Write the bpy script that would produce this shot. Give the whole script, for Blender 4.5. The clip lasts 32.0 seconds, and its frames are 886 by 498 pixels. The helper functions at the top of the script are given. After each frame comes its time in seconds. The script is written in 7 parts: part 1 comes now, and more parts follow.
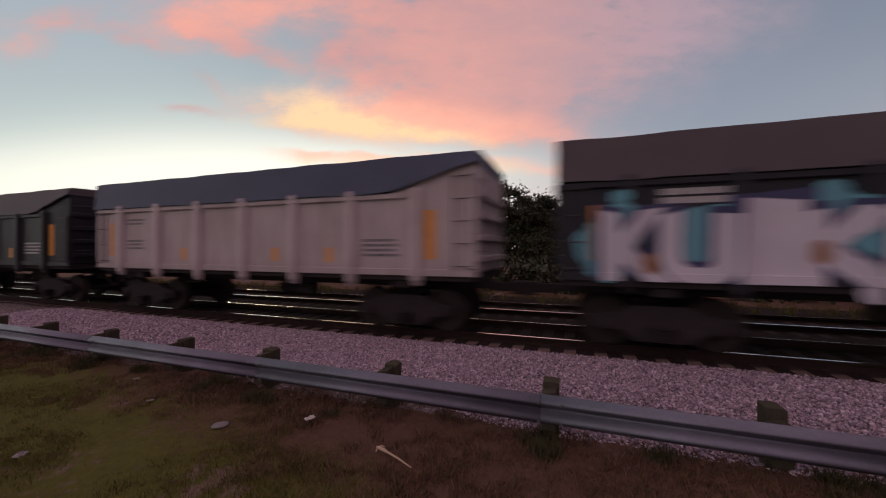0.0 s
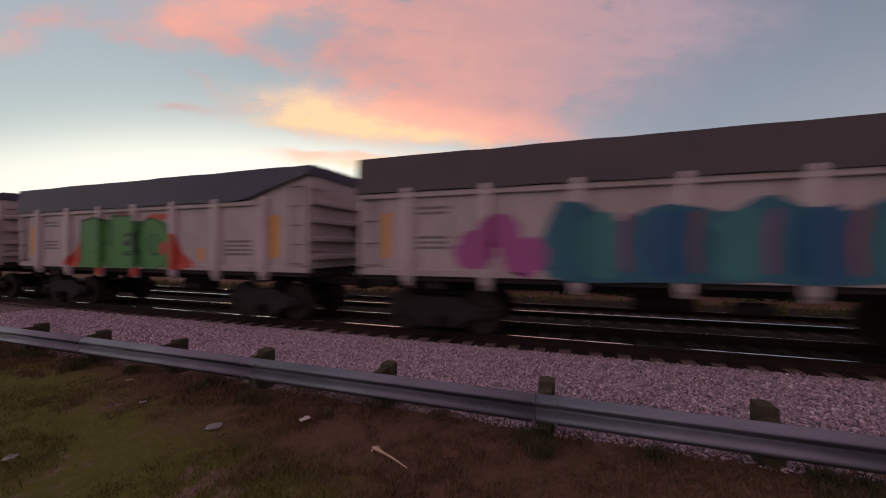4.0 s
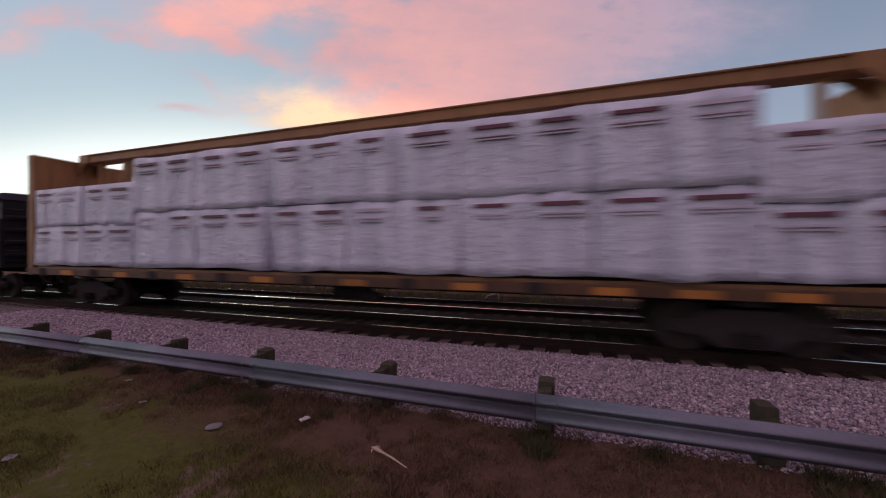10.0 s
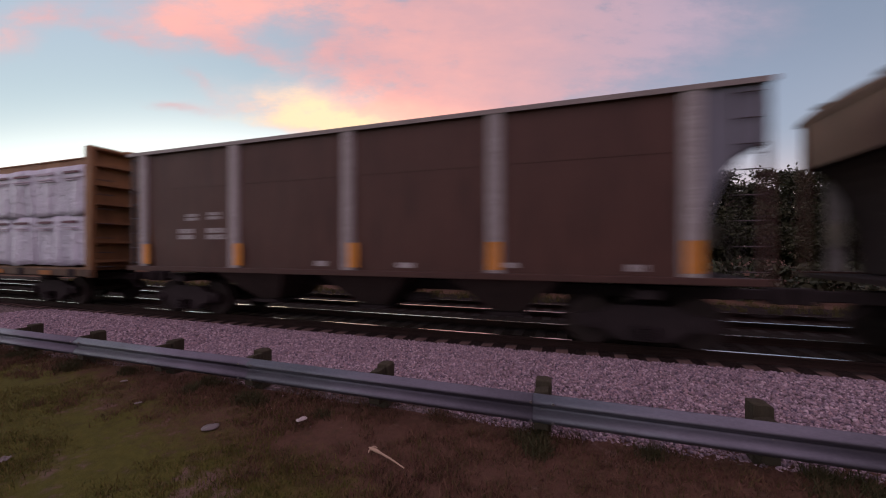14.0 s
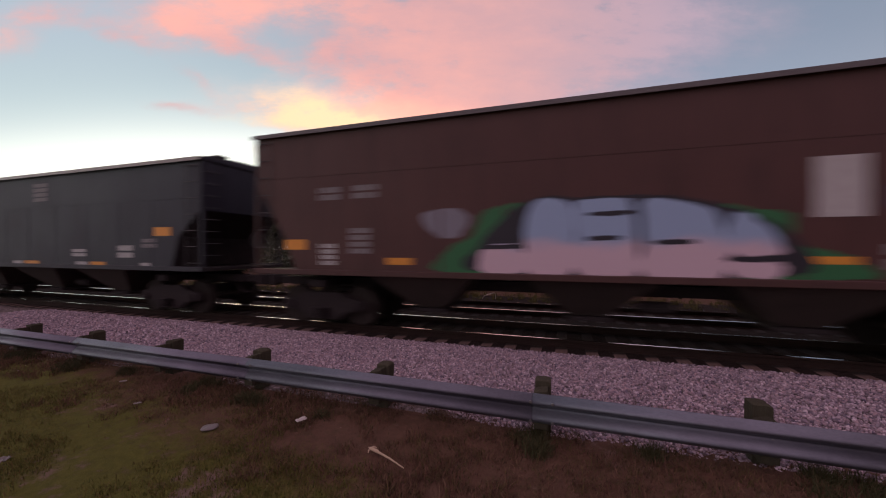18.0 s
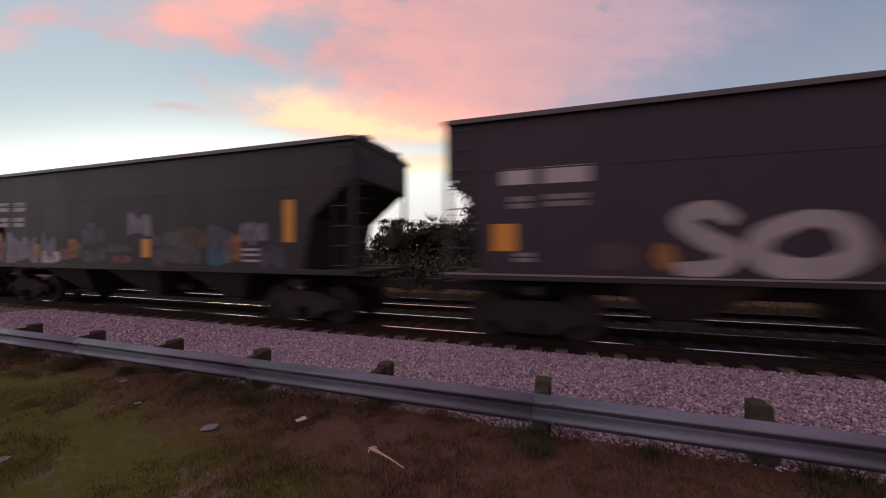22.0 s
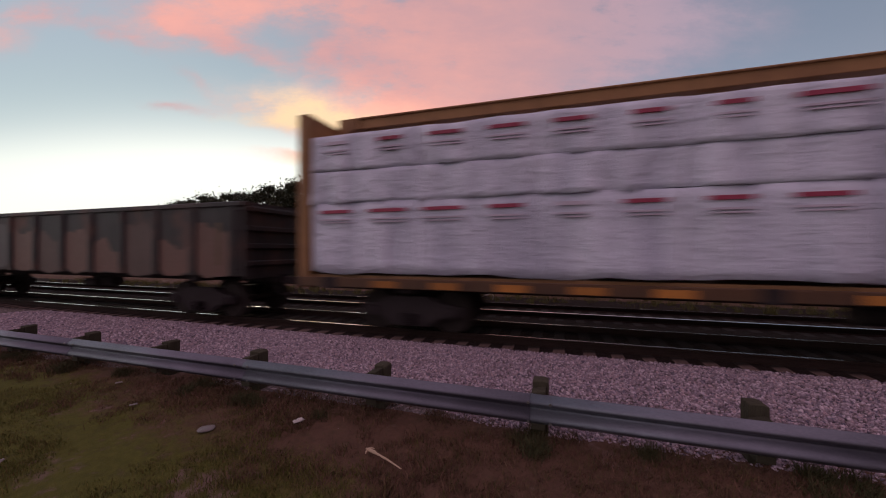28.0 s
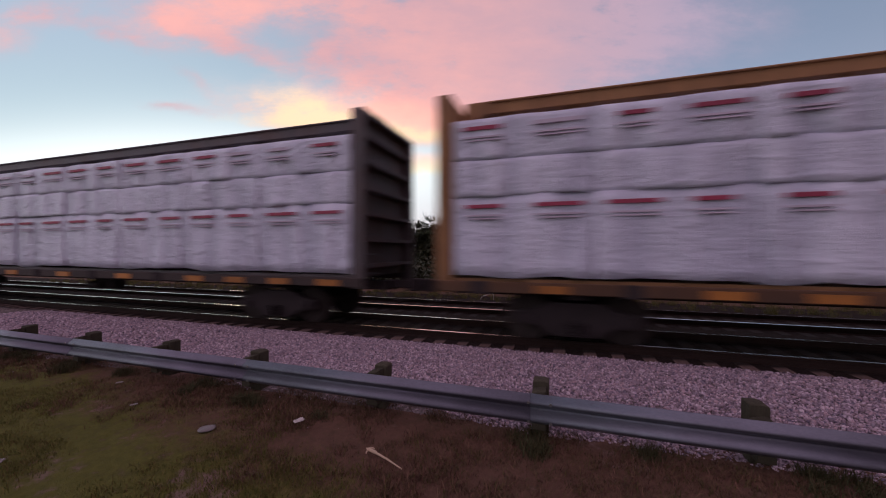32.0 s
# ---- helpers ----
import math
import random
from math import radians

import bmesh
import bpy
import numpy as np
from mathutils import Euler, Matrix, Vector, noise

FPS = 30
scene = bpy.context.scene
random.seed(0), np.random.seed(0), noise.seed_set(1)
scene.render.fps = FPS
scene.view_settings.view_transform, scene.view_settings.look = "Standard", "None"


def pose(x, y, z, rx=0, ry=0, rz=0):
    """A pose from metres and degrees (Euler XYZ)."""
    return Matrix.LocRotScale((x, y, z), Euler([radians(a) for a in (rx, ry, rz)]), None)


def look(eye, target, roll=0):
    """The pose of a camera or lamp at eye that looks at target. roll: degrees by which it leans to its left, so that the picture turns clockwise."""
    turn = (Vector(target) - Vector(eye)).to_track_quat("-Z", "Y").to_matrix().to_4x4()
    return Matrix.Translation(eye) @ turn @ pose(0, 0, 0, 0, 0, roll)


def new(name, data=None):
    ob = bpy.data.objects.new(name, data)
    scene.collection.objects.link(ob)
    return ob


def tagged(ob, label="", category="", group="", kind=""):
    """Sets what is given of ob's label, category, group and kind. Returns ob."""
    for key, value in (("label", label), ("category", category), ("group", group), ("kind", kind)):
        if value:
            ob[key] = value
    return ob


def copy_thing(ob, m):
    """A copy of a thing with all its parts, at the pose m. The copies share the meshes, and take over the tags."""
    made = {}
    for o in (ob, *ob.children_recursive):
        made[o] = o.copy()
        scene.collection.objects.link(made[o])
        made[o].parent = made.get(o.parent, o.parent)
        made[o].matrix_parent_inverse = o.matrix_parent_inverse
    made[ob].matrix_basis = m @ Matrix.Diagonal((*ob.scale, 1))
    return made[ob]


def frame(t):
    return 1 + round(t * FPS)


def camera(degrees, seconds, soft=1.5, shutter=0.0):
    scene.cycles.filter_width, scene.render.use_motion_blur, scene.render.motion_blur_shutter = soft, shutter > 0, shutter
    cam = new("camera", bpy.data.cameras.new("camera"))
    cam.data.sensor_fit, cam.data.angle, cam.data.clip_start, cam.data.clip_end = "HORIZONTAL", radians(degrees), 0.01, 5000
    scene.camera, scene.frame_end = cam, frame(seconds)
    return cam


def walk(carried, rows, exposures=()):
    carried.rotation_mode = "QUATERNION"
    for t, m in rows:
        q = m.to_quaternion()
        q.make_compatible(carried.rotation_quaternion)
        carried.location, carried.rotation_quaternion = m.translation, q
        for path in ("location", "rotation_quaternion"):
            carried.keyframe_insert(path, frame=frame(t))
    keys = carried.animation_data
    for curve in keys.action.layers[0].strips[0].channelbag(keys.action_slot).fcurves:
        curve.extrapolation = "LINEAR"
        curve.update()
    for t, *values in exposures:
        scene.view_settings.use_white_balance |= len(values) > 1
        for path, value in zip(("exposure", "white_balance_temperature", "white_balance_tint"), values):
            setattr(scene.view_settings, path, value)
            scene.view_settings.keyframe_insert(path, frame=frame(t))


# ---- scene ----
# ---- camera ----
EYE = (0.0, 0.0, 2.0)
cam = camera(101.55, 32.0, soft=1.1, shutter=0.8)


def aim(turn, tilt=0.0):
    """Level camera, turn degrees to the left of the line across the track."""
    a = radians(turn)
    return look(EYE, (-10 * math.sin(a), 10 * math.cos(a), 2.0 + 10 * math.tan(radians(tilt))))


PATH = [(0, 19.55), (0.5, 19.0), (1, 18.75), (1.5, 18.87), (3.5, 18.87), (6, 18.87), (10, 18.85), (10.5, 18.75), (11, 18.62), (13, 18.6),
        (14, 18.42), (16.5, 18.34), (20, 18.38), (23, 18.38), (24, 18.45), (25.5, 18.38), (27.5, 17.97), (29, 18.05), (32, 18.05)]
walk(cam, [(t, aim(a, 0.09 if t > 27 else 0.0)) for t, a in PATH],
     exposures=((0, 0.05, 6500, 10), (8, 0.07, 6500, 10), (9, 0.12, 6350, 10), (10, 0.20, 5950, 10), (12, 0.24, 5800, 10), (13, 0.30, 5900, 10), (14, 0.34, 6050, 10),
                (17, 0.32, 6250, 10), (23, 0.30, 6250, 10), (25.5, 0.22, 6200, 10), (27.5, 0.08, 6350, 10), (28, 0.12, 6200, 10), (29, 0.26, 5900, 10), (32, 0.29, 5800, 10)))

# ---- world and light ----
SUN_AZ = radians(60)


def sky_world():
    w = bpy.data.worlds.new("dusk_sky")
    scene.world = w
    w.use_nodes = True
    nt = w.node_tree
    nt.nodes.clear()

    def add(kind, **kw):
        n = nt.nodes.new(kind)
        for k, v in kw.items():
            n.inputs[k].default_value = v
        return n

    def val(sock, x):
        if isinstance(x, (int, float)):
            sock.default_value = x
        else:
            nt.links.new(x, sock)

    def m(op, a, b=0.0, c=0.0, clamp=False):
        n = nt.nodes.new("ShaderNodeMath")
        n.operation, n.use_clamp = op, clamp
        for i, x in enumerate((a, b, c)):
            val(n.inputs[i], x)
        return n.outputs[0]

    def dot(vec, axis):
        n = nt.nodes.new("ShaderNodeVectorMath")
        n.operation = "DOT_PRODUCT"
        nt.links.new(vec, n.inputs[0])
        n.inputs[1].default_value = axis
        return n.outputs["Value"]

    def step(x, lo, hi):
        n = nt.nodes.new("ShaderNodeMapRange")
        n.interpolation_type = "SMOOTHSTEP"
        val(n.inputs["Value"], x)
        n.inputs["From Min"].default_value, n.inputs["From Max"].default_value = lo, hi
        return n.outputs["Result"]

    def mix(fac, a, b, mode="MIX"):
        n = nt.nodes.new("ShaderNodeMix")
        n.data_type, n.blend_type, n.clamp_result = "RGBA", mode, False
        val(n.inputs["Factor"], fac)
        for s, x in ((n.inputs["A"], a), (n.inputs["B"], b)):
            if isinstance(x, tuple):
                s.default_value = (*x, 1)
            else:
                nt.links.new(x, s)
        return n.outputs["Result"]

    d = nt.nodes.new("ShaderNodeTexCoord").outputs["Generated"]
    c, s = math.cos(radians(18.6)), math.sin(radians(18.6))
    fwd = dot(d, (-s, c, 0))
    right = dot(d, (c, s, 0))
    up = dot(d, (0, 0, 1))
    depth = m("MAXIMUM", fwd, 0.18)
    u0, v0 = m("DIVIDE", right, depth), m("DIVIDE", up, depth)

    def noise_at(scale, detail, rough, stretch=1.0, shift=0.0):
        comb = nt.nodes.new("ShaderNodeCombineXYZ")
        val(comb.inputs[0], m("MULTIPLY", u0, 1.0))
        val(comb.inputs[1], m("MULTIPLY", v0, stretch))
        comb.inputs[2].default_value = shift
        n = add("ShaderNodeTexNoise", Scale=scale, Detail=detail, Roughness=rough)
        nt.links.new(comb.outputs[0], n.inputs["Vector"])
        return n.outputs["Fac"]

    n1 = m("SUBTRACT", noise_at(3.0, 6, 0.6, 1.6, 3.1), 0.5)
    n2 = m("SUBTRACT", noise_at(3.3, 6, 0.6, 1.6, 9.7), 0.5)
    n3 = m("SUBTRACT", noise_at(7.0, 7, 0.62, 2.4, 5.3), 0.5)
    u = m("MULTIPLY_ADD", n1, 0.24, u0)
    v = m("MULTIPLY_ADD", n2, 0.10, v0)

    def blob(px, py, sx, sy, turn=0.0, uu=None, vv=None):
        cu, cv = (px - 784) / 640, (442 - py) / 640
        a, b = m("SUBTRACT", uu or u, cu), m("SUBTRACT", vv or v, cv)
        ct, st = math.cos(radians(turn)), math.sin(radians(turn))
        x = m("MULTIPLY_ADD", a, ct * 640 / sx, m("MULTIPLY", b, st * 640 / sx))
        y = m("MULTIPLY_ADD", b, ct * 640 / sy, m("MULTIPLY", a, -st * 640 / sy))
        return m("EXPONENT", m("MULTIPLY", m("MULTIPLY_ADD", x, x, m("MULTIPLY", y, y)), -1.0))

    def total(items):
        out = None
        for k, o in items:
            out = m("MULTIPLY", o, k) if out is None else m("MULTIPLY_ADD", o, k, out)
        return out

    # clear air: pale and warm low down, grey blue above
    low_left, low_right = (0.80, 0.84, 0.78), (0.60, 0.44, 0.47)
    mid_left, mid_right = (0.42, 0.49, 0.50), (0.22, 0.25, 0.325)
    top_left, top_right = (0.36, 0.41, 0.46), (0.165, 0.195, 0.262)
    side = step(u0, -1.0, 0.75)
    air = mix(step(v0, 0.02, 0.36), mix(side, low_left, low_right), mix(side, mid_left, mid_right))
    air = mix(step(v0, 0.33, 0.72), air, mix(side, top_left, top_right))
    glow = total([(1.0, blob(170, 320, 480, 95, 4, u0, v0)), (0.6, blob(620, 310, 330, 60, 0, u0, v0))])
    air = mix(m("MULTIPLY", glow, 0.9, clamp=True), air, (1.0, 0.98, 0.86))
    # pink cloud bank
    bank = total([(1.0, blob(860, 90, 270, 115, -10)), (0.8, blob(700, 150, 160, 70, -18)), (0.95, blob(545, 208, 165, 26, -5)), (0.95, blob(870, 226, 170, 30, -7)),
                  (0.75, blob(820, 5, 420, 50, 0)), (0.75, blob(1050, 60, 210, 100, 0)), (0.42, blob(1230, 30, 210, 90)), (0.6, blob(960, 190, 120, 60, -10)),
                  (0.5, blob(585, 105, 70, 32, 20))])
    wisps = total([(0.72, blob(330, 40, 135, 40, -15)), (0.85, blob(490, 14, 130, 30, 8)), (0.7, blob(425, 92, 100, 24, -25)), (0.6, blob(15, 70, 75, 45)), (0.5, blob(70, 18, 110, 30, 10)),
                   (0.75, blob(205, 62, 110, 22, -15)), (0.5, blob(310, 186, 52, 9, -8)), (0.5, blob(345, 142, 50, 12, -30))])
    gaps = total([(0.12, blob(560, 46, 85, 20, 12)), (0.5, blob(430, 132, 52, 22, -20)), (0.3, blob(140, 105, 70, 40)), (0.35, blob(1010, 215, 60, 40, 20))])
    body = m("SUBTRACT", m("ADD", bank, wisps), gaps)
    n4 = m("SUBTRACT", noise_at(15.0, 6, 0.65, 1.9, 2.2), 0.5)
    rag = m("MULTIPLY", body, m("MULTIPLY_ADD", n3, 1.7, m("MULTIPLY_ADD", n4, 0.5, m("MULTIPLY_ADD", n1, 1.2, 0.92))))
    cover = m("MULTIPLY", step(rag, 0.06, 1.25), m("MULTIPLY_ADD", n2, 0.7, 1.0), clamp=True)
    heat = total([(1.0, blob(600, 195, 190, 55, -10)), (0.8, blob(850, 228, 190, 34, -6)), (0.5, blob(480, 8, 190, 40, 0)), (0.5, blob(340, 40, 140, 50)), (0.3, blob(800, 110, 150, 80, -10)), (0.4, blob(10, 60, 90, 70))])
    pink = mix(m("MULTIPLY_ADD", n3, 0.7, heat, clamp=True), (0.58, 0.305, 0.30), (1.0, 0.40, 0.29))
    fade = mix(step(u0, 0.1, 0.75), pink, (0.42, 0.285, 0.335))
    out = mix(m("MULTIPLY", cover, 0.92), air, fade)
    # thin bright layer under the bank
    peach = total([(0.9, blob(600, 200, 210, 48, -8)), (0.5, blob(820, 232, 190, 26, -6))])
    out = mix(m("MULTIPLY", step(m("MULTIPLY", peach, m("MULTIPLY_ADD", n3, 1.6, m("MULTIPLY_ADD", n4, 1.0, 1.0))), 0.1, 1.3), 0.75), out, (1.0, 0.52, 0.37))
    low = total([(0.75, blob(1085, 288, 95, 36, 0)), (0.9, blob(740, 290, 260, 17, -3)), (0.5, blob(620, 268, 170, 9, -2))])
    lower = mix(step(u0, 0.0, 0.40), mix(step(v0, 0.20, 0.28), (1.0, 0.82, 0.48), (0.98, 0.52, 0.38)), (0.86, 0.36, 0.33))
    out = mix(m("MULTIPLY", step(m("MULTIPLY", low, m("MULTIPLY_ADD", n3, 1.2, 1.0)), 0.15, 0.9), 0.8), out, lower)
    core = total([(0.85, blob(560, 200, 110, 30, -14)), (0.95, blob(680, 226, 190, 17, -8)), (0.5, blob(480, 214, 100, 14, 0))])
    out = mix(m("MULTIPLY", step(m("MULTIPLY", core, m("MULTIPLY_ADD", n3, 2.4, m("MULTIPLY_ADD", n4, 1.4, 1.0))), 0.05, 1.35), 0.8), out, (1.0, 0.72, 0.38))
    # the rest of the dusk sky, behind and overhead
    rim = mix(step(right, -0.95, -0.25), (0.86, 0.86, 0.84), mix(step(right, -0.3, 0.5), (0.28, 0.215, 0.26), (0.09, 0.075, 0.10)))
    behind = mix(step(up, 0.0, 0.7), rim, (0.66, 0.445, 0.525))
    out = mix(step(fwd, 0.42, 0.16), out, behind)
    out = mix(step(up, -0.06, -0.005), (0.05, 0.045, 0.04), out)

    sky = nt.nodes.new("ShaderNodeTexSky")
    sky.sky_type, sky.sun_disc = "NISHITA", False
    sky.sun_elevation, sky.sun_rotation = radians(1.5), SUN_AZ
    air_light = mix(1.0, out, mix(0.05, (0, 0, 0), sky.outputs[0]), "ADD")
    bg = nt.nodes.new("ShaderNodeBackground")
    bg.inputs["Strength"].default_value = 1.0
    nt.links.new(air_light, bg.inputs["Color"])
    o = nt.nodes.new("ShaderNodeOutputWorld")
    nt.links.new(bg.outputs[0], o.inputs["Surface"])


sky_world()
sun = new("sun", bpy.data.lights.new("sun", "SUN"))
sun.data.energy, sun.data.angle, sun.data.color = 0.5, radians(12), (1.0, 0.72, 0.45)
sun.matrix_world = look((-40, 40, 8), (0, 0, 0))


# ---- materials ----
def material(name):
    mat = bpy.data.materials.new(name)
    mat.use_nodes = True
    nt = mat.node_tree
    return mat, nt, nt.nodes["Principled BSDF"]


class Graph:
    """Short ways to add nodes to a tree."""

    def __init__(self, nt):
        self.nt = nt
        self.coord = nt.nodes.new("ShaderNodeTexCoord").outputs["Object"]

    def put(self, sock, x):
        if isinstance(x, tuple):
            sock.default_value = (*x, 1) if len(x) == 3 and sock.type == "RGBA" else x
        elif isinstance(x, (int, float)):
            sock.default_value = x
        else:
            self.nt.links.new(x, sock)

    def math(self, op, a, b=0.0, c=0.0, clamp=False):
        n = self.nt.nodes.new("ShaderNodeMath")
        n.operation, n.use_clamp = op, clamp
        for i, x in enumerate((a, b, c)):
            self.put(n.inputs[i], x)
        return n.outputs[0]

    def noise(self, scale, detail=4, rough=0.55, stretch=(1, 1, 1), shift=(0, 0, 0), coord=None):
        mp = self.nt.nodes.new("ShaderNodeMapping")
        mp.inputs["Scale"].default_value, mp.inputs["Location"].default_value = stretch, shift
        self.nt.links.new(coord or self.coord, mp.inputs["Vector"])
        n = self.nt.nodes.new("ShaderNodeTexNoise")
        n.inputs["Scale"].default_value, n.inputs["Detail"].default_value, n.inputs["Roughness"].default_value = scale, detail, rough
        self.nt.links.new(mp.outputs[0], n.inputs["Vector"])
        return n.outputs["Fac"]

    def step(self, x, lo, hi):
        n = self.nt.nodes.new("ShaderNodeMapRange")
        n.interpolation_type = "SMOOTHSTEP"
        self.put(n.inputs["Value"], x)
        n.inputs["From Min"].default_value, n.inputs["From Max"].default_value = lo, hi
        return n.outputs["Result"]

    def mix(self, fac, a, b, mode="MIX"):
        n = self.nt.nodes.new("ShaderNodeMix")
        n.data_type, n.blend_type = "RGBA", mode
        self.put(n.inputs["Factor"], fac)
        self.put(n.inputs["A"], a)
        self.put(n.inputs["B"], b)
        return n.outputs["Result"]

    def xyz(self, coord=None):
        n = self.nt.nodes.new("ShaderNodeSeparateXYZ")
        self.nt.links.new(coord or self.coord, n.inputs[0])
        return n.outputs

    def bump(self, height, strength, distance, bsdf):
        n = self.nt.nodes.new("ShaderNodeBump")
        n.inputs["Strength"].default_value, n.inputs["Distance"].default_value = strength, distance
        self.put(n.inputs["Height"], height)
        self.nt.links.new(n.outputs[0], bsdf.inputs["Normal"])


def plain(name, col, col2=None, rough=0.6, metal=0.0, scale=3.0, fine=40.0, bump=0.2, depth=0.004, stretch=(1, 1, 1), spread=0.12):
    """A worn surface: two scales of noise between two colours, some spread from object to object, fine relief."""
    mat, nt, b = material(name)
    g = Graph(nt)
    col2 = col2 or tuple(c * 0.6 for c in col)
    big, small = g.noise(scale, 5, 0.6, stretch), g.noise(fine, 3, 0.6, stretch)
    f = g.math("MULTIPLY_ADD", small, 0.5, g.math("MULTIPLY_ADD", big, 1.3, -0.45), clamp=True)
    c = g.mix(f, col, col2)
    info = nt.nodes.new("ShaderNodeObjectInfo")
    tone = g.math("MULTIPLY_ADD", info.outputs["Random"], 2 * spread, 1 - spread)
    cc = nt.nodes.new("ShaderNodeCombineColor")
    for i in range(3):
        g.put(cc.inputs[i], tone)
    g.put(b.inputs["Base Color"], g.mix(1.0, c, cc.outputs[0], "MULTIPLY"))
    g.put(b.inputs["Roughness"], g.math("MULTIPLY_ADD", small, 0.3, rough - 0.15, clamp=True))
    b.inputs["Metallic"].default_value = metal
    b.inputs["Specular IOR Level"].default_value = 0.08 if rough > 0.8 else 0.35
    g.bump(g.math("ADD", small, big), bump, depth, b)
    return mat


def car_paint(name, col, rust=(0.10, 0.05, 0.035), wear=0.35, rough=0.7, dirt=(0.03, 0.024, 0.022)):
    """Weathered railcar paint: streaks, rust and road dirt low down."""
    mat, nt, b = material(name)
    g = Graph(nt)
    x, y, z = g.xyz()
    streak = g.noise(5.0, 5, 0.65, (1, 1, 0.12))
    cloud = g.noise(0.7, 5, 0.6)
    fine = g.noise(30.0, 4, 0.6)
    c = g.mix(g.math("MULTIPLY", g.step(streak, 0.42, 0.75), wear * 1.2), col, tuple(k * 0.32 for k in col))
    c = g.mix(g.math("MULTIPLY", g.step(cloud, 0.45, 0.75), wear), c, rust)
    low = g.step(g.math("MULTIPLY_ADD", cloud, 0.8, z), 2.0, 1.2)
    c = g.mix(g.math("MULTIPLY", low, 0.45), c, dirt)
    c = g.mix(g.math("MULTIPLY", g.step(fine, 0.52, 0.75), 0.35), c, tuple(k * 0.45 for k in col))
    g.put(b.inputs["Base Color"], c)
    b.inputs["Specular IOR Level"].default_value = 0.30
    g.put(b.inputs["Roughness"], g.math("MULTIPLY_ADD", cloud, 0.3, rough - 0.28, clamp=True))
    g.bump(g.math("MULTIPLY_ADD", fine, 0.3, streak), 0.25, 0.01, b)
    return mat


def island(name, cols, rough=0.85, fine=60.0, bump=0.4, sheen=0.0):
    """For joined small pieces: each piece takes its own tone out of cols."""
    mat, nt, b = material(name)
    g = Graph(nt)
    geo = nt.nodes.new("ShaderNodeNewGeometry")
    ramp = nt.nodes.new("ShaderNodeValToRGB")
    els = ramp.color_ramp.elements
    while len(els) < len(cols):
        els.new(0.5)
    for i, (e, c) in enumerate(zip(els, cols)):
        e.position, e.color = i / (len(cols) - 1), (*c, 1)
    nt.links.new(geo.outputs["Random Per Island"], ramp.inputs[0])
    n = g.noise(fine, 3)
    c = g.mix(g.math("MULTIPLY", n, 0.5), ramp.outputs[0], g.mix(1.0, ramp.outputs[0], (0.5, 0.5, 0.5), "MULTIPLY"))
    g.put(b.inputs["Base Color"], c)
    b.inputs["Roughness"].default_value = rough
    b.inputs["Specular IOR Level"].default_value = 0.25
    if bump:
        g.bump(n, bump, 0.004, b)
    return mat


def wrap_material():
    """Woven white lumber wrap: smooth, slack folds with tinted-in shading, a few grubby patches."""
    mat, nt, b = material("lumber_wrap")
    g = Graph(nt)
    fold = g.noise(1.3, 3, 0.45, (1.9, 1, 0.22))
    crease = g.noise(3.0, 5, 0.6, (0.8, 1, 0.9), (4, 2, 7))
    ridge = g.math("ABSOLUTE", g.math("SUBTRACT", crease, 0.5))
    sag = g.noise(0.45, 3, 0.5)
    fine = g.noise(60.0, 2)
    info = nt.nodes.new("ShaderNodeObjectInfo")
    # fold shading put into the colour: darker hollows, paler crests
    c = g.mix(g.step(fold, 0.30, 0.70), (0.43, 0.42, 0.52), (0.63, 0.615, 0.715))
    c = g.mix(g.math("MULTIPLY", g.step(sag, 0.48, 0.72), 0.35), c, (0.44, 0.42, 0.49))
    c = g.mix(g.math("MULTIPLY", info.outputs["Random"], 0.25), c, (0.49, 0.485, 0.59))
    g.put(b.inputs["Base Color"], c)
    g.put(b.inputs["Roughness"], g.math("MULTIPLY_ADD", fine, 0.15, 0.30))
    g.bump(g.math("MULTIPLY_ADD", fold, 3.0, g.math("MULTIPLY_ADD", g.step(ridge, 0.0, 0.12), -0.25, g.math("MULTIPLY", fine, 0.04))), 0.9, 0.10, b)
    return mat


def ground_material():
    mat, nt, b = material("rough_turf")
    g = Graph(nt)
    x, y, z = g.xyz()
    big, mid, fine, grit = g.noise(0.35, 5, 0.6), g.noise(1.5, 6, 0.65), g.noise(14, 5, 0.7), g.noise(90, 3)
    green = g.mix(fine, (0.048, 0.049, 0.012), (0.145, 0.132, 0.030))
    dry = g.mix(fine, (0.054, 0.030, 0.020), (0.165, 0.088, 0.062))
    dirt = g.mix(grit, (0.13, 0.080, 0.068), (0.27, 0.175, 0.155))
    toward = g.math("MULTIPLY_ADD", y, 0.42, g.math("MULTIPLY", x, 0.10))
    tuft = g.noise(5.5, 5, 0.68, shift=(3, 1, 0))
    c = g.mix(g.step(g.math("MULTIPLY_ADD", tuft, 0.9, g.math("MULTIPLY_ADD", mid, 0.9, toward)), 1.52, 1.95), green, dry)
    c = g.mix(g.math("MULTIPLY", g.step(tuft, 0.50, 0.68), 0.45), c, g.mix(fine, (0.030, 0.030, 0.009), (0.070, 0.050, 0.022)))
    bare = g.math("ADD", big, g.math("MULTIPLY_ADD", mid, 0.8, g.math("MULTIPLY", tuft, 0.7)))
    c = g.mix(g.math("MULTIPLY", g.step(bare, 1.34, 1.50), 0.75), c, dirt)
    g.put(b.inputs["Base Color"], c)
    b.inputs["Roughness"].default_value = 0.95
    b.inputs["Specular IOR Level"].default_value = 0.1
    g.bump(g.math("MULTIPLY_ADD", fine, 1.5, grit), 0.8, 0.03, b)
    return mat


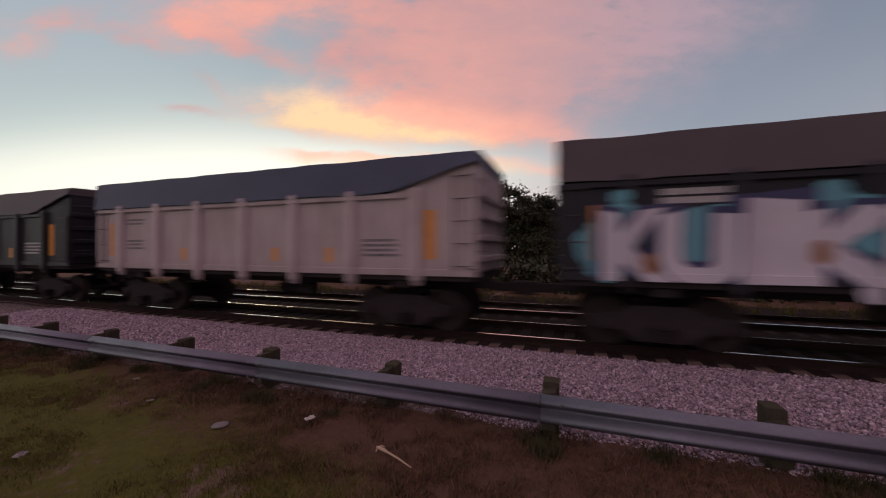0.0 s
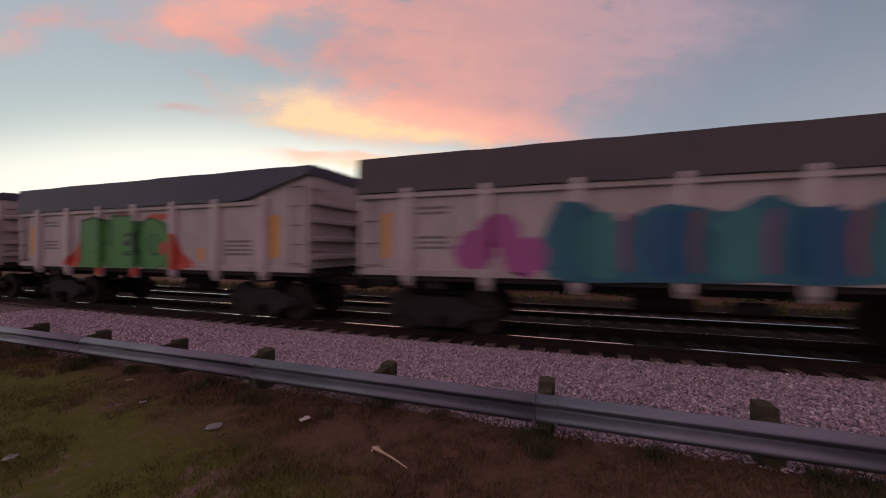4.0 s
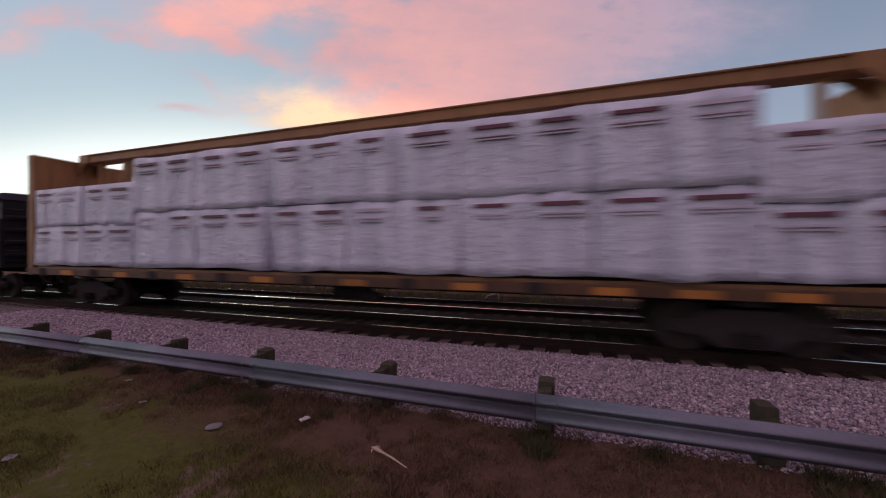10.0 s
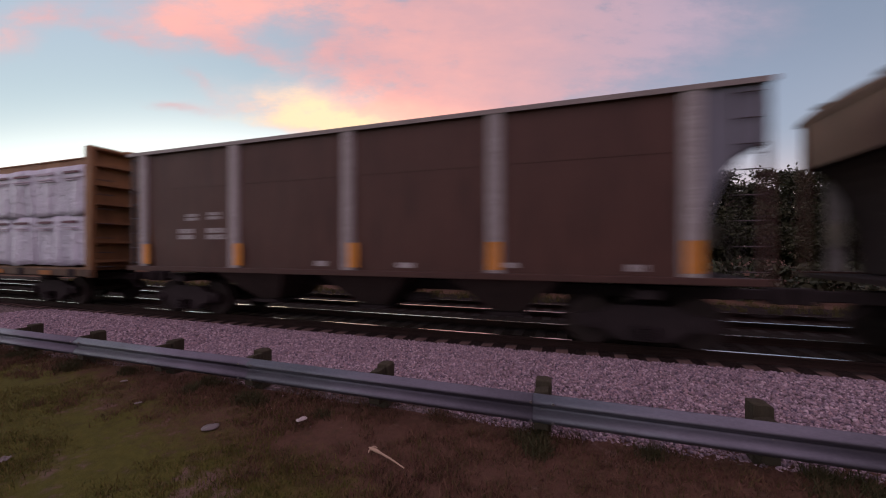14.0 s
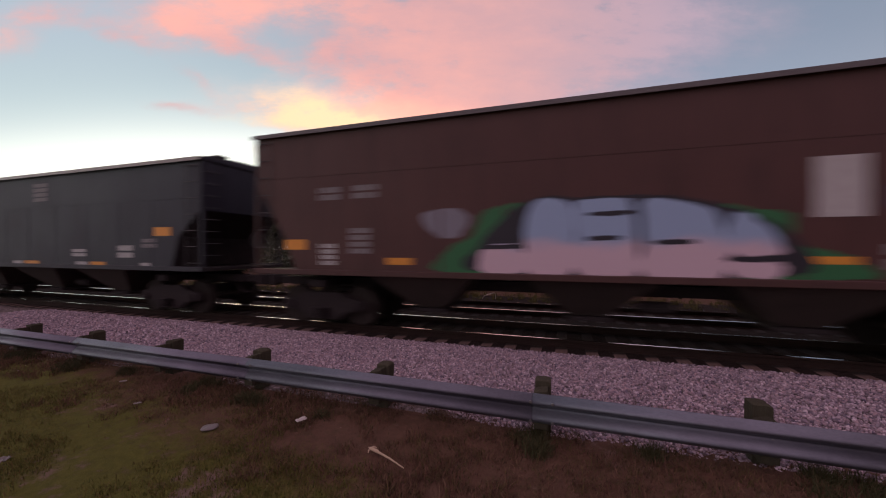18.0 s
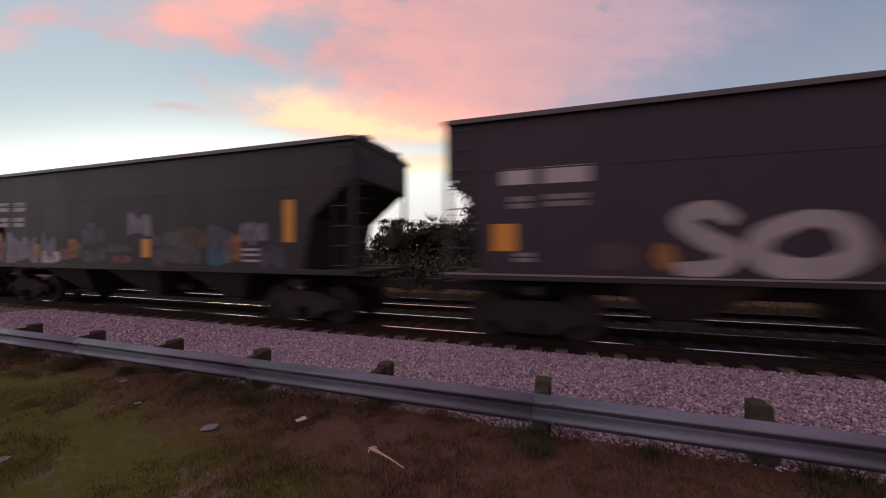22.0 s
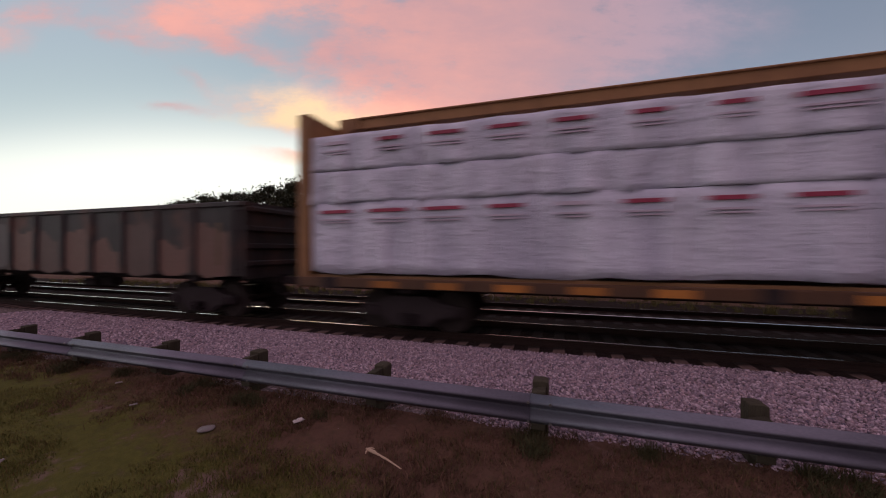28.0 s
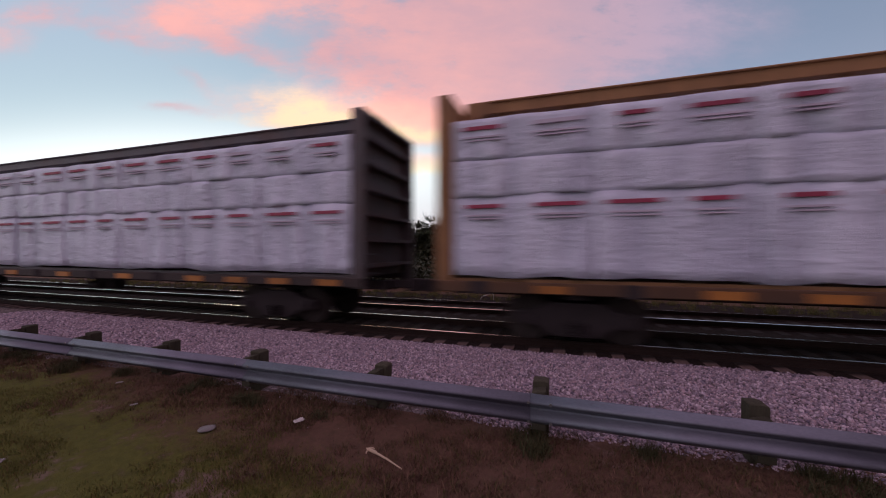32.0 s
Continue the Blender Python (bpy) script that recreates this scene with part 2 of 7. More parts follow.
def bed_material():
    mat, nt, b = material("crushed_stone_bed")
    g = Graph(nt)
    vo = nt.nodes.new("ShaderNodeTexVoronoi")
    vo.inputs["Scale"].default_value = 17.0
    nt.links.new(g.coord, vo.inputs["Vector"])
    big = g.noise(0.6, 4)
    x, y, z = g.xyz()
    sep = nt.nodes.new("ShaderNodeSeparateColor")
    nt.links.new(vo.outputs["Color"], sep.inputs[0])
    c = g.mix(sep.outputs[0], (0.08, 0.062, 0.070), (0.36, 0.275, 0.295))
    c = g.mix(g.math("MULTIPLY", g.step(vo.outputs["Distance"], 0.25, 0.6), 0.75), c, (0.05, 0.045, 0.045))
    c = g.mix(g.math("MULTIPLY", big, 0.4), c, (0.22, 0.17, 0.15))
    # train's shade painted in as near-black, from the near rail outward
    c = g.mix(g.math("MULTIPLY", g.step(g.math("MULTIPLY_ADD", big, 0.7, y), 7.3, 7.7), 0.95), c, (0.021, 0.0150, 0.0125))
    g.put(b.inputs["Base Color"], c)
    b.inputs["Roughness"].default_value = 0.95
    b.inputs["Specular IOR Level"].default_value = 0.03
    g.bump(g.math("SUBTRACT", 1.0, vo.outputs["Distance"]), 0.9, 0.04, b)
    return mat


def tie_material():
    """Old tie: black from oil and painted train shade, weathered tan near end."""
    mat, nt, b = material("creosoted_tie_wood")
    g = Graph(nt)
    x, y, z = g.xyz()
    grain, big = g.noise(6, 5, 0.6, (4, 0.5, 4)), g.noise(2, 4)
    # only the near end stays tan; the rest carries the painted shade
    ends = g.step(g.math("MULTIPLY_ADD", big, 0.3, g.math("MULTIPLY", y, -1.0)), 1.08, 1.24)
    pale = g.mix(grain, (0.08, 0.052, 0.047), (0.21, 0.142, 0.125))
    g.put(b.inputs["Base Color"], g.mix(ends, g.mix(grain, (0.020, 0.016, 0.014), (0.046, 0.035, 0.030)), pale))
    b.inputs["Roughness"].default_value = 0.9
    b.inputs["Specular IOR Level"].default_value = 0.06
    g.bump(grain, 0.6, 0.012, b)
    return mat


TURF, BED = ground_material(), bed_material()
STONE = island("ballast_stone", [(0.10, 0.076, 0.092), (0.43, 0.315, 0.35), (0.18, 0.132, 0.165), (0.66, 0.52, 0.57), (0.12, 0.096, 0.14), (0.49, 0.34, 0.365), (0.21, 0.163, 0.21), (0.54, 0.42, 0.48)])
GRASS = island("grass_blade", [(0.058, 0.064, 0.013), (0.112, 0.114, 0.024), (0.165, 0.128, 0.038), (0.082, 0.083, 0.016), (0.13, 0.077, 0.030)], 0.8, bump=0)
DRY = island("dry_grass_blade", [(0.080, 0.036, 0.024), (0.155, 0.072, 0.049), (0.045, 0.026, 0.016), (0.21, 0.112, 0.076), (0.060, 0.052, 0.016), (0.105, 0.080, 0.026), (0.125, 0.060, 0.041)], 0.85, bump=0)
LEAF = island("leaf", [(0.024, 0.028, 0.014), (0.045, 0.050, 0.022), (0.034, 0.038, 0.018), (0.062, 0.062, 0.028)], 0.6, bump=0)
PALM_LEAF = island("palm_leaf", [(0.030, 0.042, 0.016), (0.055, 0.068, 0.026)], 0.55, bump=0)
BARK = plain("bark", (0.10, 0.075, 0.055), (0.045, 0.035, 0.028), 0.9, scale=6, stretch=(3, 3, 0.5), bump=0.7, depth=0.02)
ZINC = plain("galvanised_steel", (0.165, 0.163, 0.20), (0.078, 0.075, 0.094), 0.45, 0.6, 2.2, 45, 0.25, 0.004, stretch=(0.6, 1, 2), spread=0.06)
BOLT = plain("bolt_steel", (0.30, 0.29, 0.30), (0.14, 0.12, 0.11), 0.5, 0.8)
POSTWOOD = plain("weathered_post_wood", (0.075, 0.066, 0.045), (0.030, 0.026, 0.019), 0.9, scale=5, fine=50, stretch=(3, 3, 0.4), bump=0.7, depth=0.012)
TIEWOOD = tie_material()
# all over the dark tone of TIEWOOD: oil plus painted shade
DARKTIE = plain("oily_shaded_tie_wood", (0.046, 0.035, 0.030), (0.020, 0.016, 0.014), 0.85, scale=6, fine=40, stretch=(4, 0.5, 4), bump=0.6, depth=0.012)
RAILTOP = plain("polished_rail_head", (0.86, 0.82, 0.80), (0.66, 0.62, 0.60), 0.17, 1.0, 0.8, 30, 0.03, 0.001)
RAILWEB = plain("rusty_rail_steel", (0.036, 0.022, 0.018), (0.020, 0.014, 0.012), 0.85, 0.1)
IRON = plain("grimy_cast_steel", (0.043, 0.034, 0.035), (0.023, 0.018, 0.019), 0.85, 0.0, 4, 50, 0.4, 0.008)
WHEELSTEEL = plain("wheel_steel", (0.044, 0.034, 0.031), (0.024, 0.019, 0.018), 0.82, 0.0)
SLATE = plain("weathered_blue_grey_paint", (0.20, 0.205, 0.25), (0.11, 0.11, 0.135), 0.5, scale=3, stretch=(1, 1, 0.3))
BEIGE = plain("pale_beige_paint", (0.46, 0.38, 0.36), (0.30, 0.24, 0.22), 0.55, scale=3, stretch=(1, 1, 0.3))
REDORANGE = plain("bright_rust_orange_paint", (0.25, 0.050, 0.026), (0.12, 0.030, 0.02), 0.55, scale=3, stretch=(1, 1, 0.3))
TANPLATE = plain("tan_brown_plate_paint", (0.17, 0.095, 0.065), (0.09, 0.05, 0.04), 0.55, scale=3, stretch=(1, 1, 0.3))
# eave strips: sky catching the roof edge, put in as paler colour
ROOFEDGE = plain("pale_skylit_roof_edge", (0.34, 0.29, 0.27), (0.20, 0.17, 0.16), 0.4, scale=3)
DULLEDGE = plain("dull_skylit_roof_edge", (0.14, 0.115, 0.12), (0.08, 0.065, 0.07), 0.45, scale=3)
PINKGATE = plain("pinkish_outlet_paint", (0.22, 0.165, 0.16), (0.13, 0.10, 0.10), 0.6, scale=5)
WHITEGATE = plain("pale_outlet_paint", (0.32, 0.27, 0.28), (0.19, 0.16, 0.16), 0.6, scale=5)
GRIME = plain("oily_brown_steel", (0.055, 0.036, 0.032), (0.026, 0.019, 0.018), 0.8, 0.0, 3, 40, 0.3, 0.008)
PALEIRON = plain("pale_dusty_cast_steel", (0.13, 0.11, 0.11), (0.055, 0.046, 0.046), 0.7, 0.1, 4, 50, 0.4, 0.008)
GRAB = plain("handrail_steel", (0.085, 0.075, 0.078), (0.045, 0.038, 0.040), 0.55, 0.4)
ORANGE = plain("orange_yellow_paint", (0.72, 0.29, 0.035), (0.48, 0.19, 0.03), 0.5, scale=5, spread=0.05)
AMBER = plain("grimy_amber_paint", (0.42, 0.155, 0.025), (0.20, 0.08, 0.02), 0.6, scale=5, spread=0.25)
WHITEMARK = plain("white_stencil_paint", (0.46, 0.43, 0.43), (0.26, 0.24, 0.24), 0.6, scale=9, spread=0.05)
DARKMARK = plain("dark_stencil_paint", (0.10, 0.09, 0.10), (0.17, 0.15, 0.16), 0.6, scale=9, spread=0.05)
REDMARK = plain("red_print", (0.32, 0.035, 0.075), (0.20, 0.03, 0.06), 0.55, scale=9, spread=0.10)
MAROONMARK = plain("maroon_print", (0.15, 0.045, 0.07), (0.09, 0.035, 0.05), 0.55, scale=9, spread=0.10)
GREYMARK = plain("grey_stencil_paint", (0.24, 0.21, 0.22), (0.13, 0.11, 0.115), 0.65, scale=9, spread=0.1)
PALEMARK = plain("faded_white_paint", (0.44, 0.40, 0.40), (0.30, 0.26, 0.26), 0.65, scale=7, spread=0.05)
FAINTMARK = plain("faint_print", (0.40, 0.32, 0.40), (0.50, 0.43, 0.50), 0.55, scale=9, spread=0.10)
LIMEMARK = plain("lime_paint", (0.42, 0.85, 0.03), (0.34, 0.70, 0.03), 0.5, scale=9)
WRAP = wrap_material()
COVERS = [plain("purple_grey_cover", (0.066, 0.058, 0.095), (0.040, 0.036, 0.060), 0.62, scale=1.2, fine=25, bump=0.3, depth=0.02),
          plain("blue_grey_cover", (0.060, 0.070, 0.115), (0.038, 0.043, 0.070), 0.62, scale=1.2, fine=25, bump=0.3, depth=0.02),
          plain("brown_grey_cover", (0.085, 0.066, 0.072), (0.055, 0.043, 0.050), 0.62, scale=1.2, fine=25, bump=0.3, depth=0.02)]
RIBCREAM = car_paint("cream_rib_paint", (0.50, 0.42, 0.425), rust=(0.32, 0.25, 0.24), wear=0.3, dirt=(0.17, 0.13, 0.12))
YELLOW = car_paint("yellow_flatcar_paint", (0.265, 0.130, 0.052), rust=(0.14, 0.06, 0.035), wear=0.5)
SILL = car_paint("grimy_yellow_sill_paint", (0.125, 0.055, 0.022), rust=(0.05, 0.027, 0.020), wear=0.7)
DARKFLAT = car_paint("dark_flatcar_paint", (0.085, 0.070, 0.075), wear=0.5)
PAPER = plain("paper_litter", (0.52, 0.46, 0.44), (0.34, 0.29, 0.27), 0.7)
STICK = plain("pale_broken_wood", (0.50, 0.36, 0.25), (0.33, 0.23, 0.16), 0.8, stretch=(1, 6, 6))
STICKDARK = plain("grimy_dunnage_wood", (0.06, 0.042, 0.034), (0.03, 0.022, 0.019), 0.85, stretch=(1, 6, 6))
CLEAR = plain("cloudy_plastic", (0.22, 0.185, 0.18), (0.11, 0.09, 0.085), 0.45)
WIRE = plain("pale_wire", (0.55, 0.50, 0.42), (0.40, 0.36, 0.30), 0.5)


# ---- mesh helpers ----
def box(bm, x0, x1, y0, y1, z0, z1):
    v = [bm.verts.new(p) for p in ((x0, y0, z0), (x1, y0, z0), (x1, y1, z0), (x0, y1, z0), (x0, y0, z1), (x1, y0, z1), (x1, y1, z1), (x0, y1, z1))]
    for f in ((3, 2, 1, 0), (4, 5, 6, 7), (0, 1, 5, 4), (1, 2, 6, 5), (2, 3, 7, 6), (3, 0, 4, 7)):
        bm.faces.new([v[i] for i in f])


def prism(bm, poly, axis, lo, hi):
    """A polygon of (a, b) drawn out along an axis: y takes (x, z), x takes (y, z), z takes (x, y)."""
    def at(p, h):
        return {"y": (p[0], h, p[1]), "x": (h, p[0], p[1]), "z": (p[0], p[1], h)}[axis]
    a = [bm.verts.new(at(p, lo)) for p in poly]
    b = [bm.verts.new(at(p, hi)) for p in poly]
    n = len(poly)
    bm.faces.new(a)
    bm.faces.new(b[::-1])
    for i in range(n):
        bm.faces.new((a[i], b[i], b[(i + 1) % n], a[(i + 1) % n]))


def cyl(bm, p, r, length, axis="z", seg=10, r2=None):
    """A round bar that starts at p and runs along an axis."""
    r2 = r if r2 is None else r2
    ends = []
    for h, q in ((0, r), (length, r2)):
        ring = []
        for i in range(seg):
            a = 2 * math.pi * i / seg
            c, s = q * math.cos(a), q * math.sin(a)
            o = {"z": (c, s, h), "y": (c, h, s), "x": (h, c, s)}[axis]
            ring.append(bm.verts.new((p[0] + o[0], p[1] + o[1], p[2] + o[2])))
        ends.append(ring)
    bm.faces.new(ends[0][::-1])
    bm.faces.new(ends[1])
    for i in range(seg):
        j = (i + 1) % seg
        bm.faces.new((ends[0][i], ends[0][j], ends[1][j], ends[1][i]))


def tube(bm, pts, radii, seg=6):
    """A round bar through points, in one skin."""
    rings = []
    for i, p in enumerate(pts):
        a, b = Vector(pts[max(0, i - 1)]), Vector(pts[min(len(pts) - 1, i + 1)])
        t = (b - a).to_track_quat("Z", "Y").to_matrix()
        r = radii[i] if isinstance(radii, (list, tuple)) else radii
        rings.append([bm.verts.new(Vector(p) + t @ Vector((r * math.cos(2 * math.pi * k / seg), r * math.sin(2 * math.pi * k / seg), 0))) for k in range(seg)])
    for a, b in zip(rings, rings[1:]):
        for k in range(seg):
            j = (k + 1) % seg
            bm.faces.new((a[k], a[j], b[j], b[k]))
    bm.faces.new(rings[0][::-1])
    bm.faces.new(rings[-1])


def turned(bm, prof, seg):
    """A lathe shape about z from (radius, height) points that start and end on the axis."""
    rows = []
    for r, z in prof:
        rows.append([bm.verts.new((0, 0, z))] if r == 0 else [bm.verts.new((r * math.cos(2 * math.pi * i / seg), r * math.sin(2 * math.pi * i / seg), z)) for i in range(seg)])
    for a, b in zip(rows, rows[1:]):
        for i in range(seg):
            j = (i + 1) % seg
            ring = [a[0], a[j % len(a)] if len(a) > 1 else None, b[j % len(b)] if len(b) > 1 else b[0], b[i] if len(b) > 1 else None]
            if len(a) > 1:
                ring[0] = a[i]
            bm.faces.new([v for v in ring if v is not None])


def finish(bm, name, mat, bevel=0.0, smooth=False):
    if bevel:
        bmesh.ops.bevel(bm, geom=list(bm.edges), offset=bevel, segments=1, affect="EDGES", clamp_overlap=True)
    bmesh.ops.recalc_face_normals(bm, faces=list(bm.faces))
    me = bpy.data.meshes.new(name)
    bm.to_mesh(me)
    bm.free()
    me.materials.append(mat)
    if smooth:
        me.polygons.foreach_set("use_smooth", [len(p.vertices) < 5 for p in me.polygons])
    return me


def part(name, bm, mat, parent, label="", bevel=0.0, smooth=False, at=None):
    ob = new(name, bm if isinstance(bm, bpy.types.Mesh) else finish(bm, name, mat, bevel, smooth))
    ob.parent = parent
    if at is not None:
        ob.matrix_basis = at
    return tagged(ob, label) if label else ob


def boxes(*rows):
    bm = bmesh.new()
    for r in rows:
        box(bm, *r)
    return bm


def from_arrays(name, verts, faces, mat):
    """A mesh out of big arrays; every face has as many corners as the array has columns."""
    me = bpy.data.meshes.new(name)
    n = faces.shape[1]
    me.vertices.add(len(verts))
    me.vertices.foreach_set("co", np.asarray(verts, dtype=np.float32).ravel())
    me.loops.add(faces.size)
    me.loops.foreach_set("vertex_index", faces.astype(np.int32).ravel())
    me.polygons.add(len(faces))
    me.polygons.foreach_set("loop_start", np.arange(0, faces.size, n, dtype=np.int32))
    me.polygons.foreach_set("loop_total", np.full(len(faces), n, dtype=np.int32))
    me.update(calc_edges=True)
    me.validate()
    me.materials.append(mat)
    return me


# ---- the ground ----
TRACK, TRACK2, RAIL_Z = 8.5, 11.75, 0.245


def ground():
    bm = bmesh.new()
    xs = sorted({-900, -400, -200, -120, -80, -50, -35, 12, 20, 40, 80, 200, 400, 900} | set(np.arange(-24, 8, 0.5)))
    ys = sorted({-300, -100, -30, -10, -4, 6, 9, 14, 16, 20, 26, 34, 50, 80, 150, 400, 900} | set(np.arange(-1, 5, 0.25)))
    grid = []
    for y in ys:
        row = []
        for x in xs:
            near = -24 <= x < 8 and -1 <= y < 5
            z = 0.05 * noise.noise((x * 0.45, y * 0.6, 3.3)) + 0.02 * noise.noise((x * 2.1, y * 2.1, 8.0)) if near else 0.0
            row.append(bm.verts.new((x, y, z - 0.01)))
        grid.append(row)
    for j in range(len(ys) - 1):
        for i in range(len(xs) - 1):
            bm.faces.new((grid[j][i], grid[j][i + 1], grid[j + 1][i + 1], grid[j + 1][i]))
    ob = new("ground", finish(bm, "ground", TURF, smooth=True))
    tagged(ob, "rough verge of green and dry red-brown grass with bare dirt", "ground", kind="structure")
    bm = bmesh.new()
    prof = [(3.98, -0.12), (4.12, 0.0), (5.2, 0.04), (6.6, 0.060), (7.05, 0.004), (7.4, 0.003), (9.8, 0.003), (10.5, 0.006), (13.2, 0.003), (14.2, 0.02), (15.2, 0.02), (15.9, -0.12)]
    prism(bm, prof + [(15.9, -0.3), (3.98, -0.3)], "x", -420, 420)
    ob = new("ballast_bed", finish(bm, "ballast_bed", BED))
    tagged(ob, "pale grey crushed stone track bed, painted dark for the train's shade", "ballast", kind="structure")


ground()


def stones():
    """Loose ballast on the near shoulder."""
    rng = np.random.default_rng(4)
    cube = np.array([(-1, -1, -1), (1, -1, -1), (1, 1, -1), (-1, 1, -1), (-1, -1, 1), (1, -1, 1), (1, 1, 1), (-1, 1, 1)], float)
    quad = np.array([(3, 2, 1, 0), (4, 5, 6, 7), (0, 1, 5, 4), (1, 2, 6, 5), (2, 3, 7, 6), (3, 0, 4, 7)])
    n = 112000
    x = np.where(rng.random(n) < 0.72, rng.uniform(-7, 5.6, n), rng.uniform(-16, -7, n))
    y = 4.02 + 3.22 * rng.random(n)
    y = np.where(y < 4.02 + 0.34 * np.clip((-x - 0.2) / 2.5, 0, 1) + 0.05 * np.sin(3 * x), rng.uniform(4.5, 7.2, n), y)
    stray = rng.random(n) < 0.0025
    y = np.where(stray, rng.uniform(3.4, 4.1, n), y)
    top = np.interp(y, (3.98, 4.12, 5.2, 6.6, 7.05, 7.4), (-0.03, 0.0, 0.04, 0.060, 0.002, 0.0))
    size = 0.008 + 0.0155 * rng.random(n) ** 1.5 * np.where(x < -7, 1.35, 1.0) * np.where(stray, 0.45, 1.0)
    local = cube[None] * rng.uniform(0.55, 1.0, (n, 8, 1)) * rng.uniform(0.6, 1.0, (n, 1, 3))
    q = rng.normal(size=(n, 4))
    q /= np.linalg.norm(q, axis=1)[:, None]
    w, a, b, c = q.T
    rot = np.stack([np.stack([1 - 2 * (b * b + c * c), 2 * (a * b - c * w), 2 * (a * c + b * w)], 1),
                    np.stack([2 * (a * b + c * w), 1 - 2 * (a * a + c * c), 2 * (b * c - a * w)], 1),
                    np.stack([2 * (a * c - b * w), 2 * (b * c + a * w), 1 - 2 * (a * a + b * b)], 1)], 1)
    v = np.einsum("nij,nkj->nki", rot, local) * size[:, None, None]
    v += np.stack([x, y, top + size * rng.uniform(0.1, 0.7, n)], 1)[:, None]
    f = quad[None] + 8 * np.arange(n)[:, None, None]
    ob = new("ballast_stones", from_arrays("ballast_stones", v.reshape(-1, 3), f.reshape(-1, 4), STONE))
    tagged(ob, "loose angular pale grey and pinkish ballast stones", "gravel", kind="stuff")


stones()


def blades(name, label, n, xr, yr, hr, mat, seed, clump, lean=0.5, zfun=None, pick=None):
    """Many thin bent blades, in tufts."""
    rng = np.random.default_rng(seed)
    k = max(1, n // clump)
    cx, cy = rng.uniform(*xr, k), rng.uniform(*yr, k)
    if pick is not None:
        keep = pick(cx, cy, rng)
        cx, cy = cx[keep], cy[keep]
        k = len(cx)
    who = rng.integers(0, k, n)
    sp = rng.normal(0, 0.06, (n, 2))
    x, y = cx[who] + sp[:, 0], cy[who] + sp[:, 1]
    h = rng.uniform(*hr, n) * rng.uniform(0.5, 1.1, k)[who]
    ang = rng.uniform(0, 2 * np.pi, n)
    w = rng.uniform(0.002, 0.0045, n)
    dx, dy = np.cos(ang), np.sin(ang)
    la = rng.uniform(0, 2 * np.pi, n)
    ld = rng.uniform(0.1, lean, n) * h
    z0 = np.full(n, -0.02)
    base = np.stack([x, y, z0], 1)
    side = np.stack([dx * w, dy * w, 0 * w], 1)
    mid = base + np.stack([np.cos(la) * ld * 0.35, np.sin(la) * ld * 0.35, h * 0.6], 1)
    tip = base + np.stack([np.cos(la) * ld, np.sin(la) * ld, h], 1)
    v = np.stack([base - side, base + side, mid + side * 0.8, mid - side * 0.8, tip + side * 0.15, tip - side * 0.15], 1)
    f = np.array([(0, 1, 2, 3), (3, 2, 4, 5)])[None] + 6 * np.arange(n)[:, None, None]
    ob = new(name, from_arrays(name, v.reshape(-1, 3), f.reshape(-1, 4), mat))
    return tagged(ob, label, "grass", kind="stuff")


def green_spots(cx, cy, rng):
    f = np.array([noise.noise((a * 0.8, b * 0.9, 1.7)) for a, b in zip(cx, cy)])
    return f + rng.uniform(-0.25, 0.25, len(cx)) + 0.10 * (2.6 - cy) > 0.0


def dry_spots(cx, cy, rng):
    f = np.array([noise.noise((a * 0.9, b * 0.9, 6.2)) for a, b in zip(cx, cy)])
    return (f + rng.uniform(-0.3, 0.3, len(cx)) + 0.55 * (cy - 3.35) > 0.0) & (cy < 4.08 + 0.36 * np.clip((-cx - 0.2) / 2.5, 0, 1))


blades("green_grass", "short patchy green verge grass", 90000, (-13, 2.5), (1.1, 3.6), (0.015, 0.05), GRASS, 11, 14, 0.9, pick=green_spots)
blades("dry_grass", "dry red-brown grass and weeds along the guardrail", 105000, (-14, 5.5), (2.4, 4.46), (0.02, 0.09), DRY, 12, 30, 1.2, pick=dry_spots)


WEED = island("weed_blade", [(0.030, 0.034, 0.013), (0.060, 0.062, 0.022), (0.085, 0.060, 0.028), (0.045, 0.048, 0.017)], 0.8, bump=0)


def weed_spots(cx, cy, rng):
    f = np.array([noise.noise((a * 1.3, 4.0, 2.2)) for a in cx])
    return f + rng.uniform(-0.1, 0.1, len(cx)) > 0.12


blades("roadside_weeds", "dark green weed tufts under the guardrail", 16000, (-10, 4.5), (3.62, 4.08), (0.04, 0.15), WEED, 15, 60, 1.1, pick=weed_spots)


blades("far_grass", "olive grass along the far side of the tracks", 26000, (-30, 12), (13.5, 15.8), (0.10, 0.30), GRASS, 17, 40, 0.8)


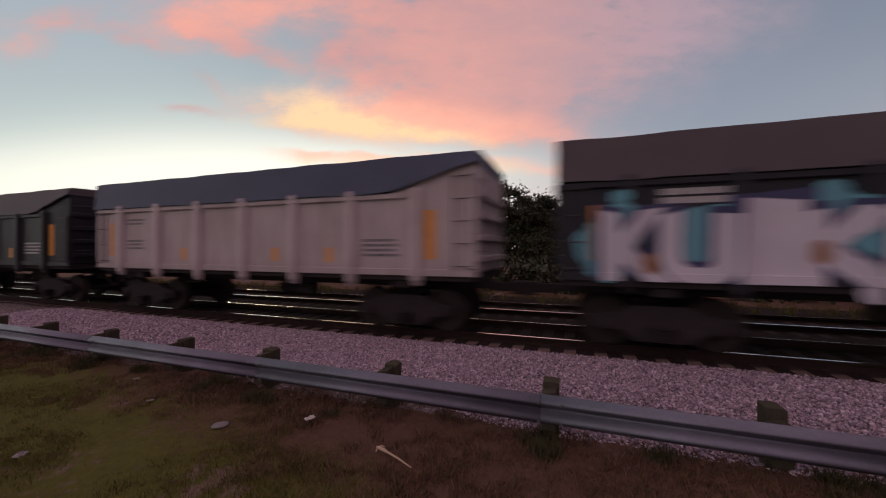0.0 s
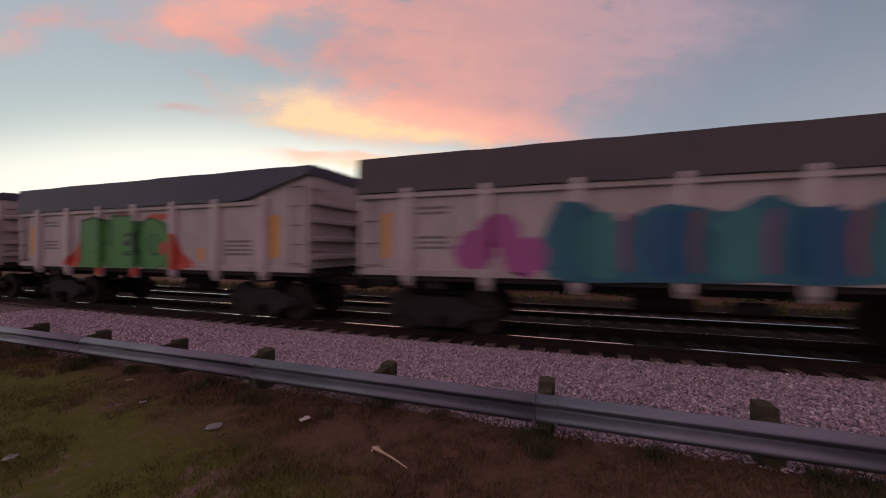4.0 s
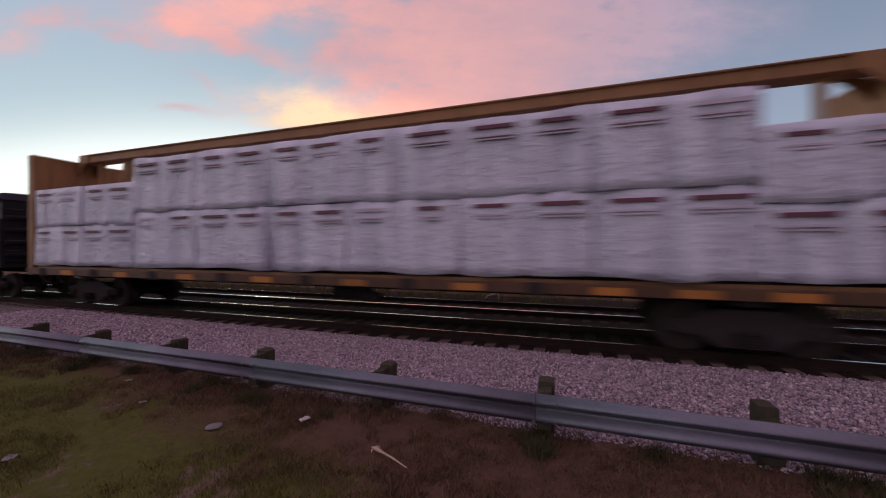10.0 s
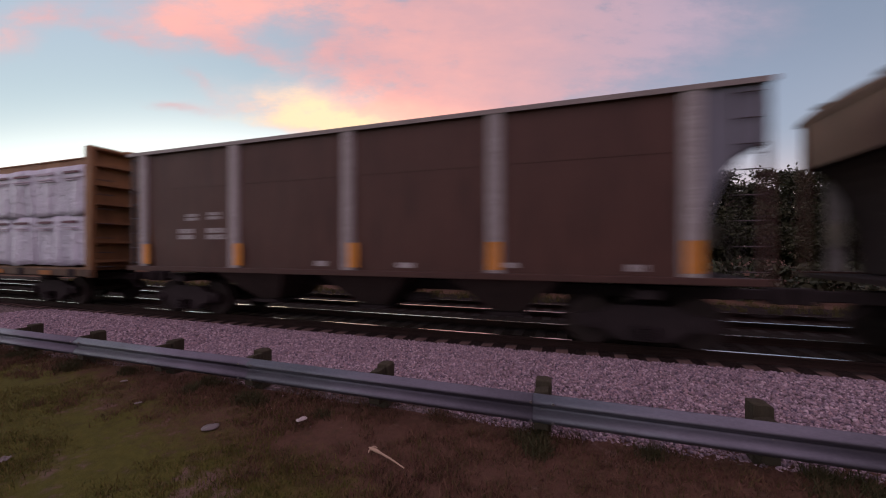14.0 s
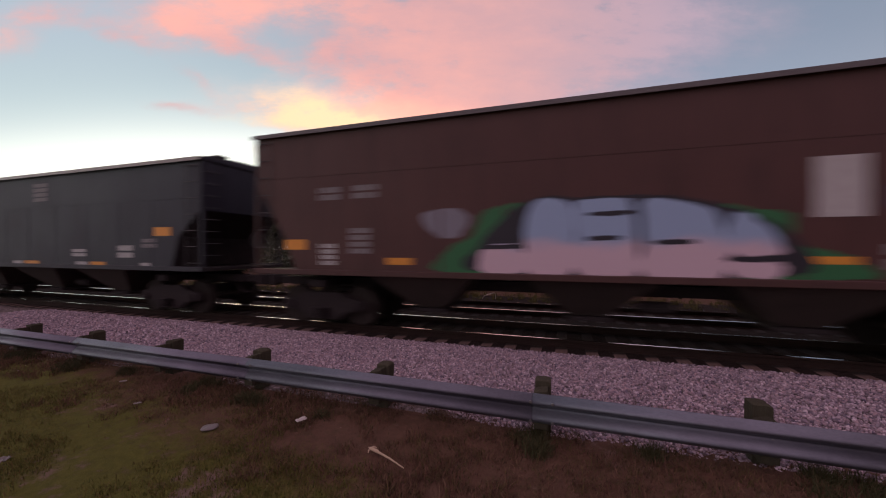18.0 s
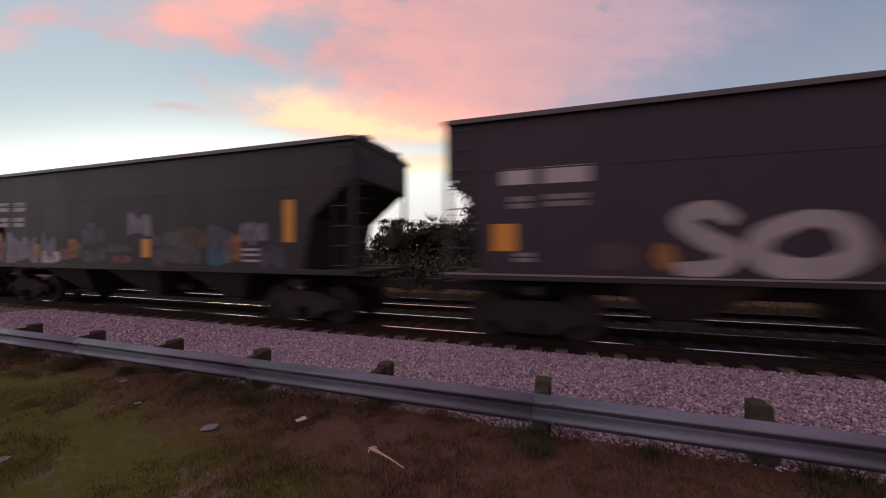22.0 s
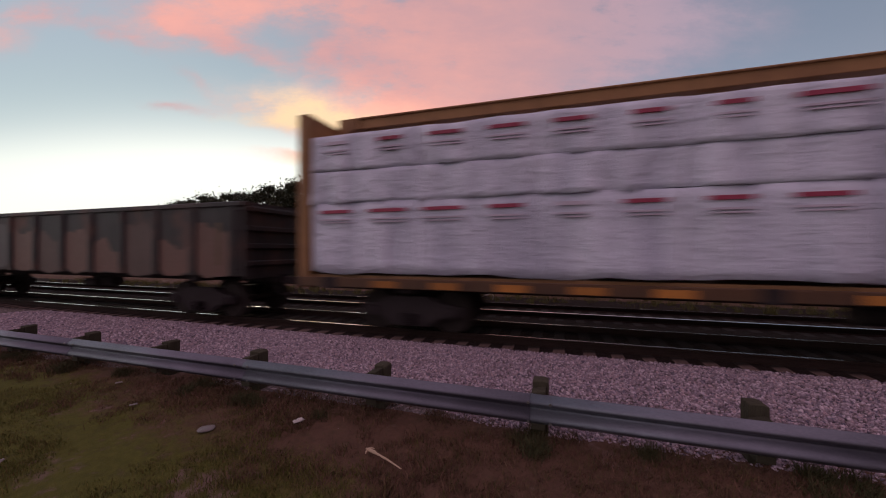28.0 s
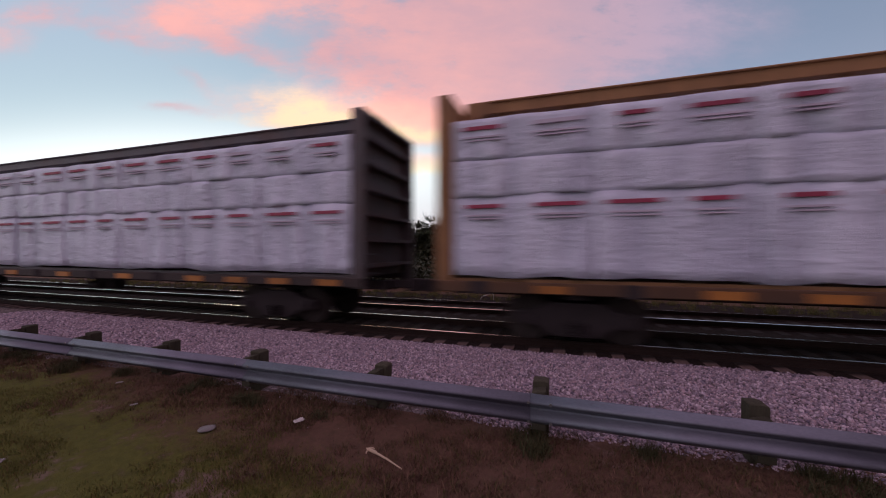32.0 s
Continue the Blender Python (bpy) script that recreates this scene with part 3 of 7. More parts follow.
# ---- rails and ties ----
def track(yc, name):
    """One railway track: two rails with heads, plates, and its ties."""
    root = new(name)
    root.location = (0, yc, -0.08)
    for s in (-0.755, 0.755):
        bm = bmesh.new()
        web = [(-0.07, 0.09), (0.07, 0.09), (0.06, 0.105), (0.012, 0.118), (0.012, 0.195), (0.036, 0.205), (0.036, 0.236), (0.028, 0.242), (-0.028, 0.242), (-0.036, 0.236), (-0.036, 0.205), (-0.012, 0.195),
               (-0.012, 0.118), (-0.06, 0.105)]
        prism(bm, [(a + s, b) for a, b in web], "x", -420, 420)
        rail = part("rail", bm, RAILWEB, root, "rusty steel rail")
        bm = bmesh.new()
        cant = 0.0026 if s < 0 else 0.0
        prism(bm, [(s - 0.025, 0.239), (s + 0.025, 0.239), (s + 0.023, 0.2438 + cant), (s - 0.023, 0.2438 - cant)], "x", -420, 420)
        part("rail_head", bm, RAILTOP, rail, "polished shining rail head")
    return tagged(root, "straight railway track with polished rails on wooden ties", "railway track", kind="structure")


track_1 = track(TRACK, "track_1")
track_2 = track(TRACK2, "track_2")


# ---- guardrail ----
def guardrail():
    root = new("guardrail")
    root.location = (-0.22, 3.93, 0)
    tagged(root, "galvanised W-beam guardrail on weathered wooden posts", "guardrail")
    span = 1.905
    prof = []
    for k in range(29):
        a = k / 28
        wave = 0.5 - 0.5 * math.cos(4 * math.pi * float(np.interp(a, (0, 0.24, 0.46, 0.80, 1), (0, 0.25, 0.5, 0.75, 1))))
        prof.append((-0.006 - 0.080 * wave ** 0.75, 0.480 - 0.308 * a))
    back = [(a + 0.006, b) for a, b in prof]
    for i in range(-8, 6, 2):
        bm = bmesh.new()
        x0 = i * span - 0.10
        prism(bm, [(a - 0.004 * ((i // 2) % 2), b) for a, b in prof] + [(a - 0.004 * ((i // 2) % 2), b) for a, b in back[::-1]], "x", x0, x0 + 2 * span + 0.012)
        part("beam", bm, ZINC, root, "dented galvanised W-shaped beam", smooth=True)
    rng = random.Random(5)
    bolt = bmesh.new()
    cyl(bolt, (0, 0, 0), 0.016, -0.012, "y", 8)
    bolt = finish(bolt, "bolt", BOLT)
    for i in range(-8, 7):
        bm = bmesh.new()
        w, d, top = 0.085 + rng.uniform(-0.008, 0.012), 0.085, 0.540 + rng.uniform(-0.012, 0.012)
        lean = rng.uniform(-0.02, 0.02)
        drop = 0.045 if i > 0 else 0.0
        cut = rng.uniform(-0.007, 0.007)
        prism(bm, [(-w, -0.5), (w, -0.5), (w + lean, top - cut), (0.03 + lean, top + 0.012), (-w + lean, top + cut)], "y", 0.165, 0.165 + 2 * d)
        p = part("post", bm, POSTWOOD, root, bevel=0.008)
        p.location = (i * span - 0.03 + {-2: -0.09, -1: -0.03, 0: 0.04, 1: 0.09}.get(i, 0.0), 0.0, 0)
        bm = bmesh.new()
        prism(bm, [(-0.085, 0.10), (0.06, 0.10), (0.06, 0.510 - drop + cut * 0.5), (-0.05, 0.492 - drop), (-0.085, 0.478 - drop)], "y", -0.003, 0.162)
        part("blockout", bm, POSTWOOD, p, bevel=0.005)
        part("bolt", bolt, BOLT, p, at=pose(0, -0.002, 0.318))
        if i % 2 == 0:
            for dx in (-0.11, 0.11):
                for z in (0.22, 0.415):
                    part("bolt", bolt, BOLT, p, at=pose(dx, -0.082, z))


guardrail()


# ---- trees ----
def leaf_cloud(rng, centres, radii, n, size):
    who = rng.integers(0, len(centres), n)
    dirs = rng.normal(size=(n, 3))
    dirs /= np.linalg.norm(dirs, axis=1)[:, None]
    p = centres[who] + dirs * (radii[who] * np.abs(rng.normal(0, 0.62, n)))[:, None] * np.array([1.15, 1.15, 0.75])
    a = rng.normal(size=(n, 3))
    a /= np.linalg.norm(a, axis=1)[:, None]
    b = np.cross(a, rng.normal(size=(n, 3)))
    b /= np.linalg.norm(b, axis=1)[:, None]
    s = rng.uniform(0.6, 1.3, n)[:, None] * size
    v = np.stack([p - a * s, p - b * s * 0.45, p + a * s, p + b * s * 0.45], 1)
    return v.reshape(-1, 3), np.arange(4 * n).reshape(n, 4)


def tree(name, seed, height, spread, leaves, size=0.09, bare=0.25):
    """A broad-leaved tree: tapered trunk, forked limbs, and a loose crown."""
    rng = np.random.default_rng(seed)
    root = new(name)
    bm = bmesh.new()

    def limb(p, q, r0, r1, seg=6):
        p, q = Vector(p), Vector(q)
        t = (q - p).to_track_quat("Z", "Y").to_matrix()
        rings = []
        for base, r in ((p, r0), (q, r1)):
            rings.append([bm.verts.new(base + t @ Vector((r * math.cos(2 * math.pi * i / seg), r * math.sin(2 * math.pi * i / seg), 0))) for i in range(seg)])
        for i in range(seg):
            j = (i + 1) % seg
            bm.faces.new((rings[0][i], rings[0][j], rings[1][j], rings[1][i]))

    fork = height * bare
    r0 = 0.03 * height
    limb((0, 0, -0.1), (0.1, 0.0, fork), r0, r0 * 0.75, 8)
    centres, radii = [], []
    n = 9
    for i in range(n):
        a = 2 * math.pi * i / n + rng.uniform(-0.4, 0.4)
        rr = spread * rng.uniform(0.35, 0.95)
        h = fork + (height - fork) * rng.uniform(0.15, 0.85)
        mid = (rr * 0.45 * math.cos(a), rr * 0.45 * math.sin(a), fork + (h - fork) * 0.6)
        end = (rr * math.cos(a), rr * math.sin(a), h)
        limb((0.1, 0, fork * 0.95), mid, r0 * 0.5, r0 * 0.3)
        limb(mid, end, r0 * 0.3, r0 * 0.1)
        for k in range(4):
            tip = tuple(end[j] + rng.normal(0, spread * 0.22) * (0.8 if j == 2 else 1) for j in range(3))
            limb(end, tip, r0 * 0.12, r0 * 0.04, 4)
            centres.append(tip)
            radii.append(spread * rng.uniform(0.14, 0.34))
        centres.append(mid)
        radii.append(spread * 0.3)
    for k in range(5):
        tip = (rng.normal(0, spread * 0.3), rng.normal(0, spread * 0.3), height * rng.uniform(0.82, 0.97))
        limb((0.1, 0, fork), tip, r0 * 0.4, r0 * 0.05)
        centres.append(tip)
        radii.append(spread * rng.uniform(0.16, 0.3))
    part("trunk", bm, BARK, root, smooth=True)
    v, f = leaf_cloud(rng, np.array(centres), np.array(radii), leaves, size)
    part("crown", from_arrays("crown", v, f, LEAF), LEAF, root, "loose dark green crown")
    return tagged(root, "dark leafy roadside tree beyond the tracks", "tree", "trees beyond the tracks")


def palm(name, seed, height, size):
    rng = np.random.default_rng(seed)
    root = new(name)
    bm = bmesh.new()
    for i in range(10):
        z0, z1 = height * i / 10, height * (i + 1) / 10
        cyl(bm, (0, 0, z0), 0.13 - 0.004 * i, z1 - z0, "z", 8, 0.12 - 0.004 * i)
    part("trunk", bm, BARK, root)
    vs, fs = [], []
    base = 0
    for k in range(26):
        a, tilt = rng.uniform(0, 2 * np.pi), rng.uniform(-0.5, 1.25)
        out, up = math.cos(tilt), math.sin(tilt)
        stem = np.array([math.cos(a) * out, math.sin(a) * out, up])
        side = np.array([-math.sin(a), math.cos(a), 0])
        c = np.array([0, 0, height]) + stem * size * 0.55
        for j in range(15):
            th = -1.25 + 2.5 * j / 14
            dirv = stem * math.cos(th) + side * math.sin(th)
            tip = c + dirv * size * rng.uniform(0.5, 0.7) + np.array([0, 0, -0.12 * size * abs(math.sin(th)) - 0.08])
            w = np.cross(dirv, np.array([0, 0, 1.0])) * 0.018
            vs += [c - w, c + w, tip + w * 0.3, tip - w * 0.3]
            fs.append((base, base + 1, base + 2, base + 3))
            base += 4
        w = side * 0.015
        o = np.array([0, 0, height])
        vs += [o - w, o + w, c + w, c - w]
        fs.append((base, base + 1, base + 2, base + 3))
        base += 4
    part("crown", from_arrays("crown", np.array(vs), np.array(fs), PALM_LEAF), PALM_LEAF, root, "fan-leaved palm crown")
    return tagged(root, "fan palm standing against the bright horizon", "palm tree", "trees beyond the tracks")


def woods():
    oak = [tree("tree", 21, 5.7, 2.3, 26000, 0.10, 0.14), tree("tree", 22, 6.6, 2.7, 28000, 0.11, 0.16), tree("tree", 23, 4.8, 2.1, 20000, 0.09, 0.10)]
    far = 2.25
    tall = (5.7, 6.6, 4.8)

    def plant(ob, x, y, size, height):
        """Set a tree of this height out along the line x, y, far times as far."""
        ob.location = (x * far, y * far, 0)
        ob.scale = (far * size, far * size, (2 + (height * size - 2) * far) / height)

    plant(oak[0], -3.7, 20.5, 1.0, 5.7)
    plant(oak[1], 9.6, 19.5, 0.82, 6.6)
    plant(oak[2], -1.2, 20.0, 1.0, 4.8)
    rng = random.Random(8)
    #        kind  x     y     scale
    spots = [(0, 0.9, 21, 0.96), (2, 2.6, 20, 1.12), (0, 4.6, 20.5, 0.98), (2, 6.4, 20, 1.15), (1, 12.6, 20.5, 1.0), (1, 16, 22, 1.05), (0, 7.9, 22, 0.90), (2, -5.2, 20.3, 0.72), (2, -8.6, 21.5, 0.66),
             (2, -9.9, 21, 0.80), (0, -26.3, 31, 1.62), (1, -30.5, 32, 1.36), (1, -35, 33, 1.30), (0, -40, 33, 1.50), (1, -46, 34, 1.25), (0, -52, 38, 1.5),
             (0, 19.5, 21, 1.15), (1, 24, 23, 1.1), (1, 30, 24, 1.2), (0, -21.3, 31, 1.38), (2, -60, 45, 1.3), (0, -75, 50, 1.2), (1, -95, 55, 1.2)]
    for kind, x, y, s in spots:
        t = copy_thing(oak[kind], pose(x, y, 0, 0, 0, rng.uniform(0, 360)))
        plant(t, x, y, s, tall[kind])
    p = palm("palm_tree", 31, 3.3, 1.35)
    plant(p, -7.25, 20.2, 1.0, 3.3)
    for x, y, turn, size in ((-5.9, 22.5, 70, 0.97), (-6.6, 21.0, 150, 0.93), (-7.9, 21.3, 240, 0.90)):
        plant(copy_thing(p, pose(x, y, 0, 0, 0, turn)), x, y, size, 3.3)
    # undergrowth: low scrub beside the tracks, taller under the trees
    rng2 = np.random.default_rng(9)
    n = 2200
    c = np.stack([rng2.uniform(-80, 45, n), rng2.uniform(17.0, 22.5, n), rng2.uniform(0.0, 1.0, n)], 1)
    rise = np.interp(c[:, 0], (-80, -40, -16, -12, -8, -6, -4.5, -2, 20, 45), (3.5, 3.2, 2.6, 1.4, 1.3, 1.7, 3.0, 3.4, 3.8, 4.0))
    back = np.arange(n) % 2 == 0
    c[:, 2] *= np.where(back, 2 + (rise - 2) * far, np.minimum(rise * 0.6, 1.25))
    c[:, 1] += np.clip(-c[:, 0] - 8, 0, 60) * 0.35
    c[back, :2] *= far
    v, f = leaf_cloud(rng2, c, rng2.uniform(0.5, 1.0, n) * np.where(back, 2.0, 0.8), 260000, 0.15)
    # thicket that closes the view under the crowns
    k = 1100
    x = rng2.uniform(-11, 34, k)
    top = np.interp(x, (-11, -9.5, -4.5, -3.5, 34), (3.6, 4.4, 4.6, 6.6, 7.4))
    c = np.stack([x * far, rng2.uniform(44, 51, k), top * rng2.random(k) ** 0.8], 1)
    v2, f2 = leaf_cloud(rng2, c, rng2.uniform(0.9, 1.7, k), 120000, 0.30)
    v, f = np.concatenate([v, v2]), np.concatenate([f, f2 + len(v)])
    ob = new("undergrowth", from_arrays("undergrowth", v, f, LEAF))
    tagged(ob, "dense dark scrub along the far side of the tracks", "shrubs", kind="stuff")


woods()


# ---- railcars ----
def make_truck():
    """A three-piece freight truck: side frames with springs, bolster and two wheelsets."""
    meshes = {}
    bm = bmesh.new()
    box(bm, -0.22, 0.22, -1.05, 1.05, 0.42, 0.72)
    cyl(bm, (0, 0, 0.72), 0.19, 0.10, "z", 12)
    box(bm, -0.55, 0.55, -0.06, 0.06, 0.35, 0.45)
    meshes["truck"] = finish(bm, "truck", IRON, 0.015)
    bm = bmesh.new()
    outline = [(-1.16, 0.60), (-1.16, 0.38), (-0.70, 0.36), (-0.42, 0.14), (0.42, 0.14), (0.70, 0.36), (1.16, 0.38), (1.16, 0.60), (0.80, 0.64), (0.45, 0.80), (-0.45, 0.80), (-0.80, 0.64)]
    prism(bm, outline, "y", -0.06, 0.06)
    for x in (-0.9, 0.9):
        cyl(bm, (x, -0.14, 0.455), 0.115, 0.2, "y", 12)
        cyl(bm, (x, -0.16, 0.455), 0.06, 0.03, "y", 8)
    meshes["side_frame"] = finish(bm, "side_frame", IRON, 0.012)
    bm = bmesh.new()
    turned(bm, [(0.0, 0.20)] + [(0.19 - 0.06 * (k % 2), 0.205 + 0.022 * k) for k in range(11)] + [(0.0, 0.44)], 12)
    meshes["spring_nest"] = finish(bm, "spring_nest", IRON)
    bm = bmesh.new()
    cyl(bm, (0, -1.0, 0), 0.075, 2.0, "y", 10)
    for s in (-1, 1):
        y = 0.70 * s
        cyl(bm, (0, y, 0), 0.455, 0.13 * s, "y", 28)
        cyl(bm, (0, y + 0.04 * -s, 0), 0.485, 0.04 * s, "y", 28)
        cyl(bm, (0, y + 0.13 * s, 0), 0.19, 0.05 * s, "y", 14)
        for k in range(3):
            a = 2 * math.pi * k / 3
            box(bm, 0.30 * math.cos(a) - 0.03, 0.30 * math.cos(a) + 0.03, y + 0.12 * s, y + 0.145 * s, 0.30 * math.sin(a) - 0.03, 0.30 * math.sin(a) + 0.03)
    meshes["wheelset"] = finish(bm, "wheelset", WHEELSTEEL)
    return meshes


TRUCK = make_truck()
PALE_TRUCK = {k: m.copy() for k, m in TRUCK.items()}
for k in ("truck", "side_frame", "wheelset"):
    PALE_TRUCK[k].materials[0] = PALEIRON
CARS, WHEELS = [], []


def truck(car, x, pale=False):
    ms = PALE_TRUCK if pale else TRUCK
    t = part("truck", ms["truck"], IRON, car, "cast steel freight truck", at=pose(x, 0, -0.08))
    for s in (-1, 1):
        f = part("side_frame", ms["side_frame"], IRON, t, at=pose(0, 1.02 * s, 0, 0, 0, 0 if s < 0 else 180))
        part("spring_nest", ms["spring_nest"], IRON, t, at=pose(0, 1.02 * s - 0.13 * (1 if s > 0 else -1) * -1, 0))
    for dx in (-0.9, 0.9):
        WHEELS.append((part("wheelset", ms["wheelset"], WHEELSTEEL, t, "two steel wheels on one axle", at=pose(dx, 0, 0.455)), dx, car))


def coupler(car, x, s):
    bm = bmesh.new()
    a, b = sorted((x, x + 0.55 * s))
    box(bm, a, b, -0.08, 0.08, 0.78, 0.98)
    a, b = sorted((x + 0.50 * s, x + 0.82 * s))
    box(bm, a, b, -0.17, 0.14, 0.72, 1.02)
    part("coupler", bm, IRON, car, "knuckle coupler", bevel=0.02)
    bm = bmesh.new()
    tube(bm, [(x + s * 0.12 * k, -0.35, 0.74 - 0.24 * math.sin(math.pi * k / 6)) for k in range(7)], 0.022)
    part("air_hose", bm, IRON, car)


def underframe(car, length, mat, z=1.0, trucks=1.9, pale=False):
    h = length / 2
    part("center_sill", boxes((-h, h, -0.2, 0.2, z - 0.22, z)), IRON, car)
    for s in (-1, 1):
        coupler(car, s * h, s)
        truck(car, s * (h - trucks), pale)
        part("bolster", boxes((s * (h - trucks) - 0.2, s * (h - trucks) + 0.2, -1.3, 1.3, z - 0.15, z + 0.03)), IRON, car, bevel=0.02)
    bm = bmesh.new()
    cyl(bm, (-0.6, 0.55, z - 0.45), 0.2, 1.2, "x", 12)
    cyl(bm, (0.9, -0.55, z - 0.38), 0.12, 0.6, "x", 10)
    cyl(bm, (-h + 1, 0.3, z - 0.25), 0.02, length - 2, "x", 6)
    part("brake_gear", bm, IRON, car, "air brake reservoir and pipe")


def ladder(car, x, y, z0, z1, w=0.40, mat=None):
    """Side ladder rungs with stiles, on the face at y."""
    bm = bmesh.new()
    s = -1 if y < 0 else 1
    for dx in (-w / 2, w / 2):
        cyl(bm, (x + dx, y + s * 0.06, z0), 0.014, z1 - z0, "z", 6)
    n = max(2, int((z1 - z0) / 0.36))
    for i in range(n):
        cyl(bm, (x - w / 2, y + s * 0.06, z0 + 0.1 + (z1 - z0 - 0.15) * i / (n - 1)), 0.012, w, "x", 6)
    for z in (z0 + 0.1, z1 - 0.06):
        for dx in (-w / 2, w / 2):
            cyl(bm, (x + dx, y + s * 0.06, z), 0.01, -s * 0.07, "y", 6)
    part("ladder", bm, mat or GRAB, car)


def end_rungs(car, x, s, y0, y1, z0, z1, n):
    bm = bmesh.new()
    cyl(bm, (s * 0.05, y0, 0), 0.013, y1 - y0, "y", 6)
    for y in (y0, y1):
        cyl(bm, (0, y, 0), 0.011, s * 0.05, "x", 6)
    me = finish(bm, "grab_iron", GRAB)
    for i in range(n):
        part("grab_iron", me, GRAB, car, at=pose(x, 0, z0 + (z1 - z0) * i / max(1, n - 1)))


def mark(car, name, x, z, w, h, mat, y=-1.38, label=""):
    """A painted panel, or rows of unreadable stencilled bars, a few millimetres proud of the side."""
    if name != "stencil_patch" or h < 0.12 or mat is PALEMARK or mat is LIMEMARK:
        return part(name, boxes((x - w / 2, x + w / 2, y - 0.006, y + 0.004, z - h / 2, z + h / 2)), mat, car, label)
    rng = random.Random(round(x * 100 + z * 7))
    n = 1 if h < 0.2 else 2 if h < 0.45 else 4
    rows = []
    for i in range(n):
        za = z - h / 2 + h * i / n
        zb = za + h / n * (0.72 if n > 1 else 1.0)
        k = 1 if n == 1 and w < 0.5 else 2 if w < 0.7 else 3
        cuts = [x - w / 2] + sorted(x - w / 2 + w * (c + 1 + rng.uniform(-0.15, 0.15)) / k for c in range(k - 1)) + [x + w / 2]
        for a, b in zip(cuts, cuts[1:]):
            rows.append((a + 0.012, b - 0.012, y - 0.006, y + 0.004, za, zb))
    return part(name, boxes(*rows), mat, car, label)


def stencil(car, x, z, w, rows, mat, y=-1.38, pitch=0.11, seed=1):
    """Rows of unreadable small stencilling as plain bars."""
    rng = random.Random(seed)
    for i in range(rows):
        a = x - w / 2
        while a < x + w / 2 - 0.06:
            b = min(x + w / 2, a + rng.uniform(0.15, 0.45) * w)
            part("stencil_bar", boxes((a, b, y - 0.005, y + 0.004, z - i * pitch - 0.03, z - i * pitch + 0.03)), mat, car)
            a = b + 0.05


# paint sprayed on a car's side follows its ribs: a skin is (x of the folds, depth of the side at x, z)
def gondola_ribs(length):
    h = length / 2
    return [-h + 1.17 + (length - 2.50) * i / 6 for i in range(7)]


def gondola_skin(length):
    xs, w = gondola_ribs(length), 0.125
    folds = [x + k for x in xs for k in (-w, -0.6 * w, 0.6 * w, w)]

    def depth(x, z):
        near = min(abs(x - c) for c in xs)
        rib = 1.381 + 0.134 * min(1.0, max(0.0, (w - near) / (0.4 * w)))
        return max(rib, 1.432 if z < 1.3335 else 1.381)
    return folds, depth


def flat_skin(x, z):
    return 1.42


def sprayed(car, name, bm, mat, skin, lift, label=""):
    """Lay a flat shape, drawn in x and z, on the side of a car."""
    folds, depth = skin
    if folds:
        for x in folds:
            bmesh.ops.bisect_plane(bm, geom=bm.verts[:] + bm.edges[:] + bm.faces[:], plane_co=(x, 0, 0), plane_no=(1, 0, 0))
        for z in (1.332, 1.336):
            bmesh.ops.bisect_plane(bm, geom=bm.verts[:] + bm.edges[:] + bm.faces[:], plane_co=(0, 0, z), plane_no=(0, 0, 1))
    for v in bm.verts:
        v.co.y = -(depth(v.co.x, v.co.z) + lift)
    return part(name, bm, mat, car, label)


GLYPHS = {}


def glyph(ch, fat):
    """Outline mesh of a letter, fattened, scaled so that the plain letter fills a unit square."""
    if (ch, fat) not in GLYPHS:
        made = []
        for f in (0.0, fat):
            data = bpy.data.curves.new("letter", "FONT")
            data.body, data.offset, data.resolution_u, data.fill_mode = ch, f, 4, "FRONT"
            ob = bpy.data.objects.new("letter", data)
            scene.collection.objects.link(ob)
            bpy.context.view_layer.update()
            me = bpy.data.meshes.new_from_object(ob.evaluated_get(bpy.context.evaluated_depsgraph_get()))
            bpy.data.objects.remove(ob)
            made.append((np.array([v.co[:] for v in me.vertices]), [tuple(p.vertices) for p in me.polygons]))
        lo, hi = made[0][0].min(0), made[0][0].max(0)
        co, faces = made[1]
        GLYPHS[ch, fat] = ((co[:, 0] - lo[0]) / (hi[0] - lo[0]), (co[:, 1] - lo[1]) / (hi[1] - lo[1]), faces)
    return GLYPHS[ch, fat]


def letters(car, word, places, fill, edge, skin, fat=0.055, rim=0.10, shift=(-0.03, 0.03)):
    """Sprayed block letters with a dark rim. places: x0, x1, z0, z1, lean."""
    for n, (ch, (x0, x1, z0, z1, lean)) in enumerate(zip(word, places)):
        for mat, f, lift, off in ((edge, rim, 0.009 + 0.001 * (n % 2), shift), (fill, fat, 0.014 + 0.001 * (n % 2), (0, 0))):
            us, vs, faces = glyph(ch, f)
            bm = bmesh.new()
            pts = []
            for a, b in zip(us, vs):
                bow = 0.05 * math.sin(5 * a + 3 * x0) * b
                x = x0 + (x1 - x0) * a + lean * (b - 0.5) + 0.04 * math.sin(4 * b + x0)
                pts.append(bm.verts.new((x + off[0], 0, max(1.19, z0 + (z1 - z0) * b + bow + off[1]))))
            for f_ in faces:
                if len(set(f_)) > 2:
                    try:
                        bm.faces.new([pts[k] for k in f_])
                    except ValueError:
                        pass
            sprayed(car, "letter", bm, mat, skin, lift, "sprayed letter" if mat is fill else "dark rim of a sprayed letter")


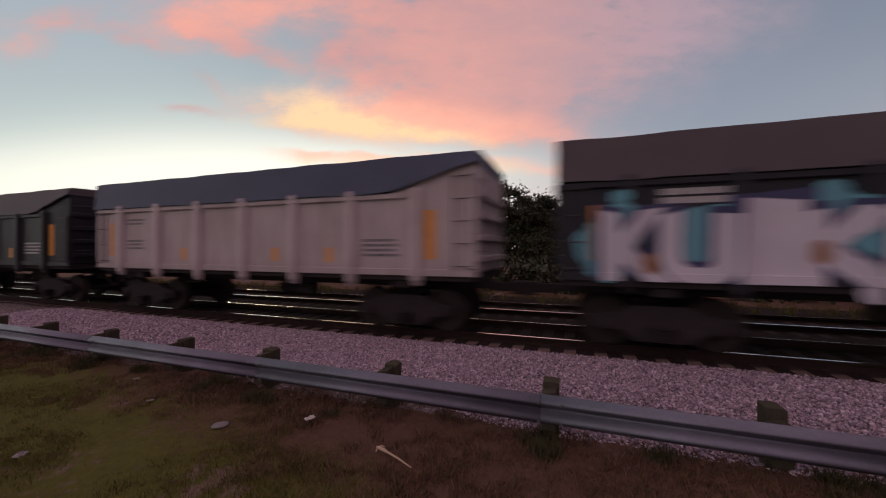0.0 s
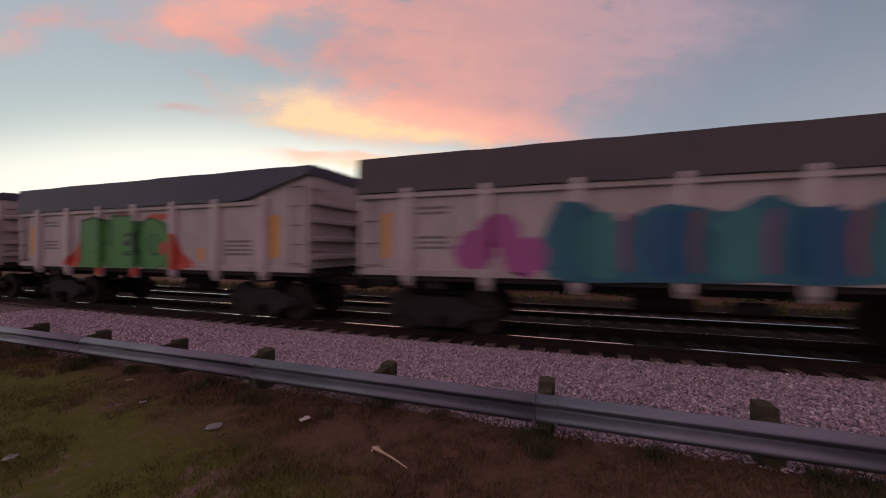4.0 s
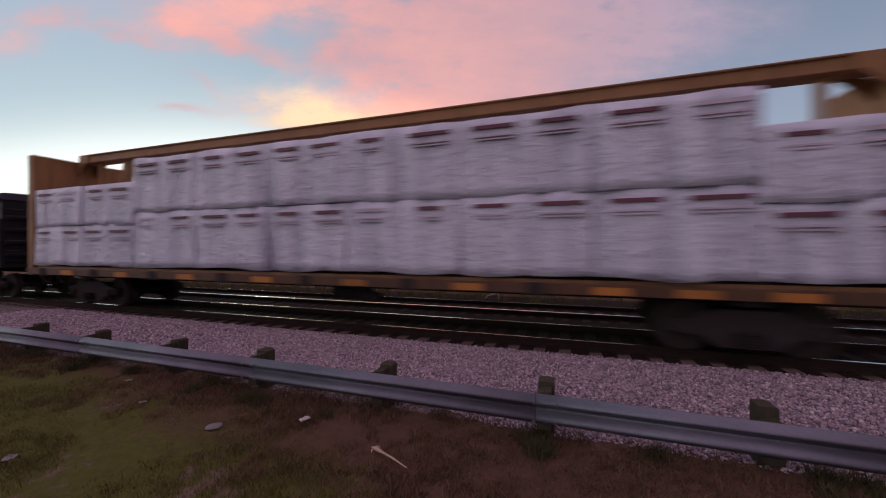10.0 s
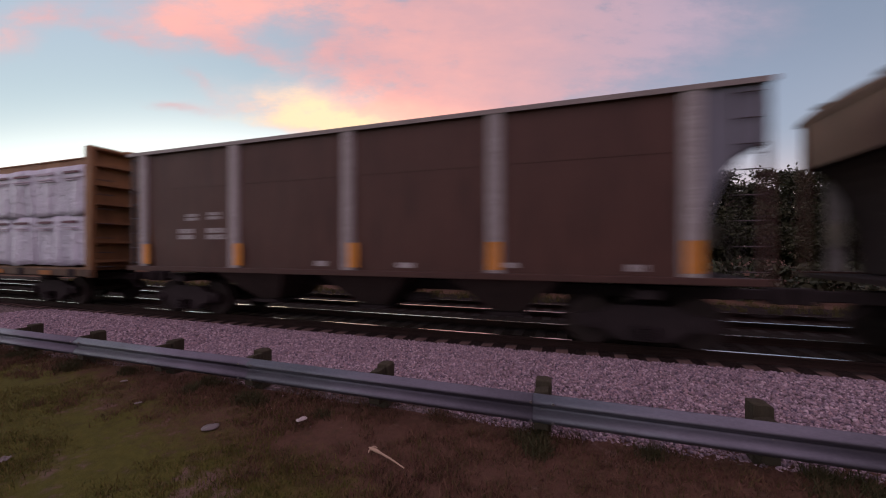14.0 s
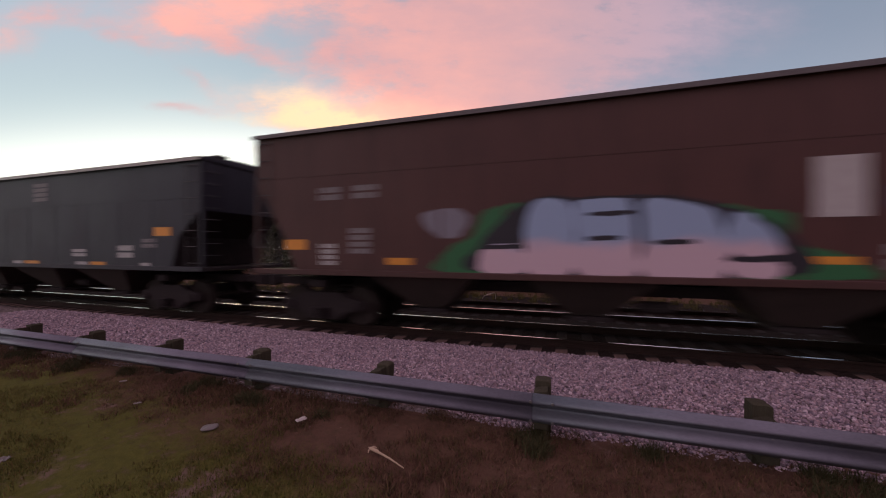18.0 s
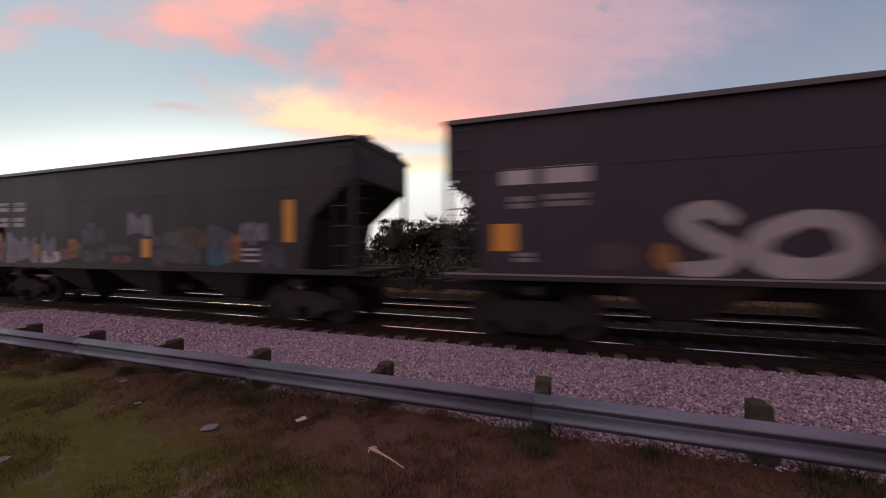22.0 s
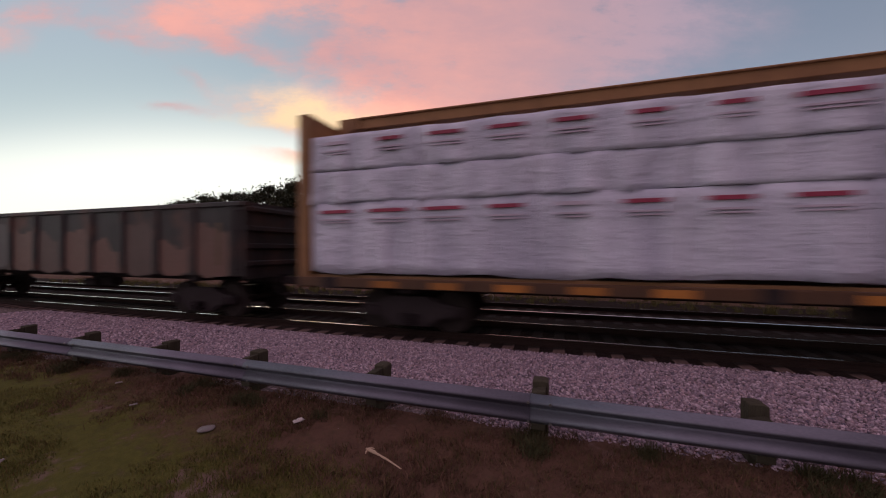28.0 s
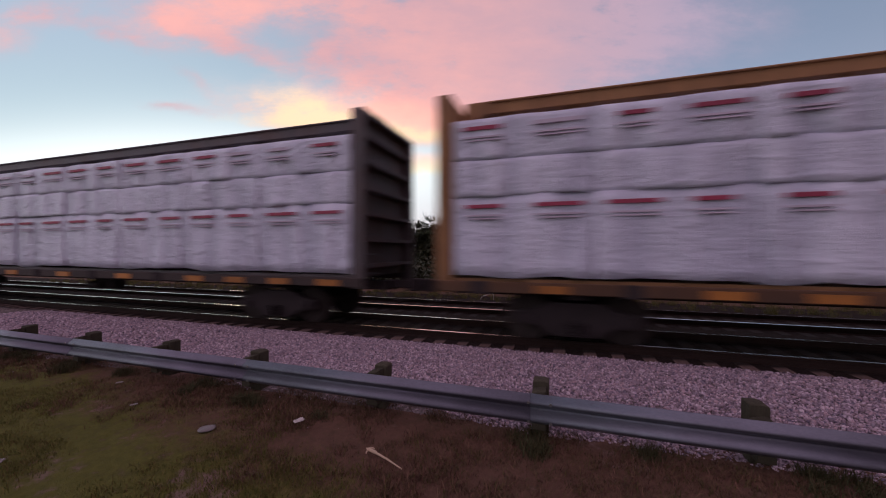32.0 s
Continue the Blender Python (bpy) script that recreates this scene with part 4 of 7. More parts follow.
def daub(car, pts, mat, skin, lift=0.005, label="", wob=0.03, seed=0):
    """A sprayed patch: a rounded, slightly ragged shape through points (x, z)."""
    rng = random.Random(seed + round(100 * pts[0][0]))
    bm = bmesh.new()
    n, ring = len(pts), []
    for i in range(n):
        p0, p1, p2, p3 = (Vector(pts[(i + k) % n]) for k in (-1, 0, 1, 2))
        for k in range(5):
            t = k / 5
            q = 0.5 * (2 * p1 + (p2 - p0) * t + (2 * p0 - 5 * p1 + 4 * p2 - p3) * t * t + (3 * p1 - p0 - 3 * p2 + p3) * t ** 3)
            ring.append(bm.verts.new((q.x + rng.uniform(-wob, wob), 0, max(0.88, q.y + rng.uniform(-wob, wob)))))
    f = bm.faces.new(ring)
    bmesh.ops.triangulate(bm, faces=[f])
    return sprayed(car, "spray_patch", bm, mat, skin, lift, label)


def spot(car, x, z, rx, rz, mat, skin, lift=0.005, label="", seed=0):
    return daub(car, [(x + rx * math.cos(a), z + rz * math.sin(a)) for a in (0, 0.9, 1.9, 2.9, 3.9, 4.9, 5.7)], mat, skin, lift, label, 0.12 * min(rx, rz), seed)


def swash(car, pts, width, mat, skin, lift=0.012, label=""):
    """One sprayed stroke through points (x, z), thinning to its ends."""
    fine = []
    for i in range(len(pts) - 1):
        p0, p1, p2, p3 = (Vector(pts[min(max(i + k, 0), len(pts) - 1)]) for k in (-1, 0, 1, 2))
        for k in range(6):
            t = k / 6
            fine.append(0.5 * (2 * p1 + (p2 - p0) * t + (2 * p0 - 5 * p1 + 4 * p2 - p3) * t * t + (3 * p1 - p0 - 3 * p2 + p3) * t ** 3))
    fine.append(Vector(pts[-1]))
    bm = bmesh.new()
    rows = []
    for i, p in enumerate(fine):
        d = (fine[min(i + 1, len(fine) - 1)] - fine[max(i - 1, 0)]).normalized()
        u = i / (len(fine) - 1)
        w = width * (0.55 + 0.45 * math.sin(math.pi * u) ** 0.5)
        rows.append([bm.verts.new((p.x - d.y * w * s, 0, max(1.29, p.y + d.x * w * s))) for s in (-0.5, 0.5)])
    for a, b in zip(rows, rows[1:]):
        bm.faces.new((a[0], a[1], b[1], b[0]))
    return sprayed(car, "spray_stroke", bm, mat, skin, lift, label)


def car_root(name, x0, x1, label, category):
    root = new(name)
    root.location = ((x0 + x1) / 2, TRACK, RAIL_Z)
    CARS.append((root, (x0 + x1) / 2))
    return tagged(root, label, category, "freight train cars")


def gondola(x0, x1, label, paint, cover, seed, text=WHITEMARK, marks=()):
    """A covered gondola: ribbed sides, high right end, and a lid."""
    car = car_root("gondola_car", x0, x1, label, "railcar")
    length = x1 - x0
    h = length / 2
    rng = random.Random(seed)
    underframe(car, length, paint, 1.05, 1.75)
    bot, top, lid = 1.28, 2.97, 3.78
    part("floor", boxes((-h + 0.06, h - 0.06, -1.36, 1.36, 1.08, 1.26)), IRON, car)
    for s in (-1, 1):
        y0, y1 = sorted((1.32 * s, 1.38 * s))
        bm = bmesh.new()
        prism(bm, [(-h, bot), (h, bot), (h, lid - 0.14), (h - 0.55, lid - 0.20), (h - 1.5, top + 0.12), (h - 2.0, top), (-h, top)], "y", y0, y1)
        part("side_wall", bm, paint, car)
        part("side_sill", boxes((-h, h, *sorted((1.30 * s, 1.43 * s)), bot - 0.10, bot + 0.05)), paint, car, bevel=0.01)
        part("top_chord", boxes((-h, h - 1.6, *sorted((1.30 * s, 1.45 * s)), top - 0.12, top)), paint, car, bevel=0.015)
        n = 7
        for x in (-h + 0.10, h - 0.10):
            part("corner_post", boxes((x - 0.09, x + 0.09, *sorted((1.381 * s, 1.44 * s)), bot + 0.06, top - 0.13)), RIBCREAM if paint.name.startswith("cream") else paint, car, bevel=0.015)
        for i in range(n):
            x = gondola_ribs(length)[i]
            low = bot - (0.36 if 0 < i < n - 1 else 0.30)
            bm = bmesh.new()
            w = 0.125
            y0, y1 = 1.381 * s, 1.515 * s
            rows = []
            for z, k, d in ((low, 0.8, 0.6), (low + 0.12, 1.0, 1.0), (top - 0.02, 1.0, 1.0), (top + 0.05, 0.85, 0.95), (top + 0.09, 0.55, 0.8)):
                yy = y0 + (y1 - y0) * d
                rows.append([bm.verts.new(p) for p in ((x - w * k, y0, z), (x - w * k * 0.6, yy, z), (x + w * k * 0.6, yy, z), (x + w * k, y0, z))])
            for a, b in zip(rows, rows[1:]):
                for q in range(4):
                    bm.faces.new((a[q], a[(q + 1) % 4], b[(q + 1) % 4], b[q]))
            bm.faces.new(rows[0])
            bm.faces.new(rows[-1])
            part("rib", bm, RIBCREAM if paint.name.startswith("cream") else paint, car)
        if s < 0:
            for x, z, w, hh in ((-h + 0.66, 2.05, 0.17, 1.0), (h - 1.02, 2.06, 0.24, 1.05)):
                mark(car, "reflective_panel", x, z, w, hh, ORANGE, label="tall orange-yellow panel")
            for k in (2, 4, 5):
                x = gondola_ribs(length)[k - 1] + 0.62 * (length - 2.5) / 6
                mark(car, "reflective_panel", x, 1.62, 0.17, 0.34, ORANGE, label="small orange-yellow panel")
            for mx, mz, mw, mh, mm in marks:
                mark(car, "stencil_patch", mx, mz, mw, mh, mm)
            if not marks:
                stencil(car, -h + 1.75, 2.62, 0.75, 2, text, seed=seed)
                stencil(car, -h + 1.75, 2.0, 0.75, 3, text, seed=seed + 1)
                stencil(car, h - 2.2, 1.95, 0.9, 4, text, seed=seed + 2)
            ladder(car, h - 0.30, -1.38, 1.3, 3.3, 0.34)
            ladder(car, -h + 0.30, -1.38, 1.3, 2.9, 0.34)
    for s in (-1, 1):
        x0_, x1_ = sorted((s * h, s * (h - 0.06)))
        zt = lid - 0.14 if s > 0 else top
        part("end_wall", boxes((x0_ + 0.001, x1_ - 0.001, -1.318, 1.318, bot, zt)), paint, car)
        for z in (1.55, 2.0, 2.45, 2.9):
            a, b = sorted((s * (h + 0.001), s * (h + 0.085)))
            part("end_rib", boxes((a, b, -1.30, 1.30, z - 0.07, z + 0.07)), paint, car, bevel=0.02)
        end_rungs(car, s * h, s, -1.25, -0.85, 1.7, 3.2, 5)
        cyl_ = bmesh.new()
        cyl(cyl_, (s * (h + 0.14), 0.7, 2.3), 0.24, 0.03 * s, "x", 14)
        part("hand_brake_wheel", cyl_, GRAB, car)
    # lid with skirts
    bm = bmesh.new()
    rings = []
    nx = 26
    for i in range(nx + 1):
        x = -h - 0.04 + (length + 0.08) * i / nx
        sag = rng.uniform(-0.012, 0.012)
        drop = top + 0.004
        k = (x - (h - 1.95)) / 1.9
        if k > 0:
            drop = top + 0.004 + min(1.0, k) * (lid - 0.25 - top)
        rings.append([bm.verts.new(p) for p in ((x, -1.49, drop + sag), (x, -1.42, lid - 0.03 + sag), (x, -1.30, lid + sag), (x, 0, lid + 0.03 + sag),
                                                (x, 1.30, lid + sag), (x, 1.42, lid - 0.03 + sag), (x, 1.49, drop + sag))])
    for a, b in zip(rings, rings[1:]):
        for i in range(6):
            bm.faces.new((a[i], a[i + 1], b[i + 1], b[i]))
    bm.faces.new(rings[0])
    bm.faces.new(rings[-1][::-1])
    part("cover", bm, cover, car, "dark lid-like cover with deep skirts")
    return car


def centerbeam(x0, x1, label, paint, seed, tiers, ends=(0.0, 0.0), accent=AMBER, red=REDMARK, chord=5.18):
    """A centre-beam flatcar with bulkheads, loaded with wrapped lumber on both sides."""
    car = car_root("centerbeam_flatcar", x0, x1, label, "railcar")
    length = x1 - x0
    h = length / 2
    rng = random.Random(seed)
    underframe(car, length, paint, 0.95, 2.7)
    sill = SILL if paint is YELLOW else GRIME
    deck, top, post = 1.18, chord, 4.93
    part("deck", boxes((-h + 0.36, h - 0.36, -1.36, 1.36, deck - 0.10, deck)), paint, car)
    for s in (-1, 1):
        a, b = sorted((1.361 * s, 1.46 * s))
        part("side_sill", boxes((-h, h, a, b, deck - 0.27, deck - 0.06)), sill, car, bevel=0.012)
        n = 17
        for i in range(n):
            x = -h + 0.9 + (length - 1.8) * i / (n - 1)
            a2, b2 = sorted((1.461 * s, 1.485 * s))
            if i % 2 or rng.random() < 0.2:
                part("reflective_panel", boxes((x - 0.30, x + 0.30, a2, b2, deck - 0.25, deck - 0.11)), accent, car)
            else:
                part("winch", boxes((x - 0.16, x + 0.16, a2, b2 + 0.03 * s if s > 0 else b2, deck - 0.30, deck - 0.05)), IRON, car, bevel=0.01)
    a = boxes((-h + 0.3, h - 0.3, -0.24, 0.24, top - 0.30, top), (-h + 0.9, h - 0.9, -0.30, 0.30, top - 0.06, top - 0.02))
    part("top_chord", a, paint, car, bevel=0.012)
    n = 15
    for i in range(n):
        x = -h + 1.2 + (length - 2.4) * i / (n - 1)
        part("beam_post", boxes((x - 0.09, x + 0.09, -0.07, 0.07, deck, top - 0.30)), paint, car, bevel=0.01)
        if 0 < i:
            xp = -h + 1.2 + (length - 2.4) * (i - 1) / (n - 1)
            bm = bmesh.new()
            if i % 2:
                prism(bm, [(xp + 0.09, deck + 0.05), (xp + 0.22, deck + 0.05), (x - 0.09, top - 0.35), (x - 0.22, top - 0.35)], "y", -0.04, 0.04)
            else:
                prism(bm, [(x - 0.09, deck + 0.05), (x - 0.22, deck + 0.05), (xp + 0.09, top - 0.35), (xp + 0.22, top - 0.35)], "y", -0.04, 0.04)
            part("beam_brace", bm, paint, car)
    for s in (-1, 1):
        a, b = sorted((s * h, s * (h - 0.30)))
        p0, p1 = sorted((s * (h - 0.30), s * (h - 0.26)))
        bh = part("bulkhead", boxes((p0, p1, -1.298, 1.298, deck, post - 0.102)), paint, car, "tall end bulkhead with shelf-like ribs")
        for y in (-1.44, 1.30):
            part("bulkhead_post", boxes((a, b, y, y + 0.14, deck - 0.3, post)), paint, bh, bevel=0.012)
        part("bulkhead_cap", boxes((a, b, -1.298, 1.298, post - 0.10, post)), paint, bh, bevel=0.012)
        for k in range(6):
            z = deck + 0.2 + k * 0.60
            a2, b2 = sorted((s * (h - 0.02), s * (h - 0.26)))
            part("bulkhead_rib", boxes((a2 + 0.002, b2 - 0.002, -1.298, 1.298, z - 0.04, z + 0.04)), paint, bh)
        # plates that tie the chord to the bulkhead
        xk = s * (h - 0.305)
        for y in (-0.30, 0.24):
            bm = bmesh.new()
            prism(bm, [(xk, post - 0.5), (xk - s * 0.5, top - 0.31), (xk - s * 0.6, top - 0.31), (xk - s * 0.6, top - 0.02), (xk, post - 0.11)], "y", y, y + 0.06)
            part("gusset", bm, paint, car)
        end_rungs(car, s * h, s, -1.28, -0.88, 1.2, 3.9, 7)
    for i in range(13):
        x = -h + 0.9 + (length - 1.8) * i / 12
        part("dunnage", boxes((x - 0.05, x + 0.05, -1.36, 1.36, deck, deck + 0.09)), STICKDARK, car)
    # load
    lo, hi = -h + 0.34, h - 0.34
    n = 9
    for side in (-1, 1):
        cuts = [lo + (hi - lo) * i / n + (rng.uniform(-0.18, 0.18) if 0 < i < n else 0) for i in range(n + 1)]
        for i in range(n):
            z = deck + 0.09
            for ti, th in enumerate(tiers):
                xa, xb = cuts[i] + 0.004, cuts[i + 1] - 0.004
                short = 1.0
                if xa < lo + ends[0] - 0.5 or xb > hi - ends[1] + 0.5:
                    short = 0.80
                lumber_pack(car, xa, xb, side, z, th * short - (0.08 if ti == 0 else 0.012), rng, red, ti, len(tiers) == 2 or ti != 1)
                z += th * short - (0.06 if ti == 0 else 0.0)
    return car


def lumber_pack(car, xa, xb, side, z, th, rng, red, tier, printed):
    """One wrapped pack: a creased bag with a sagging hem, and printed bars."""
    bm = bmesh.new()
    nx, nz = 22, 9
    seed = rng.uniform(0, 100)
    yo, yi = 1.42, 0.32
    grid = []
    for j in range(nz + 1):
        row = []
        for i in range(nx + 1):
            u, w = i / nx, j / nz
            x = xa + (xb - xa) * u
            slack = (1 - w) ** 1.5
            bulge = 0.030 * noise.noise((x * 0.8, z + w * th * 0.8, 4.0)) + 0.030 * noise.noise((x * 2.0, w * 0.8, seed + 3))
            bulge += slack * 0.11 * noise.noise((x * 3.1 + 0.8 * w, 0.5, seed))
            y = yo - 0.03 * max(0.0, 1 - min(u, 1 - u) * 14) - 0.012 * (j == nz) + bulge
            zz = z + th * w
            if j == 0:
                drop = abs(math.sin(x * 2.1 + seed)) ** 0.7 * (0.5 + noise.noise((x * 0.6, z * 3, 2.0)))
                zz -= max(0.0, drop) * (0.09 if tier == 0 else 0.05 if tier == 1 else 0.02)
                y += 0.012 if tier != 2 else -0.01
            if j == nz:
                zz += 0.05 * noise.noise((x * 0.9, z, 7.0))
            row.append(bm.verts.new((x, y * side, zz)))
        grid.append(row)
    for j in range(nz):
        for i in range(nx):
            bm.faces.new((grid[j][i], grid[j][i + 1], grid[j + 1][i + 1], grid[j + 1][i]))
    back = [bm.verts.new((x, yi * side, zz)) for x, zz in ((xa, z), (xb, z), (xb, z + th), (xa, z + th))]
    bm.faces.new([back[3], *grid[nz], back[2]])
    bm.faces.new([back[0], *grid[0], back[1]])
    bm.faces.new([back[0], *[r[0] for r in grid], back[3]])
    bm.faces.new([back[1], *[r[nx] for r in grid], back[2]])
    bm.faces.new(back)
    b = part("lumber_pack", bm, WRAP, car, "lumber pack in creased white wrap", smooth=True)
    if side > 0 or not printed:
        return
    k = 2
    for i in range(k):
        x = xa + (xb - xa) * (i + 0.5 + rng.uniform(-0.06, 0.06)) / k
        zt = z + th - 0.20
        w = rng.uniform(0.50, 0.90)
        y = -(yo + 0.045)
        part("print_bar", boxes((x - w / 2, x + w / 2, y, y + 0.05, zt - 0.036, zt + 0.036)), red if rng.random() < 0.8 else FAINTMARK, b)
        bm = boxes((x - w / 2, x + w / 2, y, y + 0.05, zt - 0.20, zt - 0.165), (x - w / 2 + 0.08, x + w / 2, y, y + 0.05, zt - 0.26, zt - 0.235))
        part("print_bar", bm, FAINTMARK, b, "faint unreadable print")


def hopper(x0, x1, label, paint, seed, bays=3, ribs=0, rib_mat=None, cut=(0.76, 1.45, 2.43), sill=None, pale=False, tex=WHITEMARK, top=4.40, chute=None, marks=(), plates=(None, None), edge=None, gate=None, arch=False, lip=None):
    """A covered hopper: side sheets cut back at the ends, chutes below, and a roof with hatches."""
    car = car_root("covered_hopper_car", x0, x1, label, "railcar")
    length = x1 - x0
    h = length / 2
    rng = random.Random(seed)
    underframe(car, length, paint, 1.0, 1.75, pale)
    zs, zc, zlow = 1.28, top - cut[0], cut[2]
    eave = top - 0.16
    inn = cut[1]
    right_end = [(h - inn - 0.25, zs), (h - inn, zlow), (h - 0.08, zc)]
    if arch:
        right_end = [(h - 1.0 + 0.92 * (1 - math.cos(a)), zs + (zc - zs) * math.sin(a)) for a in np.linspace(0, math.pi / 2, 9)]
    left_end = [(-x, z) for x, z in right_end][::-1]
    side = right_end + [(h - 0.05, eave), (-h + 0.05, eave)] + left_end
    bm = bmesh.new()
    prism(bm, side, "y", -1.42, 1.42)
    part("body", bm, paint, car)
    for s in (-1, 1):
        a, b = sorted((1.4205 * s, 1.4265 * s))
        part("lap_seam", boxes((-h + 0.3, h - 0.3, a, b, top - 1.18, top - 1.15)), paint, car)
        for i in range(9):
            x = -h + 1.9 + (length - 3.8) * i / 8 + rng.uniform(-0.1, 0.1)
            part("sheet_seam", boxes((x - 0.022, x + 0.022, a, b, zs + 0.01, top - 1.19)), paint, car)
    # thin dark sheets laid over the slopes as painted shade of the end recess
    for s in (-1, 1):
        edge_in = [(s * x, z) for x, z in right_end]
        edge_out = [(s * (x + 0.02), z - 0.02) for x, z in right_end]
        bm = bmesh.new()
        prism(bm, edge_in[:-1] + [(s * (h - 0.10), zc - 0.02)] + edge_out[:-1][::-1], "y", -1.38, 1.38)
        part("slope_sheet", bm, IRON, car, "dark sheet standing in for shade on the sloping end")
    for s, mat in zip((-1, 1), plates):
        if mat:
            rim = right_end if s > 0 else [(-x, z) for x, z in right_end]
            inner = h - 0.86 if not arch else h - 1.0
            keep = [(x, z) for x, z in rim if abs(x) >= inner - 0.001]
            if not arch:
                keep = [(s * inner, np.interp(inner, (h - inn, h - 0.08), (zlow, zc)))] + [p for p in keep if abs(p[0]) > inner]
            bm = bmesh.new()
            prism(bm, [(s * inner, eave - 0.004)] + keep + [(s * (h - 0.05), eave - 0.004)], "y", -1.436, -1.4205)
            part("end_plate", bm, mat, car, "differently painted end plate")
            part("end_sheet", boxes((min(s * (h - 0.075), s * (h - 0.04)), max(s * (h - 0.075), s * (h - 0.04)), -1.40, 1.40, zc + 0.01, eave - 0.004)), mat, car)
    # painted sky highlight along both eaves
    part("roof_edge", boxes((-h, h, -1.512, -1.5005, eave - 0.03, eave + 0.062), (-h, h, 1.5005, 1.512, eave - 0.03, eave + 0.062)), edge or DULLEDGE, car)
    bm = bmesh.new()
    arc = [(-1.50, eave), (-1.50, eave + 0.06), (-1.1, top - 0.03), (0, top + 0.03), (1.1, top - 0.03), (1.50, eave + 0.06), (1.50, eave)]
    prism(bm, arc, "x", -h, h)
    roof = part("roof", bm, paint, car)
    n = 5
    for i in range(n):
        x = -h + 1.6 + (length - 3.2) * i / (n - 1)
        part("hatch", boxes((x - 0.9, x + 0.9, -0.3, 0.3, top + 0.03, top + 0.12)), paint, roof, bevel=0.03)
    part("running_board", boxes((-h, h, -0.95, -0.65, top + 0.02, top + 0.06), (-h, h, 0.65, 0.95, top + 0.02, top + 0.06)), GRAB, roof)
    for s in (-1, 1):
        a, b = sorted((1.36 * s, 1.50 * s))
        part("side_sill", boxes((-h, h, a, b, zs - 0.13, zs - 0.002)), sill or paint, car, bevel=0.012)
        if lip:
            part("sill_lip", boxes((-h, h, *sorted((1.5005 * s, 1.512 * s)), zs - 0.035, zs - 0.004)), lip, car, "pale edge of the side sill")
        part("end_platform", boxes((min(s * h, s * (h - 1.9)), max(s * h, s * (h - 1.9)), -1.35, 1.35, zs - 0.12, zs - 0.04)), IRON, car)
        a, b = sorted((s * h - 0.03 * s, s * h - 0.12 * s))
        for y in (-1.40, 1.33):
            part("corner_post", boxes((a, b, y, y + 0.07, zs, eave - 0.002)), paint, car)
        end_rungs(car, s * (h - 0.05), s, -1.33, -0.93, zs + 0.3, eave - 0.3, 8)
        ladder(car, s * (h - 0.34), -1.42, zs, eave - 0.1, 0.36)
        bm = boxes((min(s * (h - 1.2), s * (h - 1.3)), max(s * (h - 1.2), s * (h - 1.3)), -0.12, 0.12, zs, 3.0))
        part("end_strut", bm, IRON, car)
        bm = bmesh.new()
        cyl(bm, (s * (h - 0.15), 0.55, zs + 0.75), 0.28, 0.03 * s, "x", 16)
        part("hand_brake_wheel", bm, GRAB, car)
    for i in range(bays):
        span = length - 5.4
        x = -span / 2 + span * (i + 0.5) / bays
        w = span / bays * (0.48 if chute else 0.34)
        bm = bmesh.new()
        lo = [(x - w * 0.30, -0.7), (x + w * 0.30, -0.7), (x + w * 0.30, 0.7), (x - w * 0.30, 0.7)]
        hi = [(x - w, -1.34), (x + w, -1.34), (x + w, 1.34), (x - w, 1.34)]
        va = [bm.verts.new((p[0], p[1], 0.42)) for p in lo]
        vb = [bm.verts.new((p[0], p[1], zs - 0.135)) for p in hi]
        bm.faces.new(va)
        bm.faces.new(vb)
        for k in range(4):
            bm.faces.new((va[k], va[(k + 1) % 4], vb[(k + 1) % 4], vb[k]))
        c = part("chute", bm, chute or GRIME, car)
        part("outlet_gate", boxes((x - w * 0.36, x + w * 0.36, -0.8, 0.8, 0.33, 0.41)), IRON, c, bevel=0.01)
        if gate:
            part("outlet_box", boxes((x - 0.42, x + 0.42, -1.18, -0.86, 0.50, 0.78)), gate, c, "pale outlet box", bevel=0.02)
    for mx, mz, mw, mh, mm in marks:
        mark(car, "reflective_panel" if mm is ORANGE else "stencil_patch", mx, mz, mw, mh, mm, y=-1.42)
    for s in (-1, 1):
        for i in range(ribs):
            x = -h + 0.62 + (length - 1.72) * i / (ribs - 1)
            y0, y1 = 1.421 * s, 1.50 * s
            bm = bmesh.new()
            zr = zs if 0 < i < ribs - 1 else zs
            prism(bm, [(x - 0.16, y0), (x - 0.12, y1), (x + 0.12, y1), (x + 0.16, y0)], "z", zr, eave - 0.004)
            part("rib", bm, rib_mat, car, "pale weathered rib")
            if s < 0:
                mark(car, "reflective_panel", x + (0.17 if i < ribs / 2 else 0.0), 1.62, 0.24, 0.55, ORANGE, y=-1.50, label="orange-yellow panel")
    return car


# ---- the train ----
CREAM = (0.42, 0.345, 0.35)


def cream(name):
    return car_paint(name, CREAM, rust=(0.26, 0.20, 0.18), wear=0.40, dirt=(0.16, 0.12, 0.11))


def black(name):
    return car_paint(name, (0.016, 0.0155, 0.022), rust=(0.026, 0.021, 0.022), wear=0.4, rough=0.65, dirt=(0.025, 0.02, 0.02))


def spray(name, col, k=0.78):
    return plain(name, col, tuple(c * k for c in col), 0.55, scale=1.3, fine=18, bump=0.05, spread=0.0)


